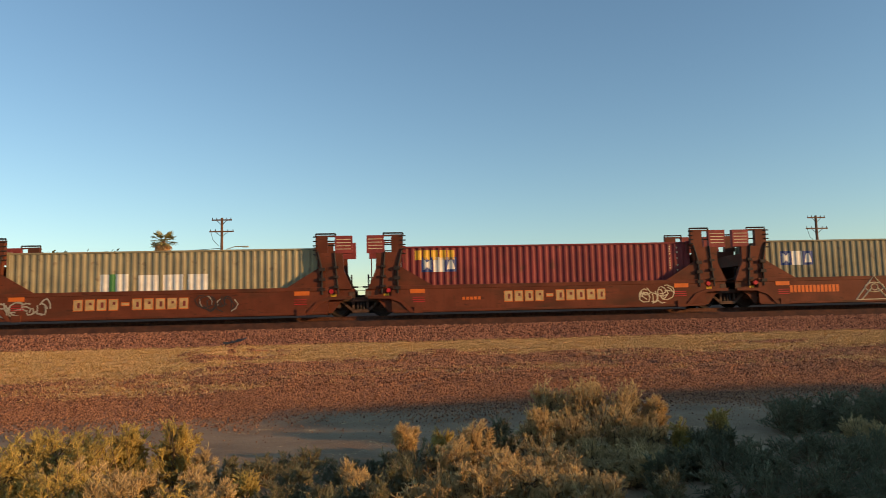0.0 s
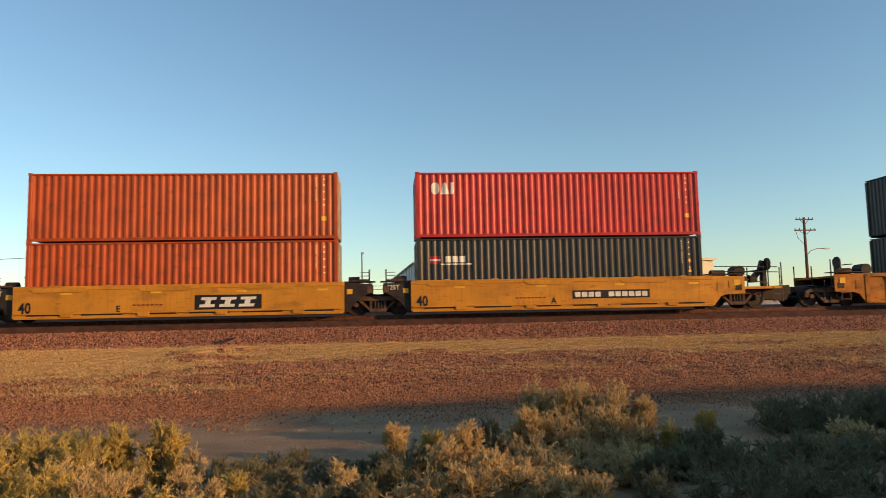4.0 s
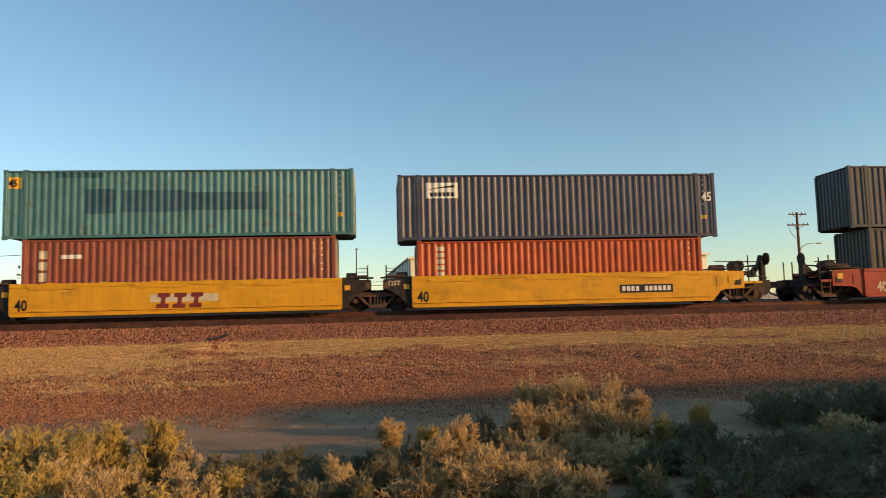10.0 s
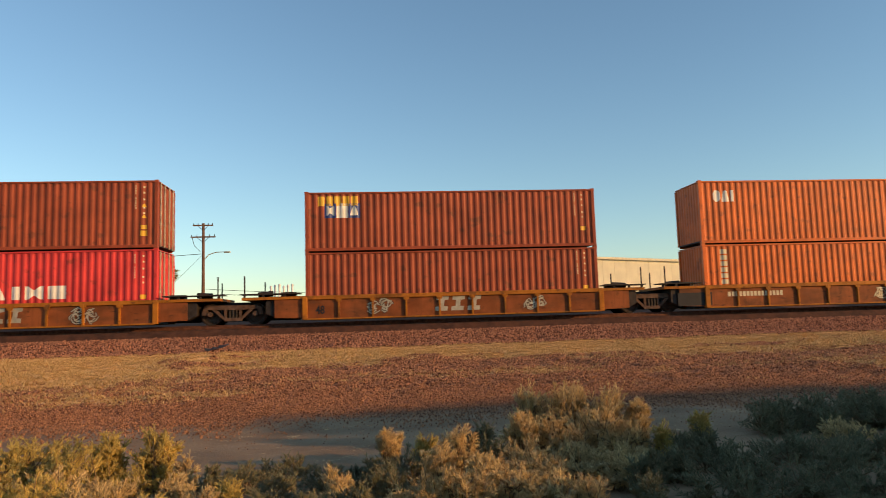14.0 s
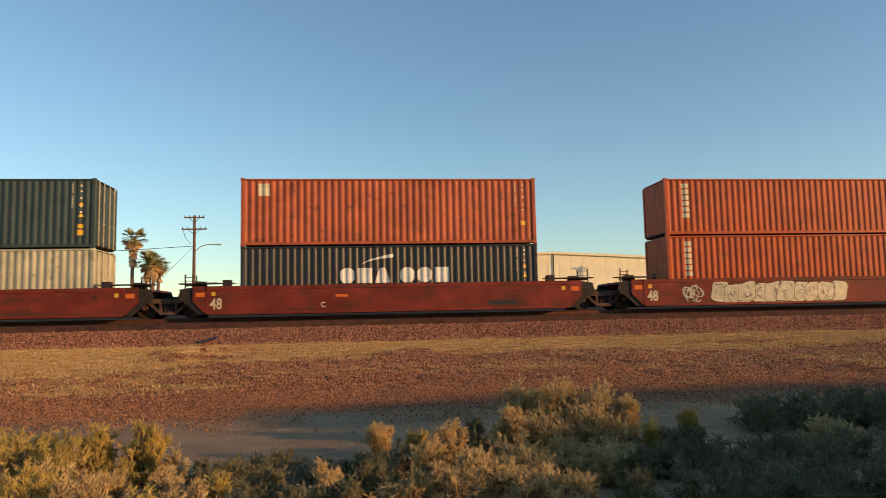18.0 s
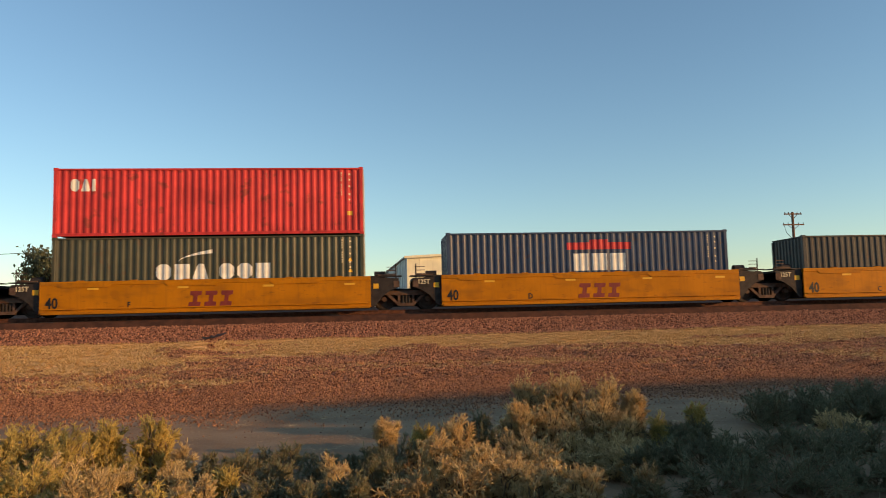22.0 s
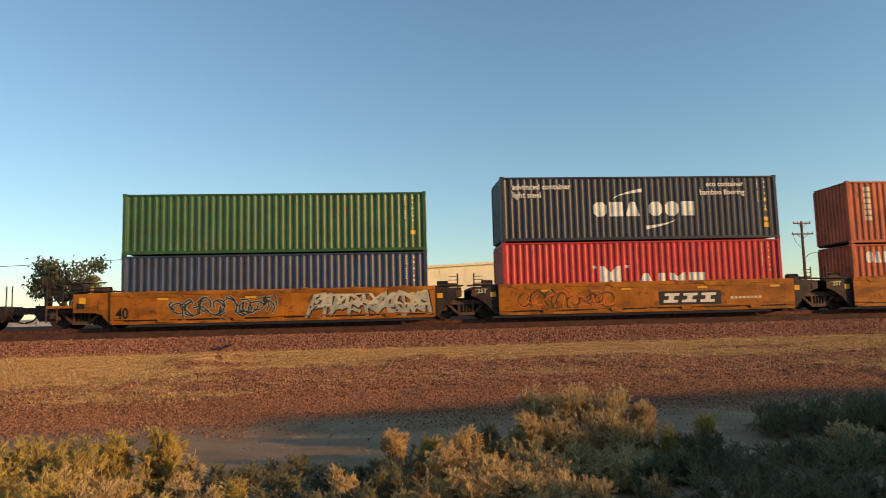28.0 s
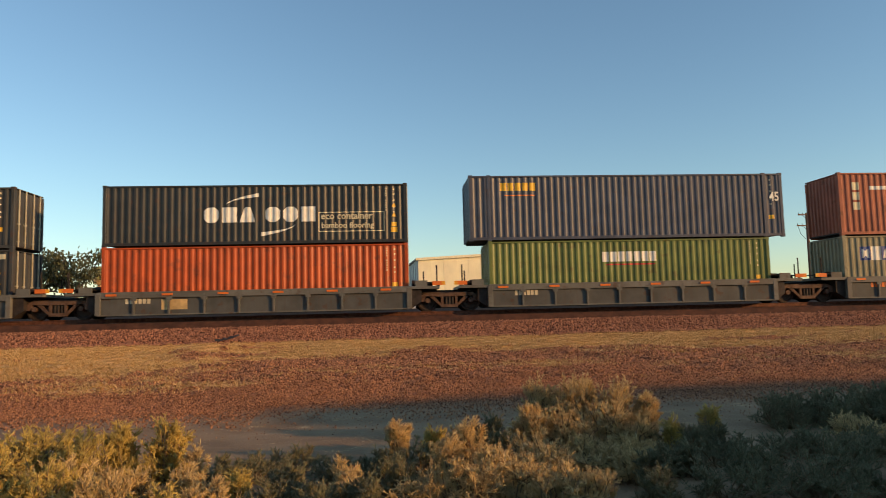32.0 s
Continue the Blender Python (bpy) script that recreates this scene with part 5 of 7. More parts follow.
# ---- the train: well cars from front to rear ----
# position of the 40-foot box along the train, car kind, paint, dark ends, lower box, upper box, marks
H, L = HIGH, LOW
RIB = "weathered ochre ribbed well car with tall side posts"
SMO = "yellow smooth-sided well car with black end plates"
AMB = "amber smooth-sided well car with dark end plates"
RED = "weathered red-brown well car with long smooth sides"
TWN = "brown well car with tall end bulkheads and faded block lettering"
GRY = "grey ribbed well car with orange panels"
LOWR = "rust-streaked ochre ribbed well car with low sides"
N40 = ("num", -0.05, 0.6, "40")
N48 = ("num", -1.1, 0.6, "48")
TRAIN = []
# three twin cars
TRAIN += [
    (-15.24, "twin", "brown", TWN, (40, L, "tan", "plain molbig", "tan container with large white logo blocks"), None,
     [("big", 2.7, 7.2, "t", 10), ("tag", -1.3, 1.9, "s", None), ("outline", 7.5, 8.9, "s", None, "x")]),
    (0.4, "twin", "brown", TWN, (40, L, "maroon", "touax dull", "dark red container with yellow and blue logo"), None,
     [("big", 4.1, 8.4, "t", 10), ("tag", 9.8, 11.2, "c", None), ("bars", 2.4, 3.2, "o", 0.12)]),
    (15.79, "twin", "brown", TWN, (40, L, "sage", "mol", "grey-green container with blue and white logo"), None,
     [("big", 6.3, 10.6, "t", 10), ("delta", 3.8, 5.5), ("bars", 0.9, 3.1, "o", 0.3), ("scribble", 6.0, 8.6, "s", None)]),
]
# five yellow cars
TRAIN += [
    (35.71, "ledge", "yellow", SMO, (40, H, "charcoal", "nyklog", "grey-black container with white wing logo"), (40, H, "brown_red", "", "brown-red corrugated steel shipping container"),
     [N40, ("rep", 2.5, 5.8), ("num", 6.5, 7, "B", 0.35), ("bars", 7.1, 8.3, "d", 0.05)]),
    (51.1, "ledge", "yellow", SMO, (40, H, "coral", "triton dull", "red-orange corrugated steel shipping container"), (40, H, "coral", "triton dull", "red-orange container with upright white lettering blocks"),
     [N40, ("ttx", 3.1, 5.8), ("bars", 7.1, 8.4, "d", 0.05), ("num", 8.8, 7, "C", 0.35)]),
    (66.54, "ledge", "yellow", SMO, (40, H, "charcoal", "nyk", "black container with red and white logo"), (40, H, "dark_green", "seaco", "dark green container with yellow logo blocks"),
     [N40, ("ttx", 3.0, 5.7), ("bars", 6.9, 8.2, "d", 0.05), ("num", 8.6, 7, "D", 0.35)]),
    (81.98, "ledge", "yellow", SMO, (40, H, "red_orange", "", "red-orange corrugated steel shipping container"), (40, H, "red_orange", "", "red-orange corrugated steel shipping container"),
     [N40, ("ttx", 6.6, 9.2), ("num", 3.6, 7, "E", 0.35), ("bars", 4.2, 5.4, "d", 0.05)]),
    (97.4, "ledge", "yellow", SMO, (40, H, "charcoal", "nyk", "black container with red and white logo"), (40, H, "red", "cai", "bright red container with white logo blocks"),
     [N40, ("rep", 6.4, 9.7), ("num", 5.5, 7, "A", 0.35), ("bars", 4.0, 5.3, "d", 0.05)]),
]
# three long ribbed cars
TRAIN += [
    (118.97, "rib53", "ochre", RIB, (40, H, "charcoal", "cma", "black container with white swoosh logo"), (40, H, "charcoal", "cmaeco", "black container with white swoosh logo and framed text"),
     [("patch", 1.0, 1.5, "c", 0.2, 0.6)]),
    (138.79, "rib53", "ochre", RIB, (40, L, "orange", "", "orange-red corrugated steel shipping container"), (40, L, "red_orange", "", "orange-red corrugated steel shipping container"),
     [("ttxr", 5.6, 7.8, "d"), ("num", 12.5, 13, "53", 0.42), ("patch", 1.0, 1.5, "c", 0.2, 0.6)]),
    (158.28, "rib53", "ochre", RIB, (40, L, "blue", "", "grey-blue corrugated steel shipping container"), (40, H, "brown_red", "oes", "brown-red container with slanted white lettering blocks"),
     [("num", 12.7, 13, "53", 0.42), ("bars", 9.8, 11.2, "c", 0.16), ("patch", 3.0, 3.6, "c", 0.2, 0.6)]),
]
# five yellow cars under long boxes
TRAIN += [
    (179.93, "smooth", "gold", SMO, (40, H, "red_orange", "triton", "orange-red container with upright white lettering blocks"), (45, H, "navy", "cma cmaleft n45", "long navy container with white swoosh logo"),
     [N40, ("rep", 1.9, 4.3)]),
    (195.59, "smooth", "gold", SMO, (40, L, "blue", "apl", "blue container with red and white logo"), (45, H, "olive", "cma n45", "long dark olive container with white swoosh logo"),
     [N40, ("ttxr", 5.1, 7.1, "d")]),
    (211.33, "smooth", "gold", SMO, (40, H, "red_orange", "square", "orange-red container with a dark square patch"), (45, H, "slate", "seabox n45", "long blue-grey container with a white logo panel"),
     [N40, ("ttxr", 5.25, 7.25, "d")]),
    (226.99, "smooth", "gold", SMO, (40, H, "rust_brown", "tex", "brown-red container with upright white lettering blocks"), (45, H, "sea_green", "repaint n45y", "long sea-green container with a repainted patch"),
     [N40, ("patch", 5.0, 7.6, "c", 0.25, 0.55), ("ttxr", 5.2, 7.1, "d")]),
    (242.54, "smooth", "gold", SMO, (40, L, "red_orange", "triton", "orange-red container with upright white lettering blocks"), (45, H, "slate", "seabox n45", "long blue-grey container with a white logo panel"),
     [N40, ("rep", 8.4, 10.7)]),
]
# a red single car and low ribbed cars
TRAIN += [
    (262.43, "single", "bright_red", "bright red smooth-sided well car", (40, H, "charcoal", "cma ecolow", "black container with white swoosh logo"), (45, H, "navy", "cma n45", "long navy container with white swoosh logo"),
     [N40, ("bars", 1.4, 2.3, "c", 0.22), ("bars", 2.9, 4.1, "c", 0.22), ("bars", 6.8, 8.0, "c", 0.1)]),
    (282.18, "rib48", "ochre", LOWR, (40, H, "charcoal", "cma ecolow", "black container with white swoosh logo"), (40, H, "brown_red", "tex dull", "brown-red container with upright white lettering blocks"),
     [("bars", 0.2, 2.4, "c", 0.18), ("tag", 3.8, 5.0, "s", None), ("patch", 6.3, 7.2, "s", 0.1, 0.5)]),
    (299.0, "rib48", "ochre", LOWR, (40, L, "blue", "aplsmall", "blue container with a small white logo"), (40, L, "olive", "cmabox", "dark green container with a white, red and black logo"),
     [("num", 0.42, 1, "48", 0.46), ("ttxr", 5.0, 7.1, "s"), ("tag", 7.5, 8.7, "s", "x"), ("tag", 10.6, 11.4, "s", "x")]),
]
# low ribbed cars
TRAIN += [
    (317.03, "rib48", "ochre", LOWR, (40, H, "red", "kline dull", "bright red container with large white lettering blocks"), (40, H, "brown_red", "oes dull", "brown-red container with slanted white lettering blocks"),
     [("num", 0.42, 1, "48", 0.46), ("ttxr", 5.3, 7.3, "s"), ("tag", 2.4, 3.6, "s", "x"), ("tag", 9.0, 10.0, "s", "x")]),
    (335.03, "rib48", "ochre", LOWR, (40, L, "brown_red", "dull", "brown-red corrugated steel shipping container"), (40, L, "brown_red", "touax dull", "brown-red container with yellow and blue logo"),
     [("num", 0.42, 1, "48", 0.46), ("ttxr", 5.2, 7.2, "s"), ("tag", 2.5, 3.4, "s", "x"), ("tag", 9.0, 9.8, "s", "x")]),
    (351.86, "rib48", "ochre", LOWR, (40, L, "orange", "triton", "orange container with upright white lettering blocks"), (40, H, "orange", "cai", "faded orange container with white logo blocks"),
     [("patch", -1.3, 0.2, "k", -0.1, 0.45), ("bars", 0.9, 3.4, "c", 0.2), ("tag", 7.5, 8.8, "s", "x"), ("patch", 9.0, 10.0, "o", 0.0, 0.5)]),
]
# two single ribbed cars
TRAIN += [
    (371.67, "rib40", "amber", LOWR, (40, L, "brown_red", "tex", "brown-red container with upright white lettering blocks"), (40, H, "maroon", "caru", "dark red container with a yellow leaf logo"),
     [("num", 4.9, 5, "40", 0.42), ("ttxr", 6.8, 7.8, "d"), ("bars", 0.9, 2.8, "d", 0.2)]),
    (391.52, "rib40", "amber", LOWR, (40, L, "rust_brown", "", "brown corrugated container riding alone"), None,
     [("tag", 1.6, 3.0, "s", "x"), ("bars", 0.5, 1.3, "c", 0.2)]),
]
# five red-brown cars
TRAIN += [
    (412.36, "plate48", "red_brown", RED, (40, L, "cream", "plain", "cream corrugated steel shipping container"), (40, H, "dark_green", "cma dull", "dark green container with white swoosh logo"),
     [N48, ("outline", 0.0, 4.6, "p", None, "d"), ("patch", 5.6, 6.1, "o", 0.42, 0.55)]),
    (430.17, "plate48", "red_brown", RED, (40, L, "charcoal", "cma", "black container with white swoosh logo"), (40, H, "coral", "smallbox dull", "red-orange container with a small white logo panel"),
     [N48, ("num", 3.2, 4, "C", 0.3), ("patch", 3.8, 4.3, "o", 0.42, 0.52), ("patch", 10.0, 11.2, "x", -0.02, 0.16)]),
    (448.06, "plate48", "red_brown", RED, (40, H, "red_orange", "triton", "orange-red container with upright white lettering blocks"), (40, L, "red_orange", "triton", "orange-red container with upright white lettering blocks"),
     [N48, ("bubble", 1.8, 7.8, "s", "c"), ("tag", 0.5, 1.3, "s", "x"), ("patch", 10.0, 11.2, "x", -0.02, 0.16)]),
    (465.89, "plate48", "red_brown", RED, (40, H, "red_orange", "smallbox", "red-orange container with a small white logo panel"), (40, H, "charcoal", "cmaeco", "black container with white swoosh logo and framed text"),
     [N48, ("outline", 3.3, 5.4, "t", None, "d"), ("bubble", 6.5, 8.6, "s", "c"), ("bubble", 8.9, 10.4, "s", "c"), ("outline", 10.5, 12.2, "x", None, "s")]),
    (483.74, "plate48", "red_brown", RED, (40, H, "red_orange", "triton", "orange-red container with upright white lettering blocks"), (40, H, "coral", "dull", "red-orange corrugated steel shipping container"),
     [N48, ("num", 3.0, 4, "A", 0.3), ("bars", 0.3, 2.4, "o", 0.14), ("patch", 5.3, 7.3, "c", 0.58, 0.64)]),
]
# five amber cars
TRAIN += [
    (504.58, "smooth", "amber", AMB, (40, H, "red_orange", "dull", "orange-red corrugated steel shipping container"), (40, H, "navy", "cma", "dark navy container with white swoosh logo"),
     [N40, ("rep", 2.0, 4.2), ("num", 4.5, 5, "A", 0.35)]),
    (520.2, "smooth", "amber", AMB, (40, H, "olive", "cma", "dark olive container with white swoosh logo"), (40, H, "red", "cai dull", "bright red container with white logo blocks"),
     [N40, ("ttxr", 5.3, 7.1, "d"), ("num", 3.0, 5, "F", 0.3)]),
    (535.81, "smooth", "amber", AMB, (40, H, "blue", "apl", "grey-blue container with red and white logo"), None,
     [N40, ("ttxr", 5.4, 7.3, "d"), ("num", 3.3, 5, "D", 0.3)]),
    (551.44, "smooth", "amber", AMB, (40, L, "charcoal", "cma", "black container with white swoosh logo"), None,
     [N40, ("ttxr", 5.7, 7.5, "d"), ("num", 3.1, 5, "C", 0.3)]),
    (567.09, "smooth", "amber", AMB, (20, L, "rust_brown", "plain", "short brown corrugated steel container"), None,
     [N40, ("rep", 7.9, 10.1), ("outline", 10.2, 11.3, "x", None, "t"), ("num", 7.1, 5, "B", 0.3)]),
]
# tagged amber cars
TRAIN += [
    (586.85, "smooth", "yellow", SMO, (40, L, "red_orange", "triton", "orange-red container with upright white lettering blocks"), (40, L, "teal", "italia", "dark teal container with large white lettering blocks"),
     [N40, ("patch", 1.8, 10.2, "t", 0.05, 0.7), ("rep", 2.2, 4.4), ("tag", 4.8, 6.3, "t", "x"), ("tag", 8.6, 9.9, "t", "x")]),
    (602.41, "smooth", "amber", AMB, (40, H, "charcoal", "cma", "black container with white swoosh logo"), (40, L, "slate", "dull", "faded slate-grey corrugated steel container"),
     [N40, ("ttx", 4.95, 7.6), ("bubble", 0.6, 3.9, "q", "x"), ("bubble", 7.7, 10.2, "x", "c")]),
    (617.99, "smooth", "amber", AMB, (40, H, "brown_red", "mol", "red-orange container with blue and white logo"), (40, L, "charcoal", "xines", "black container with an orange cross logo"),
     [N40, ("ttx", 4.85, 7.5), ("bubble", 1.4, 4.0, "q", "t"), ("scribble", 4.9, 7.3, "d", None), ("bubble", 7.8, 10.3, "x", "c")]),
    (633.58, "smooth", "amber", AMB, (40, H, "navy", "cma ecolow", "navy container with white swoosh logo"), (40, L, "slate", "cma", "slate container with white swoosh logo"),
     [N40, ("ttx", 4.85, 7.2), ("bubble", 1.3, 3.4, "q", "t"), ("wild", 7.1, 7.7, "e", "v", "vve-", 0.05), ("wild", 7.5, 12.0, "p", "d", "ppsd", 0.035)]),
    (649.18, "smooth", "amber", AMB, (40, H, "orange", "triton", "orange container with upright white lettering blocks"), (40, L, "green", "capital", "green container with white lettering blocks"),
     [N40, ("outline", 3.8, 6.9, "o", None, "t"), ("bars", 8.7, 10.6, "x", 0.2)]),
]
# tagged ochre cars
TRAIN += [
    (669.42, "ledge", "ochre", AMB, (40, L, "blue", "", "blue corrugated steel shipping container"), (40, L, "green", "", "green corrugated steel shipping container"),
     [N40, ("wild", 7.2, 12.2, "s", "x", "scs-", 0.07), ("tag", 2.0, 6.0, "x", "s")]),
    (684.77, "ledge", "ochre", AMB, (40, H, "red", "kline", "bright red container with large white lettering blocks"), (40, H, "navy", "cmaadv", "navy container with white swoosh logo and text"),
     [("ttx", 6.5, 9.2), ("outline", 0.5, 4.6, "x", None, "o"), ("bars", 9.6, 11.0, "c", 0.1)]),
    (700.19, "ledge", "ochre", AMB, (40, L, "coral", "cai dull", "orange-red container with white logo blocks"), (40, H, "coral", "triton dull", "red-orange container with upright white lettering blocks"),
     [("ttx", 6.6, 9.2), ("tag", 9.6, 11.2, "t", None)]),
    (715.64, "ledge", "ochre", AMB, (40, L, "red_orange", "dull", "orange-red corrugated steel shipping container"), (40, L, "slate", "", "slate corrugated steel shipping container"),
     [("cloud", 5.3, 11.4, "t", "l", "tmol"), ("wild", 11.0, 12.3, "v", "x", "vlv-", 0.05), ("wild", 0.5, 5.5, "v", "x", "vepn"), ("patch", -1.0, 0.5, "n", -0.12, 0.75)]),
    (731.04, "ledge", "ochre", AMB, (40, H, "pale_green", "plain dull", "pale green corrugated steel shipping container"), (40, H, "red", "kline", "bright red container with large white lettering blocks"),
     [("patch", -1.0, 4.0, "n", -0.1, 0.7), ("bars", 0.5, 3.8, "t", 0.16), ("cloud", 4.3, 11.0, "t", "x", "thhx"), ("outline", 11.0, 12.4, "t", None, "h")]),
]
# grey ribbed cars
TRAIN += [
    (751.3, "low40", "grey", GRY, (40, L, "charcoal", "nyklog dull", "grey-black container with white wing logo"), (40, L, "charcoal", "xines dull", "black container with an orange cross logo"),
     [("bars", 1.1, 1.8, "o", 0.2), ("tag", 5.4, 6.2, "s", None)]),
    (766.86, "low40", "grey", GRY, (40, L, "red_orange", "", "red-orange corrugated steel shipping container"), (40, L, "charcoal", "cmaeco", "black container with white swoosh logo and framed text"),
     [("bars", 1.0, 2.0, "c", 0.2), ("patch", 2.4, 3.4, "t", 0.0, 0.4)]),
    (782.4, "low40", "grey", GRY, (40, L, "lime", "capital", "yellow-green container with white lettering blocks"), (45, H, "slate", "seaco n45", "long brown-grey container with yellow logo blocks"),
     [("bars", 1.0, 2.0, "c", 0.2)]),
    (797.91, "low40", "grey", GRY, (40, L, "sage", "mol", "grey-green container with blue and white logo"), (40, H, "rust_brown", "tex dull", "brown container with upright white lettering blocks"),
     [("bars", 1.0, 2.0, "o", 0.2)]),
]
COUPLED_AFTER = {2, 7, 10, 15, 16, 21, 22, 23, 28, 33, 38, 43}     # cars behind which there is a coupling
MOVERS = []                                                        # thing, place along the train, height


def train():
    for i, (u, kind, paint, label, lower, upper, marks) in enumerate(TRAIN):
        gl = (u - TRAIN[i - 1][0] - 12.192) / 2 if i else 1.7
        gr = (TRAIN[i + 1][0] - u - 12.192) / 2 if i + 1 < len(TRAIN) else 1.7
        dark = kind in ("smooth", "ledge", "rib53") or paint == "grey"
        c, y0, top = well_car(kind, paint, (gl, i - 1 in COUPLED_AFTER), (gr, i in COUPLED_AFTER), label, dark)
        c["paint"] = paint
        for mk in marks:
            car_mark(c, y0, mk, top)
        del c["paint"]
        MOVERS.append((c, u, 0.0))
        z = FLOOR
        for spec in (lower, upper):
            if spec:
                MOVERS.append((container(spec), u, z))
                z += spec[1] + 0.004
        if lower[0] == 20:
            MOVERS.append((container((20, LOW, "navy", "plain cma20", "short black container with white swoosh logo")), u + 6.134, FLOOR))


train()


# ---- beyond the track ----
AWAY = EYE[1]


def warehouse():
    w = new("warehouse")
    tagged(w, "cream metal warehouse with low gable roof", "building")
    wide, deep, eave, ridge, base = 40.7, 46.0, 6.95, 7.95, -1.0
    cream = mat("cream_metal_siding", (0.84, 0.75, 0.50), 0.5, vary=0.08, scale=0.5, streak=0.1)
    trim = mat("cream_trim", (0.80, 0.70, 0.46), 0.5, vary=0.08)
    roofing = mat("pale_metal_roofing", (0.5, 0.48, 0.44), 0.4, 0.3, vary=0.1)
    n = 25
    step = wide / n
    for i in range(n):
        x0, x1 = i * step, (i + 1) * step
        zt = lambda x: eave + (ridge - eave) * (1 - abs(x - wide / 2) / (wide / 2))
        s = Solid().prism([(x0 + 0.006, base), (x1 - 0.006, base), (x1 - 0.006, zt(x1)), (x0 + 0.006, zt(x0))], 0, 0.12)
        s.box(x0 + 0.006, x0 + 0.06, -0.012, 0, base, zt(x0) - 0.05)
        part("wall_panel", s, cream, w)
    side = Solid()
    for i in range(38):
        side.box(-0.06 if i % 2 else 0.0, 0.12, i * deep / 38 + 0.12, (i + 1) * deep / 38 + 0.12, base, eave)
    # Left wall turned from the sun: its shade is put into the blue-grey colour.
    grey = mat("shaded_siding", (0.36, 0.38, 0.40), 0.5, vary=0.1)
    part("side_wall", side, grey, w)
    part("side_wall", Solid().box(wide - 0.12, wide, 0.12, deep, base, eave), cream, w)
    part("back_wall", Solid().box(0, wide, deep, deep + 0.12, base, eave), cream, w)
    for a, b, za, zb in ((-0.35, wide / 2, eave, ridge), (wide / 2, wide + 0.35, ridge, eave)):
        part("roof", Solid().prism([(a, za), (b, zb), (b, zb + 0.14), (a, za + 0.14)], -0.25, deep + 0.3), roofing, w)
        part("fascia", Solid().prism([(a, za - 0.16), (b, zb - 0.16), (b, zb + 0.15), (a, za + 0.15)], -0.32, -0.25), trim, w)
    part("downpipe", Solid().rod((wide / 2, -0.12, base), (wide / 2, -0.12, ridge + 0.1), 0.07, 6), STEEL, w)
    part("eave_trim", Solid().box(wide - 3.0, wide - 2.8, -0.08, 0, base, 6.0), trim, w)
    w.matrix_world = pose(4.25, AWAY + 90, 0, 0, 0, 3.2)


def utility_pole(x, d, top, lamp, wires=()):
    wood = MESH.setdefault("pole_wood", mat("weathered_pole_wood", (0.16, 0.085, 0.05), 0.85, vary=0.3, scale=3))
    p = new("utility_pole")
    tagged(p, "brown wooden utility pole with crossarms and a street light", "utility pole", group="utility poles")
    part("pole", Solid().rod((0, 0, -1.0), (0, 0, top), 0.21, 10, 0.14).mesh("pole", smooth=True), wood, p)
    for z, w in ((top - 0.25, 1.1), (top - 1.55, 1.35)):
        part("crossarm", Solid().box(-w, w, -0.16, -0.05, z - 0.07, z + 0.07), wood, p)
        for q in (-0.92, -0.5, 0.5, 0.92):
            part("insulator", shared("insulator", lambda: Solid().rod((0, 0, 0), (0, 0, 0.2), 0.05, 6, 0.03)), STEEL, p, at=(q * w, -0.1, z + 0.07))
        part("brace", Solid().rod((-0.55 * w, -0.1, z), (0, -0.1, z - 0.6), 0.03, 5).rod((0.55 * w, -0.1, z), (0, -0.1, z - 0.6), 0.03, 5), STEEL, p)
    part("jumper_wire", Solid().rod((-1.2, -0.1, top - 1.6), (-0.95, -0.1, top - 2.5), 0.025, 4).rod((-0.95, -0.1, top - 2.5), (-0.3, -0.1, top - 3.2), 0.025, 4), STEEL, p)
    s = Solid()
    pts = [(0, lamp - 0.9), (0.6, lamp - 0.25), (1.4, lamp), (2.3, lamp + 0.02)]
    for a, b in zip(pts, pts[1:]):
        s.rod((a[0], 0, a[1]), (b[0], 0, b[1]), 0.05, 6)
    part("lamp_arm", s, SILVER_TAG, p)
    part("lamp_head", Solid().box(2.25, 2.95, -0.16, 0.16, lamp - 0.09, lamp + 0.07).mesh("lamp_head", bevel=0.04), SILVER_TAG, p)
    p.location = (x, AWAY + d, 0)
    return p


def wire_between(a, b, sag, r=0.03):
    s = Solid()
    n = 10
    pts = [(a[0] + (b[0] - a[0]) * i / n, a[1] + (b[1] - a[1]) * i / n, a[2] + (b[2] - a[2]) * i / n - sag * 4 * (i / n) * (1 - i / n)) for i in range(n + 1)]
    for p, q in zip(pts, pts[1:]):
        s.rod(p, q, r, 4)
    tagged(part("overhead_cable", s, STEEL), "thin dark cable hung from the utility pole", "cable")


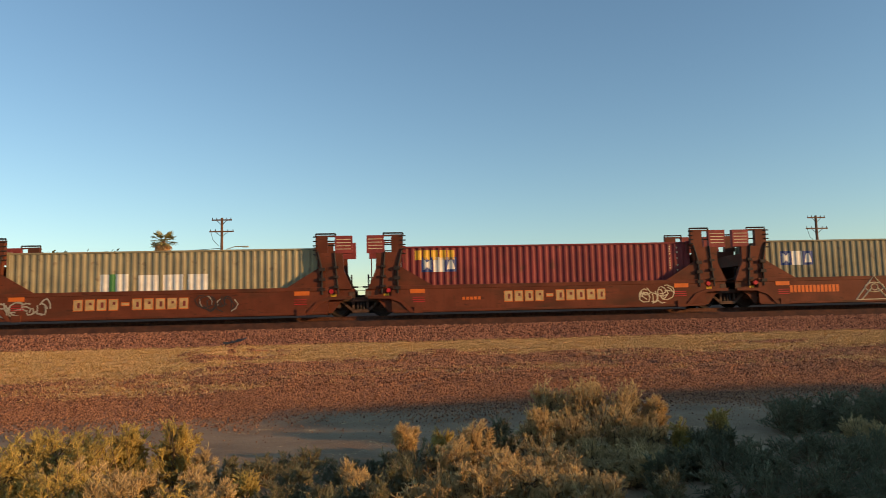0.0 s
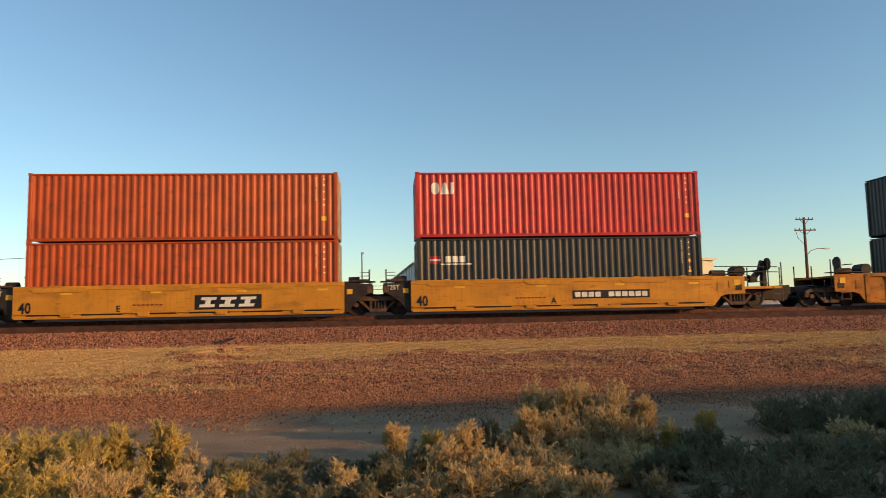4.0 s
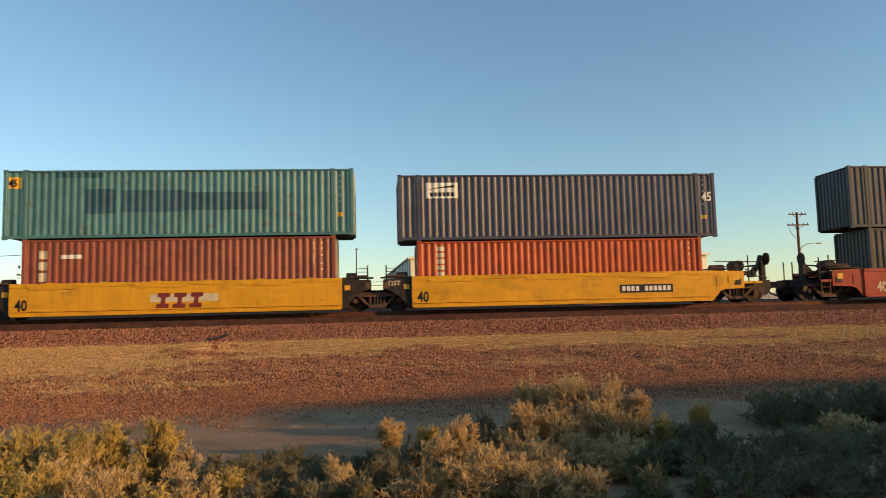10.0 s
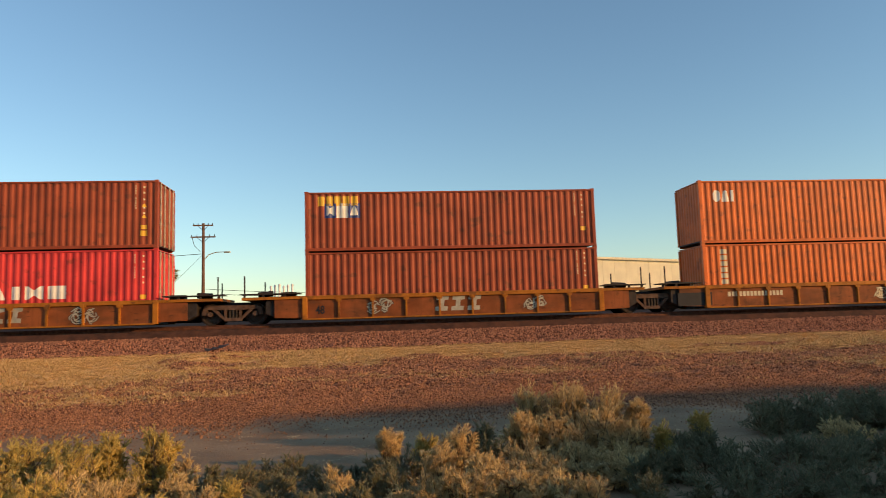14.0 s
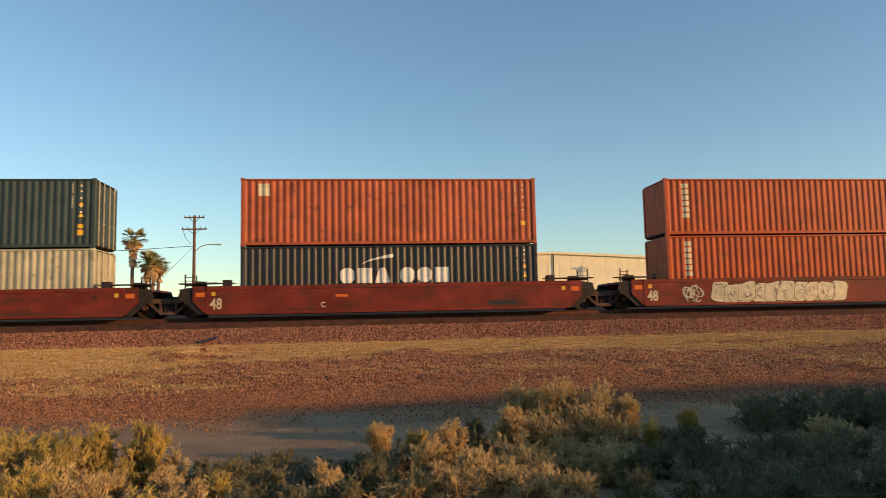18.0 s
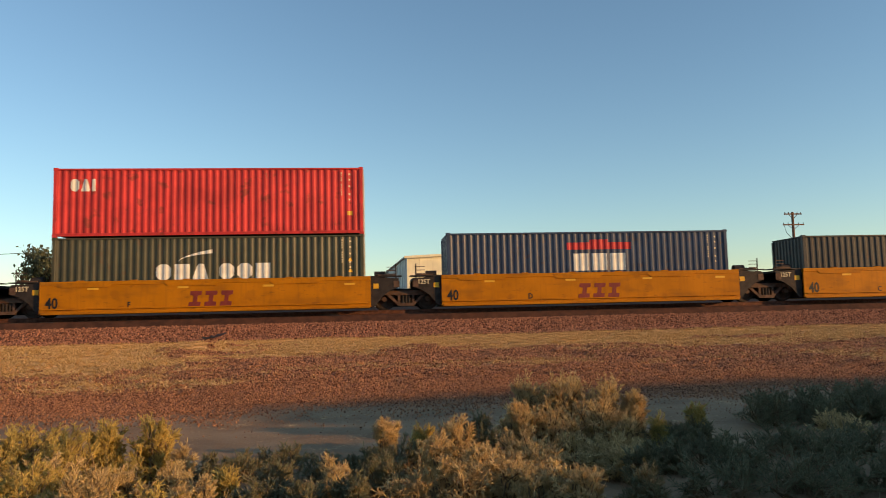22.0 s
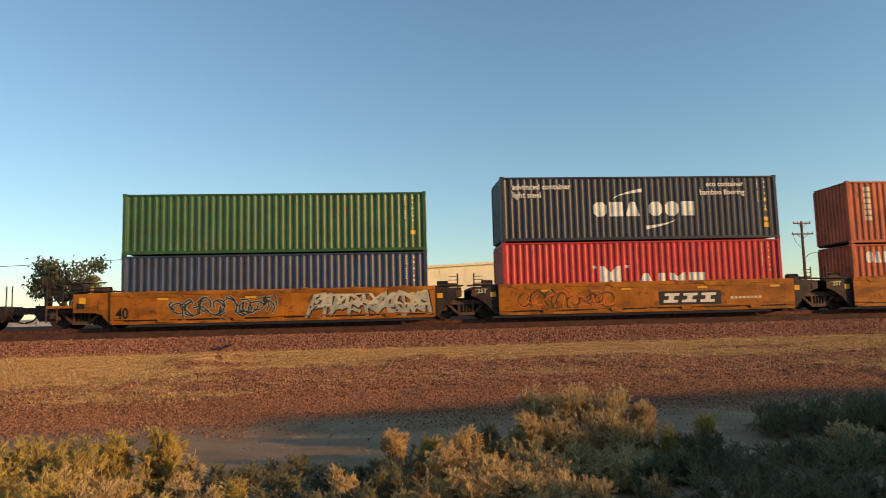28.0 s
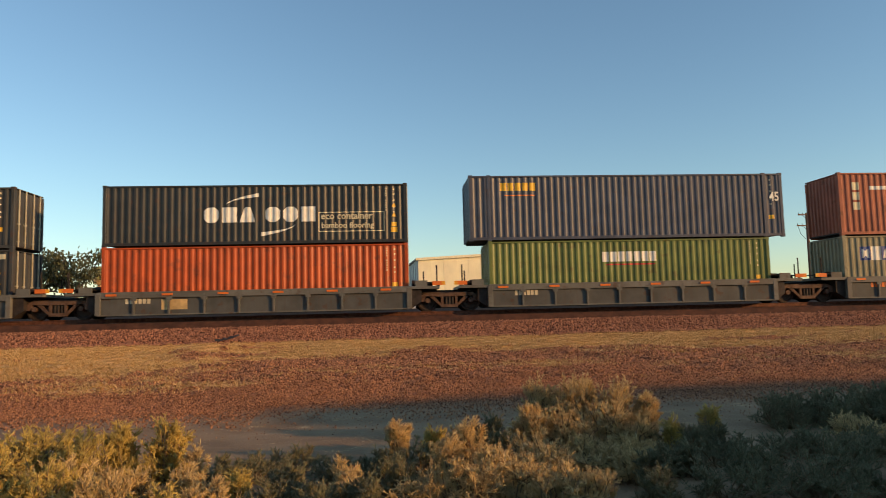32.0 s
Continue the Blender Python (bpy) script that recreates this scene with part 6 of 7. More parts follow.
def palm(x, d, top, r, seed, skirt):
    rnd = random.Random(seed)
    bark = MESH.setdefault("palm_bark", mat("palm_bark", (0.20, 0.13, 0.08), 0.9, vary=0.3, scale=4))
    frond = MESH.setdefault("palm_frond", mat("palm_frond", (0.30, 0.27, 0.09), 0.6, vary=0.35, scale=3))
    dead = MESH.setdefault("palm_dead", mat("dead_palm_frond", (0.62, 0.40, 0.18), 0.8, vary=0.35, scale=3))
    t = new("palm_tree")
    tagged(t, "tall fan palm with a brown skirt of dead fronds", "palm tree", group="fan palms")
    zc = top - r
    s = Solid()
    for i in range(8):
        s.rod((0.1 * math.sin(i), 0, -1 + (zc + 1) * i / 8), (0.1 * math.sin(i + 1), 0, -1 + (zc + 1) * (i + 1) / 8), 0.26 - 0.008 * i, 9, 0.252 - 0.008 * i)
    part("trunk", s, bark, t)

    def fan(s, el, az, length, droop):
        base = Vector((0, 0, zc))
        d = Vector((math.cos(el) * math.cos(az), math.cos(el) * math.sin(az), math.sin(el)))
        tip = base + d * length * 0.5
        side = d.cross(Vector((0, 0, 1)))
        side = side.normalized() if side.length > 0.01 else Vector((1, 0, 0))
        up = side.cross(d)
        s.rod(base, tip, 0.025, 4)
        for k in range(-5, 6):
            a = k * 0.21
            e = tip + (d * math.cos(a) + side * math.sin(a)) * length * 0.55 - Vector((0, 0, droop * length * (0.2 + 0.05 * abs(k))))
            mid = tip + (d * math.cos(a) + side * math.sin(a)) * length * 0.3
            w = side * math.cos(a) * 0.05 + d * -math.sin(a) * 0.05
            s.add([tip, mid + w, e, mid - w], [(0, 1, 2, 3)])
    s = Solid()
    for i in range(44):
        fan(s, math.asin(rnd.uniform(-0.5, 0.95)), rnd.uniform(0, 6.28), r * rnd.uniform(0.85, 1.3), rnd.uniform(0.1, 0.45))
    part("crown", s, frond, t)
    s = Solid()
    for i in range(int(50 * skirt)):
        close = i % 2
        zc2 = rnd.uniform(0, 0.5 if close else 1.5 * skirt)
        zc -= zc2
        fan(s, rnd.uniform(-1.2, -0.35) if close else rnd.uniform(-1.45, -0.95), rnd.uniform(0, 6.28), r * (rnd.uniform(0.75, 1.0) if close else rnd.uniform(0.5, 0.8)), 0.2)
        zc += zc2
    part("dead_fronds", s, dead, t, "dry brown hanging fronds")
    t.location = (x, AWAY + d, 0)


def leafy_tree(x, d, top, half, seed):
    rnd = random.Random(seed)
    bark = mat("tree_bark", (0.10, 0.07, 0.05), 0.9, vary=0.3, scale=5)
    leaf = mat("dark_tree_leaves", (0.085, 0.092, 0.04), 0.6, vary=0.45, scale=2)
    t = new("tree")
    tagged(t, "broad dark green tree with an open crown", "tree")
    s, lv = Solid(), Solid()
    s.rod((0, 0, -1), (0.1, 0, 1.6), 0.3, 8, 0.22)
    for i in range(9):
        a = rnd.uniform(0, 6.28)
        tip = Vector((math.cos(a) * half * rnd.uniform(0.3, 0.9), math.sin(a) * half * 0.6, rnd.uniform(0.55, 0.95) * top))
        mid = Vector((tip.x * 0.45, tip.y * 0.45, 1.5 + (tip.z - 1.5) * 0.6))
        s.rod((0.1, 0, 1.5), mid, 0.13, 6, 0.08)
        s.rod(mid, tip, 0.08, 5, 0.02)
        for j in range(6):
            o = mid.lerp(tip, rnd.uniform(0.3, 1.1)) + Vector((rnd.gauss(0, 0.6), rnd.gauss(0, 0.5), rnd.gauss(0, 0.35)))
            s.rod(mid.lerp(tip, 0.5), o, 0.025, 4, 0.008)
            for k in range(70):
                p = o + Vector((rnd.gauss(0, 0.42), rnd.gauss(0, 0.42), rnd.gauss(0, 0.3)))
                q = Euler((rnd.uniform(0, 6.28), rnd.uniform(0, 6.28), rnd.uniform(0, 6.28))).to_matrix()
                w = rnd.uniform(0.12, 0.24)
                lv.add([p + q @ Vector((-w, 0, 0)), p + q @ Vector((0, -w * 0.5, 0)), p + q @ Vector((w, 0, 0)), p + q @ Vector((0, w * 0.5, 0))], [(0, 1, 2, 3)])
    part("trunk", s, bark, t)
    part("crown", lv, leaf, t)
    t.location = (x, AWAY + d, 0)


def fence_panel():
    """Grey boards laid level between posts."""
    s = Solid().box(-0.07, 0.07, -0.10, 0.10, -1.2, 1.05).box(0.07, 3.93, 0.0, 0.03, -1.2, 0.96)
    for i in range(7):
        s.box(0.07, 3.93, -0.05, 0.0, -1.15 + 0.30 * i, -0.90 + 0.30 * i)
    for x in (1.3, 2.6):
        s.box(x, x + 0.09, -0.08, -0.05, -1.15, 0.95)
    return s


def far_side():
    warehouse()
    utility_pole(-0.2378 * 80, 80, 11.62, 8.35)
    utility_pole(0.6319 * 80, 80, 10.93, 7.15)
    wire_between((-19.0, AWAY + 80, 8.2), (-80, AWAY + 80, 6.6), 0.5)
    wire_between((-19.0, AWAY + 80, 8.2), (-24, AWAY + 84, 4.5), 0.0, 0.02)
    wire_between((-19.0, AWAY + 80, 4.3), (2, AWAY + 80, 3.6), 0.3, 0.025)
    wire_between((-19.0, AWAY + 80, 3.8), (2, AWAY + 80, 3.2), 0.3, 0.025)
    white = mat("white_painted_pipe", (0.75, 0.74, 0.70), 0.5, vary=0.1)
    for i in range(6):
        v = new("vent_pipe")
        tagged(v, "white upright vent pipe with a small cap", "pipe", group="white vent pipes")
        part("pipe", shared("vent_pipe", lambda: Solid().rod((0, 0, -1), (0, 0, 4.5), 0.12, 8)), white, v)
        part("cap", shared("vent_cap", lambda: Solid().rod((0, 0, 4.5), (0, 0, 4.72), 0.18, 8, 0.1)), white, v)
        v.location = (-12.4 + 0.5 * i, AWAY + 85, 0.1 * (i % 3))
    palm(-0.3185 * 95, 95, 12.4, 1.6, 3, 2.0)
    palm(-0.303 * 95, 96, 9.3, 1.45, 5, 1.3)
    palm(-0.288 * 95, 94, 8.9, 1.35, 8, 1.1)
    palm(-0.296 * 95, 99, 8.8, 1.3, 9, 1.1)
    palm(-0.395 * 95, 96, 7.4, 1.3, 12, 0.9)
    leafy_tree(-0.4265 * 70, 70, 7.0, 3.7, 11)
    p = new("flood_light_pole")
    tagged(p, "slim dark pole with a small lamp on top", "lamp post")
    part("pole", Solid().rod((0, 0, -1), (0, 0, 7.2), 0.09, 8, 0.06), RUST, p)
    part("lamp_head", Solid().box(-0.12, 0.22, -0.12, 0.12, 7.2, 7.4), SILVER_TAG, p)
    p.location = (-2.35, AWAY + 80, 0)
    # board fence that shows below the couplings
    block = mat("weathered_grey_boards", (0.46, 0.47, 0.48), 0.85, vary=0.3, scale=1.5, streak=0.3)
    wl = new("board_fence")
    tagged(wl, "weathered pale grey board fence with posts", "wall", kind="structure")
    for i in range(40):
        part("wall_panel", shared("bwall", fence_panel), block, wl, at=(-70 + 4 * i, 26, 0))


far_side()


# ---- shrubs, grass and stones on the near side ----
def shrub_mesh(seed, r, h):
    """Forked stems that fan out in uneven clumps, with stubby knobbed twigs like coral."""
    rnd = random.Random(seed)
    st, lv = Solid(), Solid()

    def twig(o, d, ln):
        """A short twig set with small leaf scales."""
        e = o + d * ln
        side = d.cross(Vector((rnd.gauss(0, 1), rnd.gauss(0, 1), rnd.gauss(0, 1)))).normalized()
        lv.rod(o, e, 0.0032, 3, 0.0024)
        n = int(ln / 0.0075)
        for k in range(n):
            p = o.lerp(e, (k + rnd.random()) / n)
            q = (side * math.cos(2.4 * k) + d.cross(side) * math.sin(2.4 * k) + d * rnd.uniform(0.3, 1.2)).normalized()
            w = q.cross(d).normalized() * rnd.uniform(0.0028, 0.0046)
            lv.add([p - w, p + w, p + q * rnd.uniform(0.007, 0.012)], [(0, 1, 2)])

    lobe = min(0.20, max(0.07, 0.46 * r))
    count = max(2, round(1.3 * (r / lobe) ** 1.6))
    tufts = []
    for i in range(count):
        lr = lobe * rnd.uniform(0.75, 1.15)
        a, q = i * 2.4 + rnd.uniform(-0.5, 0.5), (r - 0.75 * lr) * ((i + 0.2) / count) ** 0.55
        z = 1.06 * h * (1 - 0.4 * (q / r) ** 2) * rnd.uniform(0.84, 1.03) - lr
        while True:
            tufts.append((math.cos(a) * q, math.sin(a) * q, max(0.06, z), lr))
            if z < 0.12:
                break
            z, a, q, lr = z - lr * 1.25, a + rnd.uniform(-0.25, 0.25), q * 0.96, lr * rnd.uniform(0.9, 1.15)
    for lx, ly, lz, lr in tufts:
        heart = Vector((lx, ly, lz))
        for j in range(max(5, round(9 * lr / 0.2))):
            # a stem from the foot into a rounded tuft
            dz, az = rnd.uniform(-0.25, 1.0), rnd.uniform(0, 6.28)
            side = math.sqrt(1 - dz * dz)
            out = Vector((math.cos(az) * side, math.sin(az) * side, dz))
            tip = heart + out * lr * rnd.uniform(0.8, 1.12)
            tip.z = max(tip.z, 0.05)
            base = Vector((lx * 0.5 + rnd.gauss(0, 0.03), ly * 0.5 + rnd.gauss(0, 0.03), 0))
            mid = base.lerp(heart, 0.75) + Vector((rnd.gauss(0, 0.03), rnd.gauss(0, 0.03), 0))
            st.rod(base, mid, 0.008, 3, 0.006)
            st.rod(mid, tip, 0.006, 3, 0.003)
            run = (tip - mid).normalized()
            for g in range(10):
                f = 0.30 + 0.70 * (g + rnd.random()) / 10
                o = mid.lerp(tip, f)
                way = (out * 0.5 + run * 0.3 + Vector((rnd.gauss(0, 0.6), rnd.gauss(0, 0.6), rnd.gauss(0.15, 0.5)))).normalized()
                e = o + way * rnd.uniform(0.03, 0.07)
                lv.rod(o, e, 0.0036, 3, 0.003)
                for k in range(4):
                    s = o.lerp(e, 0.4 + 0.6 * (k + rnd.random()) / 4)
                    d = (way * 0.8 + Vector((rnd.gauss(0, 0.6), rnd.gauss(0, 0.6), rnd.uniform(-0.2, 0.6)))).normalized()
                    twig(s, d, rnd.uniform(0.018, 0.042))
    return st.mesh("branchwork"), lv.mesh("foliage")


def leaf_material(name, dry, fresh, mix):
    m = mat(name, dry, 0.75, vary=0.3, scale=6, bump=0)
    nt = m.node_tree
    b = nt.nodes["Principled BSDF"]
    src = b.inputs["Base Color"].links[0].from_socket
    geo = nt.nodes.new("ShaderNodeNewGeometry")
    r = nt.nodes.new("ShaderNodeMapRange")
    r.inputs["From Min"].default_value, r.inputs["From Max"].default_value = 1 - mix - 0.15, 1 - mix + 0.15
    nt.links.new(geo.outputs["Random Per Island"], r.inputs["Value"])
    x = nt.nodes.new("ShaderNodeMix")
    x.data_type = "RGBA"
    nt.links.new(r.outputs[0], x.inputs[0])
    nt.links.new(src, x.inputs[6])
    x.inputs[7].default_value = (*fresh, 1)
    nt.links.new(x.outputs[2], b.inputs["Base Color"])
    tr = nt.nodes.new("ShaderNodeBsdfTranslucent")
    nt.links.new(x.outputs[2], tr.inputs[0])
    ms = nt.nodes.new("ShaderNodeMixShader")
    ms.inputs[0].default_value = 0.3
    out = nt.nodes["Material Output"]
    nt.links.new(b.outputs[0], ms.inputs[1])
    nt.links.new(tr.outputs[0], ms.inputs[2])
    nt.links.new(ms.outputs[0], out.inputs[0])
    return m


TWIG = mat("dry_twigs", (0.26, 0.18, 0.09), 0.85, vary=0.3, scale=8, bump=0)
GOLD = leaf_material("golden_shrub_leaves", (0.76, 0.58, 0.18), (0.50, 0.41, 0.13), 0.32)
TAWNY = leaf_material("tawny_shrub_leaves", (0.88, 0.65, 0.32), (0.56, 0.42, 0.21), 0.28)
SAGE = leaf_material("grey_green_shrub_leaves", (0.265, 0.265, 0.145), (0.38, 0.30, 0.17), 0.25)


def shrubs():
    # bearing, distance, radius, height, leaf
    left = [
        (-0.444, 7, 0.58, 0.65, "g"), (-0.491, 6.6, 0.35, 0.67, "g"), (-0.411, 6.5, 0.28, 0.58, "g"), (-0.358, 6.9, 0.17, 0.6, "g"), (-0.296, 6.9, 0.22, 0.66, "g"),
        (-0.325, 6.7, 0.39, 0.37, "g"), (-0.259, 6.6, 0.09, 0.39, "t"), (-0.225, 6.4, 0.15, 0.38, "s"), (-0.462, 5.6, 0.39, 0.58, "g"), (-0.389, 5.4, 0.3, 0.51, "t"),
        (-0.315, 5, 0.27, 0.47, "g"), (-0.244, 5.2, 0.25, 0.46, "t"), (-0.206, 5.6, 0.11, 0.41, "g"),
    ]
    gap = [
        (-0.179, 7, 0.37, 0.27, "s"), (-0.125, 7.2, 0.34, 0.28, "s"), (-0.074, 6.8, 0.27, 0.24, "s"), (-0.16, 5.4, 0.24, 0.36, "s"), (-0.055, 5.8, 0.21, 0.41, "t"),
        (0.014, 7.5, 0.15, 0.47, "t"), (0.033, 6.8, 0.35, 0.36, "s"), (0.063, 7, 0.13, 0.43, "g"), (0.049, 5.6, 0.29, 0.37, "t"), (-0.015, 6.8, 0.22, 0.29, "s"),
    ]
    centre = [
        (0.111, 6.7, 0.2, 0.57, "t"), (0.199, 7.2, 0.2, 0.65, "t"), (0.142, 7.5, 0.2, 0.5, "s"), (0.266, 8, 0.36, 0.85, "t"), (0.326, 7.9, 0.37, 0.8, "t"),
        (0.217, 8.3, 0.26, 0.81, "t"), (0.308, 7.5, 0.43, 0.66, "t"), (0.247, 7.3, 0.27, 0.58, "t"), (0.374, 7.7, 0.16, 0.62, "t"), (0.351, 7.2, 0.27, 0.5, "t"),
        (0.279, 8.2, 0.2, 0.84, "t"), (0.325, 6.5, 0.41, 0.37, "t"), (0.224, 6.2, 0.38, 0.41, "t"), (0.113, 5.5, 0.33, 0.42, "t"), (0.18, 5.6, 0.27, 0.43, "t"),
        (0.239, 5.4, 0.26, 0.39, "t"), (0.297, 5.2, 0.24, 0.39, "t"), (0.353, 6.2, 0.17, 0.31, "t"),
    ]
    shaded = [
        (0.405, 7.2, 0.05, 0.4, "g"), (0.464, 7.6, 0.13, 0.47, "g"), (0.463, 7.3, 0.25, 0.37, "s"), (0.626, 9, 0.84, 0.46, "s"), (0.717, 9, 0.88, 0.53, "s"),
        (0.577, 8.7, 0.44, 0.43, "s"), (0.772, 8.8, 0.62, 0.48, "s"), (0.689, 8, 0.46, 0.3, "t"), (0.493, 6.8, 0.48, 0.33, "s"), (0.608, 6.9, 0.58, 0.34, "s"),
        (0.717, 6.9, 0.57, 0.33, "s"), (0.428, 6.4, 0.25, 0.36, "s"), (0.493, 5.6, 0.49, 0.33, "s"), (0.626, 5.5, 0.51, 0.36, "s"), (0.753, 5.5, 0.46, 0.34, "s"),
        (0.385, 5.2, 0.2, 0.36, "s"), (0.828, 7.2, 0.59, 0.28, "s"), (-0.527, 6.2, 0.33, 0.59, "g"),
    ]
    filling = [
        (0.162, 6.9, 0.3, 0.45, "s"), (0.081, 6.3, 0.22, 0.47, "t"), (0.017, 6.2, 0.27, 0.38, "s"), (0.15, 6, 0.26, 0.45, "t"), (0.199, 6.6, 0.32, 0.45, "t"),
        (0.279, 7, 0.4, 0.42, "t"), (0.355, 6.6, 0.3, 0.39, "t"), (0.385, 6, 0.2, 0.36, "s"), (-0.031, 5.4, 0.17, 0.38, "s"), (-0.094, 5.4, 0.21, 0.36, "s"),
        (-0.14, 6.2, 0.25, 0.31, "s"), (-0.278, 6, 0.25, 0.4, "t"), (-0.352, 6, 0.3, 0.47, "t"), (-0.426, 6.1, 0.37, 0.49, "t"), (0.432, 7.2, 0.34, 0.35, "s"),
        (0.537, 6.2, 0.39, 0.36, "s"), (0.671, 6.2, 0.47, 0.34, "s"),
    ]
    rows = left + gap + centre + shaded + filling
    for i, (az, d, r, h, col) in enumerate(rows):
        st, lv = shrub_mesh(3 + 17 * i, r, h)
        x, y = az * d, AWAY + d
        b = new("shrub")
        tagged(b, {"g": "dry golden desert shrub", "t": "tawny dry desert shrub with fine twigs", "s": "grey-green low desert shrub"}[col], "shrub", group="desert shrubs")
        part("branchwork", st, TWIG, b)
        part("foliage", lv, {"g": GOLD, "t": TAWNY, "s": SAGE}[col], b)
        b.location = (x, y, ground_z(x, y) - 0.02)


shrubs()


def scatter_stones(name, label, m, count, x0, x1, y0, y1, size, seed, keep=None, spread=0.35):
    """Angular stones strewn over a stretch that widens away from the road."""
    rng = np.random.default_rng(seed)
    base = np.array([(1, 0, 0), (-1, 0, 0), (0, 1, 0), (0, -1, 0), (0, 0, 1), (0, 0, -1)], float)
    tris = np.array([(0, 2, 4), (2, 1, 4), (1, 3, 4), (3, 0, 4), (2, 0, 5), (1, 2, 5), (3, 1, 5), (0, 3, 5)])
    xs, ys = rng.uniform(x0, x1, count), rng.uniform(y0, y1, count)
    wide = (ys - y0) / (y1 - y0) * 0.5 + 0.5 if y1 - y0 > 5 else 1.0
    xs = xs * wide
    if keep:
        ok = np.array([keep(x, y) for x, y in zip(xs, ys)])
        xs, ys = xs[ok], ys[ok]
    n = len(xs)
    zs = np.array([ground_z(x, y) for x, y in zip(xs, ys)])
    sc = size * np.clip((ys + 21.5) / 9, 0.5, 1.0)[:, None, None] * rng.uniform(1 - spread, 1 + spread, (n, 1, 1)) * rng.uniform(0.7, 1.25, (n, 1, 3))
    v = base[None] * sc * rng.uniform(0.75, 1.25, (n, 6, 1))
    a = rng.uniform(0, 6.28, n)
    t = rng.uniform(-0.9, 0.9, n)
    ca, sa, ct, stt = np.cos(a)[:, None], np.sin(a)[:, None], np.cos(t)[:, None], np.sin(t)[:, None]
    x, y, z = v[..., 0], v[..., 1], v[..., 2]
    y, z = y * ct - z * stt, y * stt + z * ct
    x, y = x * ca - y * sa, x * sa + y * ca
    v = np.stack([x + xs[:, None], y + ys[:, None], z + zs[:, None] + size * rng.uniform(-0.2, 0.8, (n, 1))], -1).reshape(-1, 3)
    f = (tris[None] + (np.arange(n) * 6)[:, None, None]).reshape(-1, 3)
    me = bpy.data.meshes.new(name)
    me.vertices.add(len(v))
    me.vertices.foreach_set("co", v.ravel())
    me.loops.add(f.size)
    me.loops.foreach_set("vertex_index", f.ravel())
    me.polygons.add(len(f))
    me.polygons.foreach_set("loop_start", np.arange(len(f)) * 3)
    me.update(calc_edges=True)
    me.materials.append(None)
    ob = part(name, me, m)
    tagged(ob, label, "stones", kind="stuff")


def island_material(name, lo, hi, rough=0.9):
    m = bpy.data.materials.new(name)
    m.use_nodes = True
    nt = m.node_tree
    b = nt.nodes["Principled BSDF"]
    b.inputs["Roughness"].default_value = rough
    geo = nt.nodes.new("ShaderNodeNewGeometry")
    tc = nt.nodes.new("ShaderNodeTexCoord")
    nz = nt.nodes.new("ShaderNodeTexNoise")
    nz.inputs["Scale"].default_value = 40
    nt.links.new(tc.outputs["Object"], nz.inputs["Vector"])
    x = nt.nodes.new("ShaderNodeMix")
    x.data_type = "RGBA"
    nt.links.new(geo.outputs["Random Per Island"], x.inputs[0])
    x.inputs[6].default_value, x.inputs[7].default_value = (*lo, 1), (*hi, 1)
    y = nt.nodes.new("ShaderNodeMix")
    y.data_type, y.blend_type = "RGBA", "MULTIPLY"
    y.inputs[0].default_value = 0.5
    nt.links.new(x.outputs[2], y.inputs[6])
    nt.links.new(nz.outputs[0], y.inputs[7])
    nt.links.new(y.outputs[2], b.inputs["Base Color"])
    return m


def near_ground():
    random.seed(7)
    red = island_material("reddish_ballast_stone", (0.12, 0.038, 0.018), (0.74, 0.33, 0.17))
    brown = island_material("brown_gravel", (0.17, 0.060, 0.026), (0.76, 0.36, 0.17))
    straw = island_material("dry_straw", (0.66, 0.40, 0.14), (1.0, 0.68, 0.29))
    scatter_stones("ballast_stones", "reddish-brown crushed ballast stones beside the track", red, 62000, -20, 30, -4.7, -1.64, 0.046, 1)

    def gravelly(x, y):
        edge = max(0.0, (-17.7 - (0.7 if x < -2 else 0.0) - y + 0.9 * noise.noise((x * 0.5, y * 0.5, 9))) / 1.9)
        return straw_cover(x, y) < 0.25 + 0.55 * random.random() ** 2.5 and random.random() > edge ** 0.6

    scatter_stones("bank_gravel", "loose reddish gravel on the bank", brown, 310000, -17, 25, -20.2, -4.2, 0.028, 2, gravelly)
    scatter_stones("bank_stones", "scattered larger reddish stones on the bank", red, 9000, -17, 25, -18.4, -4.6, 0.033, 6, lambda x, y: straw_cover(x, y) < 0.2 + 0.6 * random.random() ** 4 and y > -14.5 - 3 * random.random() ** 3)
    scatter_stones("road_pebbles", "small brown pebbles strewn on the dirt road's edge", brown, 34000, -10, 16, -21.2, -17.0, 0.020, 9, lambda x, y: random.random() > ((-17.0 - y) / 4.2) ** 0.45)
    # dry grass: short stalks, most of them lying flat
    rng = random.Random(5)
    s = Solid()
    for _ in range(250000):
        y = rng.uniform(-16.8, -4.2)
        x = rng.uniform(-17, 25) * (0.5 + 0.5 * (y + 17.6) / 13.4)
        if straw_cover(x, y) < 0.12 + 0.6 * rng.random():
            continue
        z = ground_z(x, y)
        for k in range(2):
            a, ln = rng.uniform(0, 6.28), rng.uniform(0.03, 0.09)
            dx, dy = math.cos(a) * ln, math.sin(a) * ln
            px, py = -math.sin(a) * 0.010, math.cos(a) * 0.010
            s.add([(x - px, y - py, z + 0.004), (x + px, y + py, z + 0.004), (x + dx, y + dy, z + ln * rng.uniform(0.45, 1.1))], [(0, 1, 2)])
    tagged(part("dry_grass", s, straw), "short dry straw-coloured grass on the bank", "grass", kind="stuff")


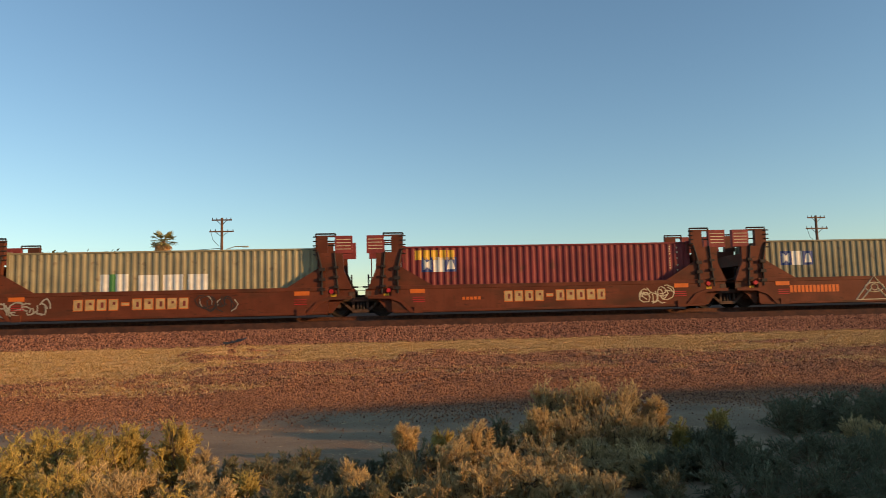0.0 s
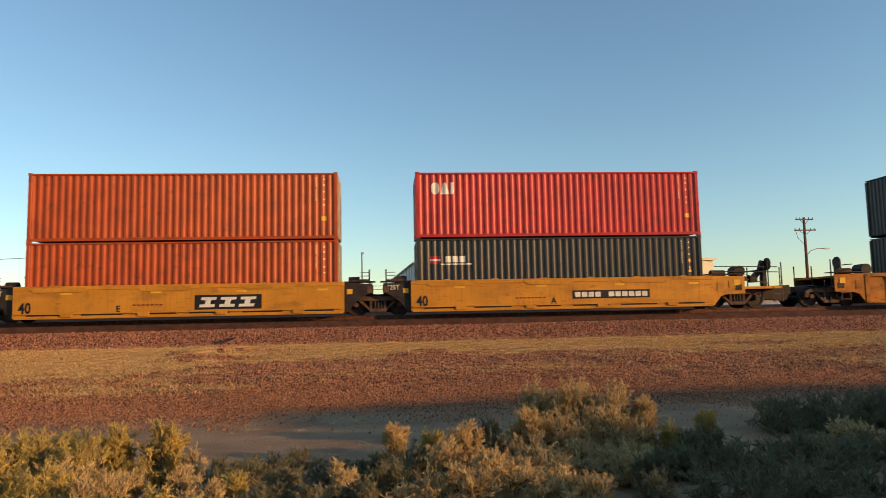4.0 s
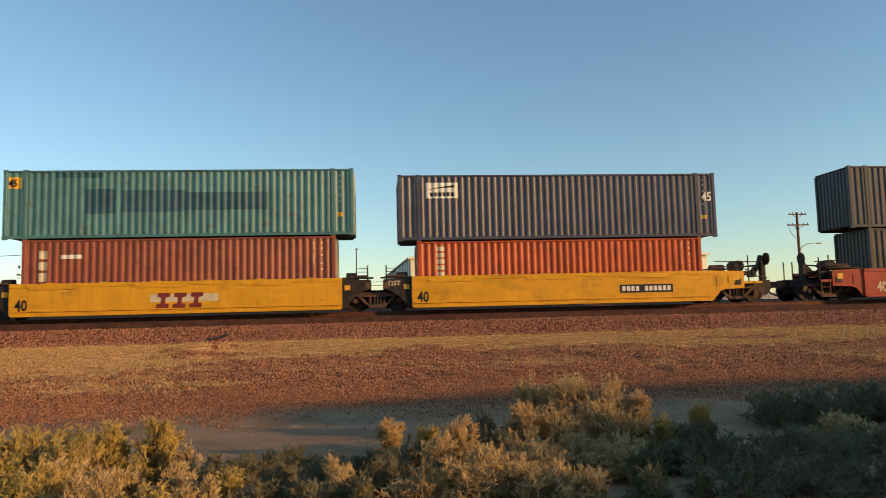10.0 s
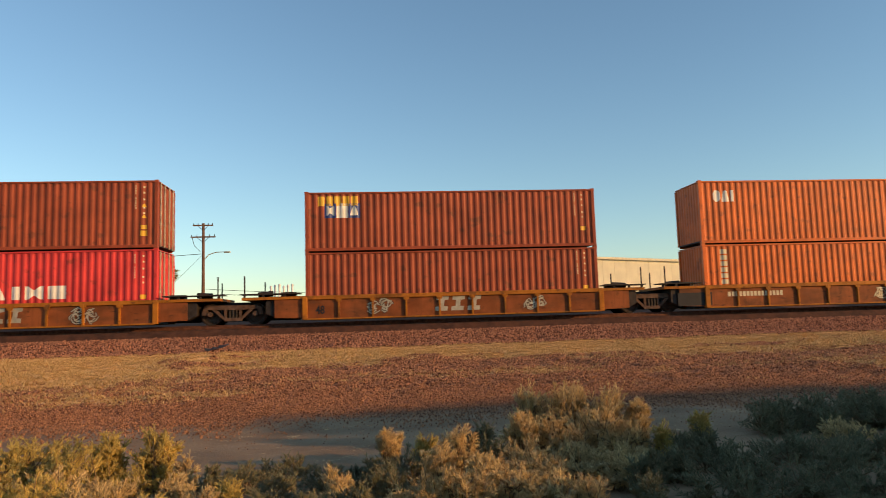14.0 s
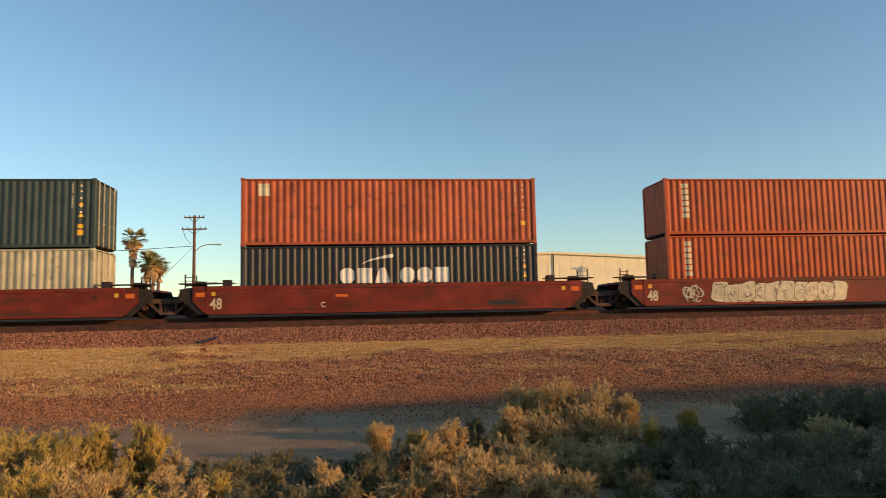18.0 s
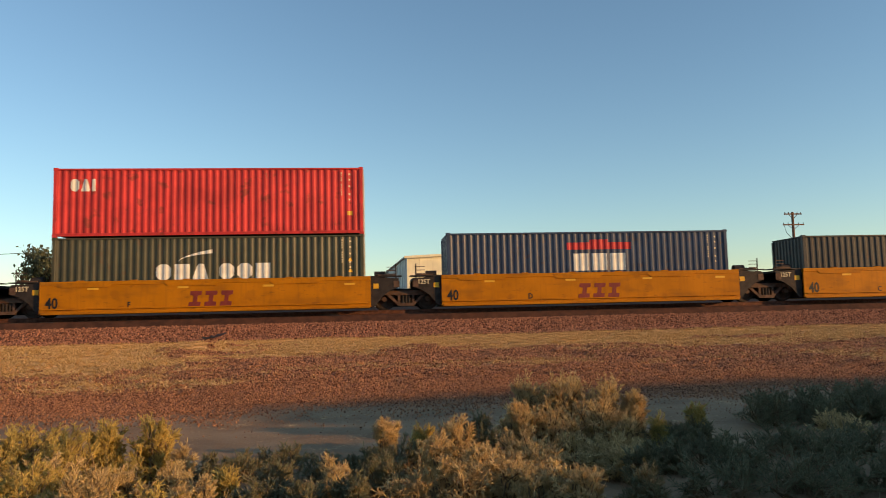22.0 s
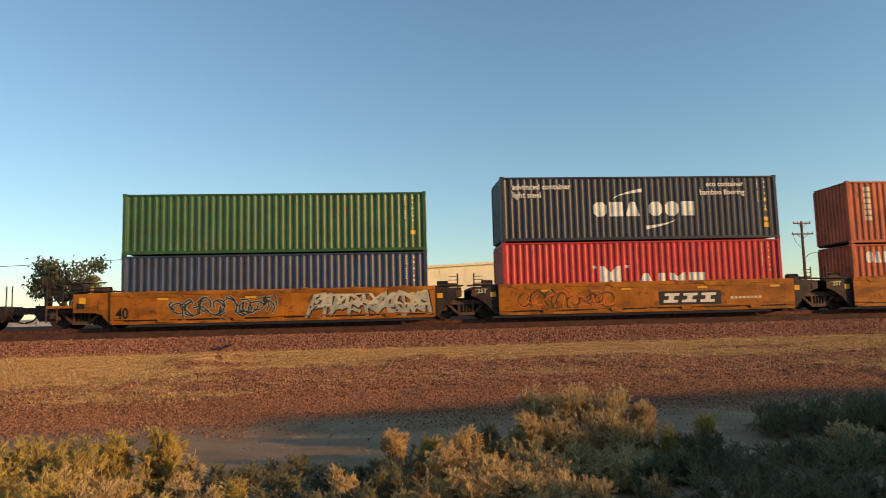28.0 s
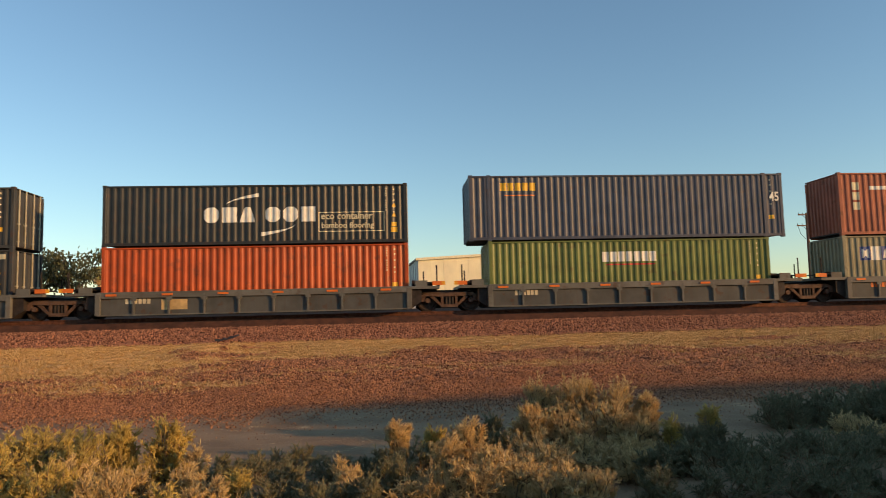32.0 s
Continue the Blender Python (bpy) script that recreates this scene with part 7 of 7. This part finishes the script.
def scrap_sheet(x, y, turn):
    """A crumpled strip of dark sheeting lying on the stones."""
    rnd = random.Random(12)
    s = Solid()
    n = 9
    for j in range(3):
        s.v += [(-0.4 + 0.8 * i / (n - 1), 0.13 * (j - 1) + rnd.uniform(-0.02, 0.02), 0.05 + 0.07 * (j == 1) + 0.16 * (i / (n - 1)) ** 2 + rnd.uniform(-0.03, 0.03)) for i in range(n)]
    s.v += [(px, py, pz - 0.012) for px, py, pz in s.v]
    for j in range(2):
        for i in range(n - 1):
            q = (j * n + i, j * n + i + 1, (j + 1) * n + i + 1, (j + 1) * n + i)
            s.f += [q, tuple(3 * n + k for k in reversed(q))]
    d = part("sheet_scrap", s, mat("dark_plastic_sheeting", (0.035, 0.04, 0.042), 0.5, vary=0.3))
    d.matrix_world = Matrix.Translation((x, y, ground_z(x, y) + 0.03)) @ Matrix.Rotation(turn, 4, "Z")
    tagged(d, "crumpled dark plastic sheeting on the gravel", "litter")


near_ground()
scrap_sheet(-5.65, -4.35, 0.3)


# ---- behind the viewer: an unseen bank, added to cast the shade over the road ----
def behind():
    soil = mat("sandy_bank", (0.28, 0.21, 0.14), 0.95, vary=0.25, scale=1.5)
    # crest heights follow from where the shade has to fall on road and shrubs
    crest = [(-60, 4.2), (24, 4.2), (26.1, 4.32), (28.4, 4.49), (29.6, 4.95), (30.8, 5.3), (32.3, 5.42), (33.8, 5.5), (34.3, 5.95), (35.5, 6.7), (37.8, 7.1), (45.5, 7.6), (130, 7.6)]
    rnd = random.Random(4)
    s = Solid()
    xs = [-60 + 0.4 * i for i in range(476)]
    tops = []
    for x in xs:
        for (a, za), (b, zb) in zip(crest, crest[1:]):
            if a <= x <= b:
                tops.append(za + (zb - za) * (x - a) / (b - a) + rnd.uniform(-0.05, 0.05))
                break
    order = [(13.0, 0.0), (6.0, 0.45), (0.0, 1.0), (-6.0, 0.55), (-14.0, 0.0)]
    for y, k in order:
        s.v += [(x, AWAY - 8.0 + y * 0.5, -1.65 + (z + 1.65) * k) for x, z in zip(xs, tops)]
    n = len(xs)
    s.f = [(r * n + i + 1, r * n + i, (r + 1) * n + i, (r + 1) * n + i + 1) for r in range(4) for i in range(n - 1)]
    tagged(part("earth_bank", s.mesh("earth_bank"), soil), "unseen sandy bank added to shade the dirt road", "bank", kind="structure")


behind()

# ---- what moves ----
TRAVEL = [(0, 0.0), (1, 24.11), (2, 48.06), (3, 72.0), (4, 96.0), (4.5, 108.0), (6.5, 156.31), (7, 168.31), (8, 192.47), (9, 216.73), (10, 240.88), (11, 265.17),
          (12, 289.45), (13, 313.64), (14, 337.87), (15, 362.23), (15.5, 374.37), (17.5, 423.0), (18, 435.24), (19, 459.62), (20, 483.97), (21, 508.36), (22, 532.79),
          (23, 557.34), (24, 581.84), (25, 606.23), (26, 630.66), (26.5, 642.91), (28.5, 692.0), (29, 704.3), (30, 728.73), (31, 753.1), (32, 778.1)]


def motions():
    for thing, u, z in MOVERS:
        walk(thing, [(t, pose(u - s, 0, z)) for t, s in TRAVEL])


motions()
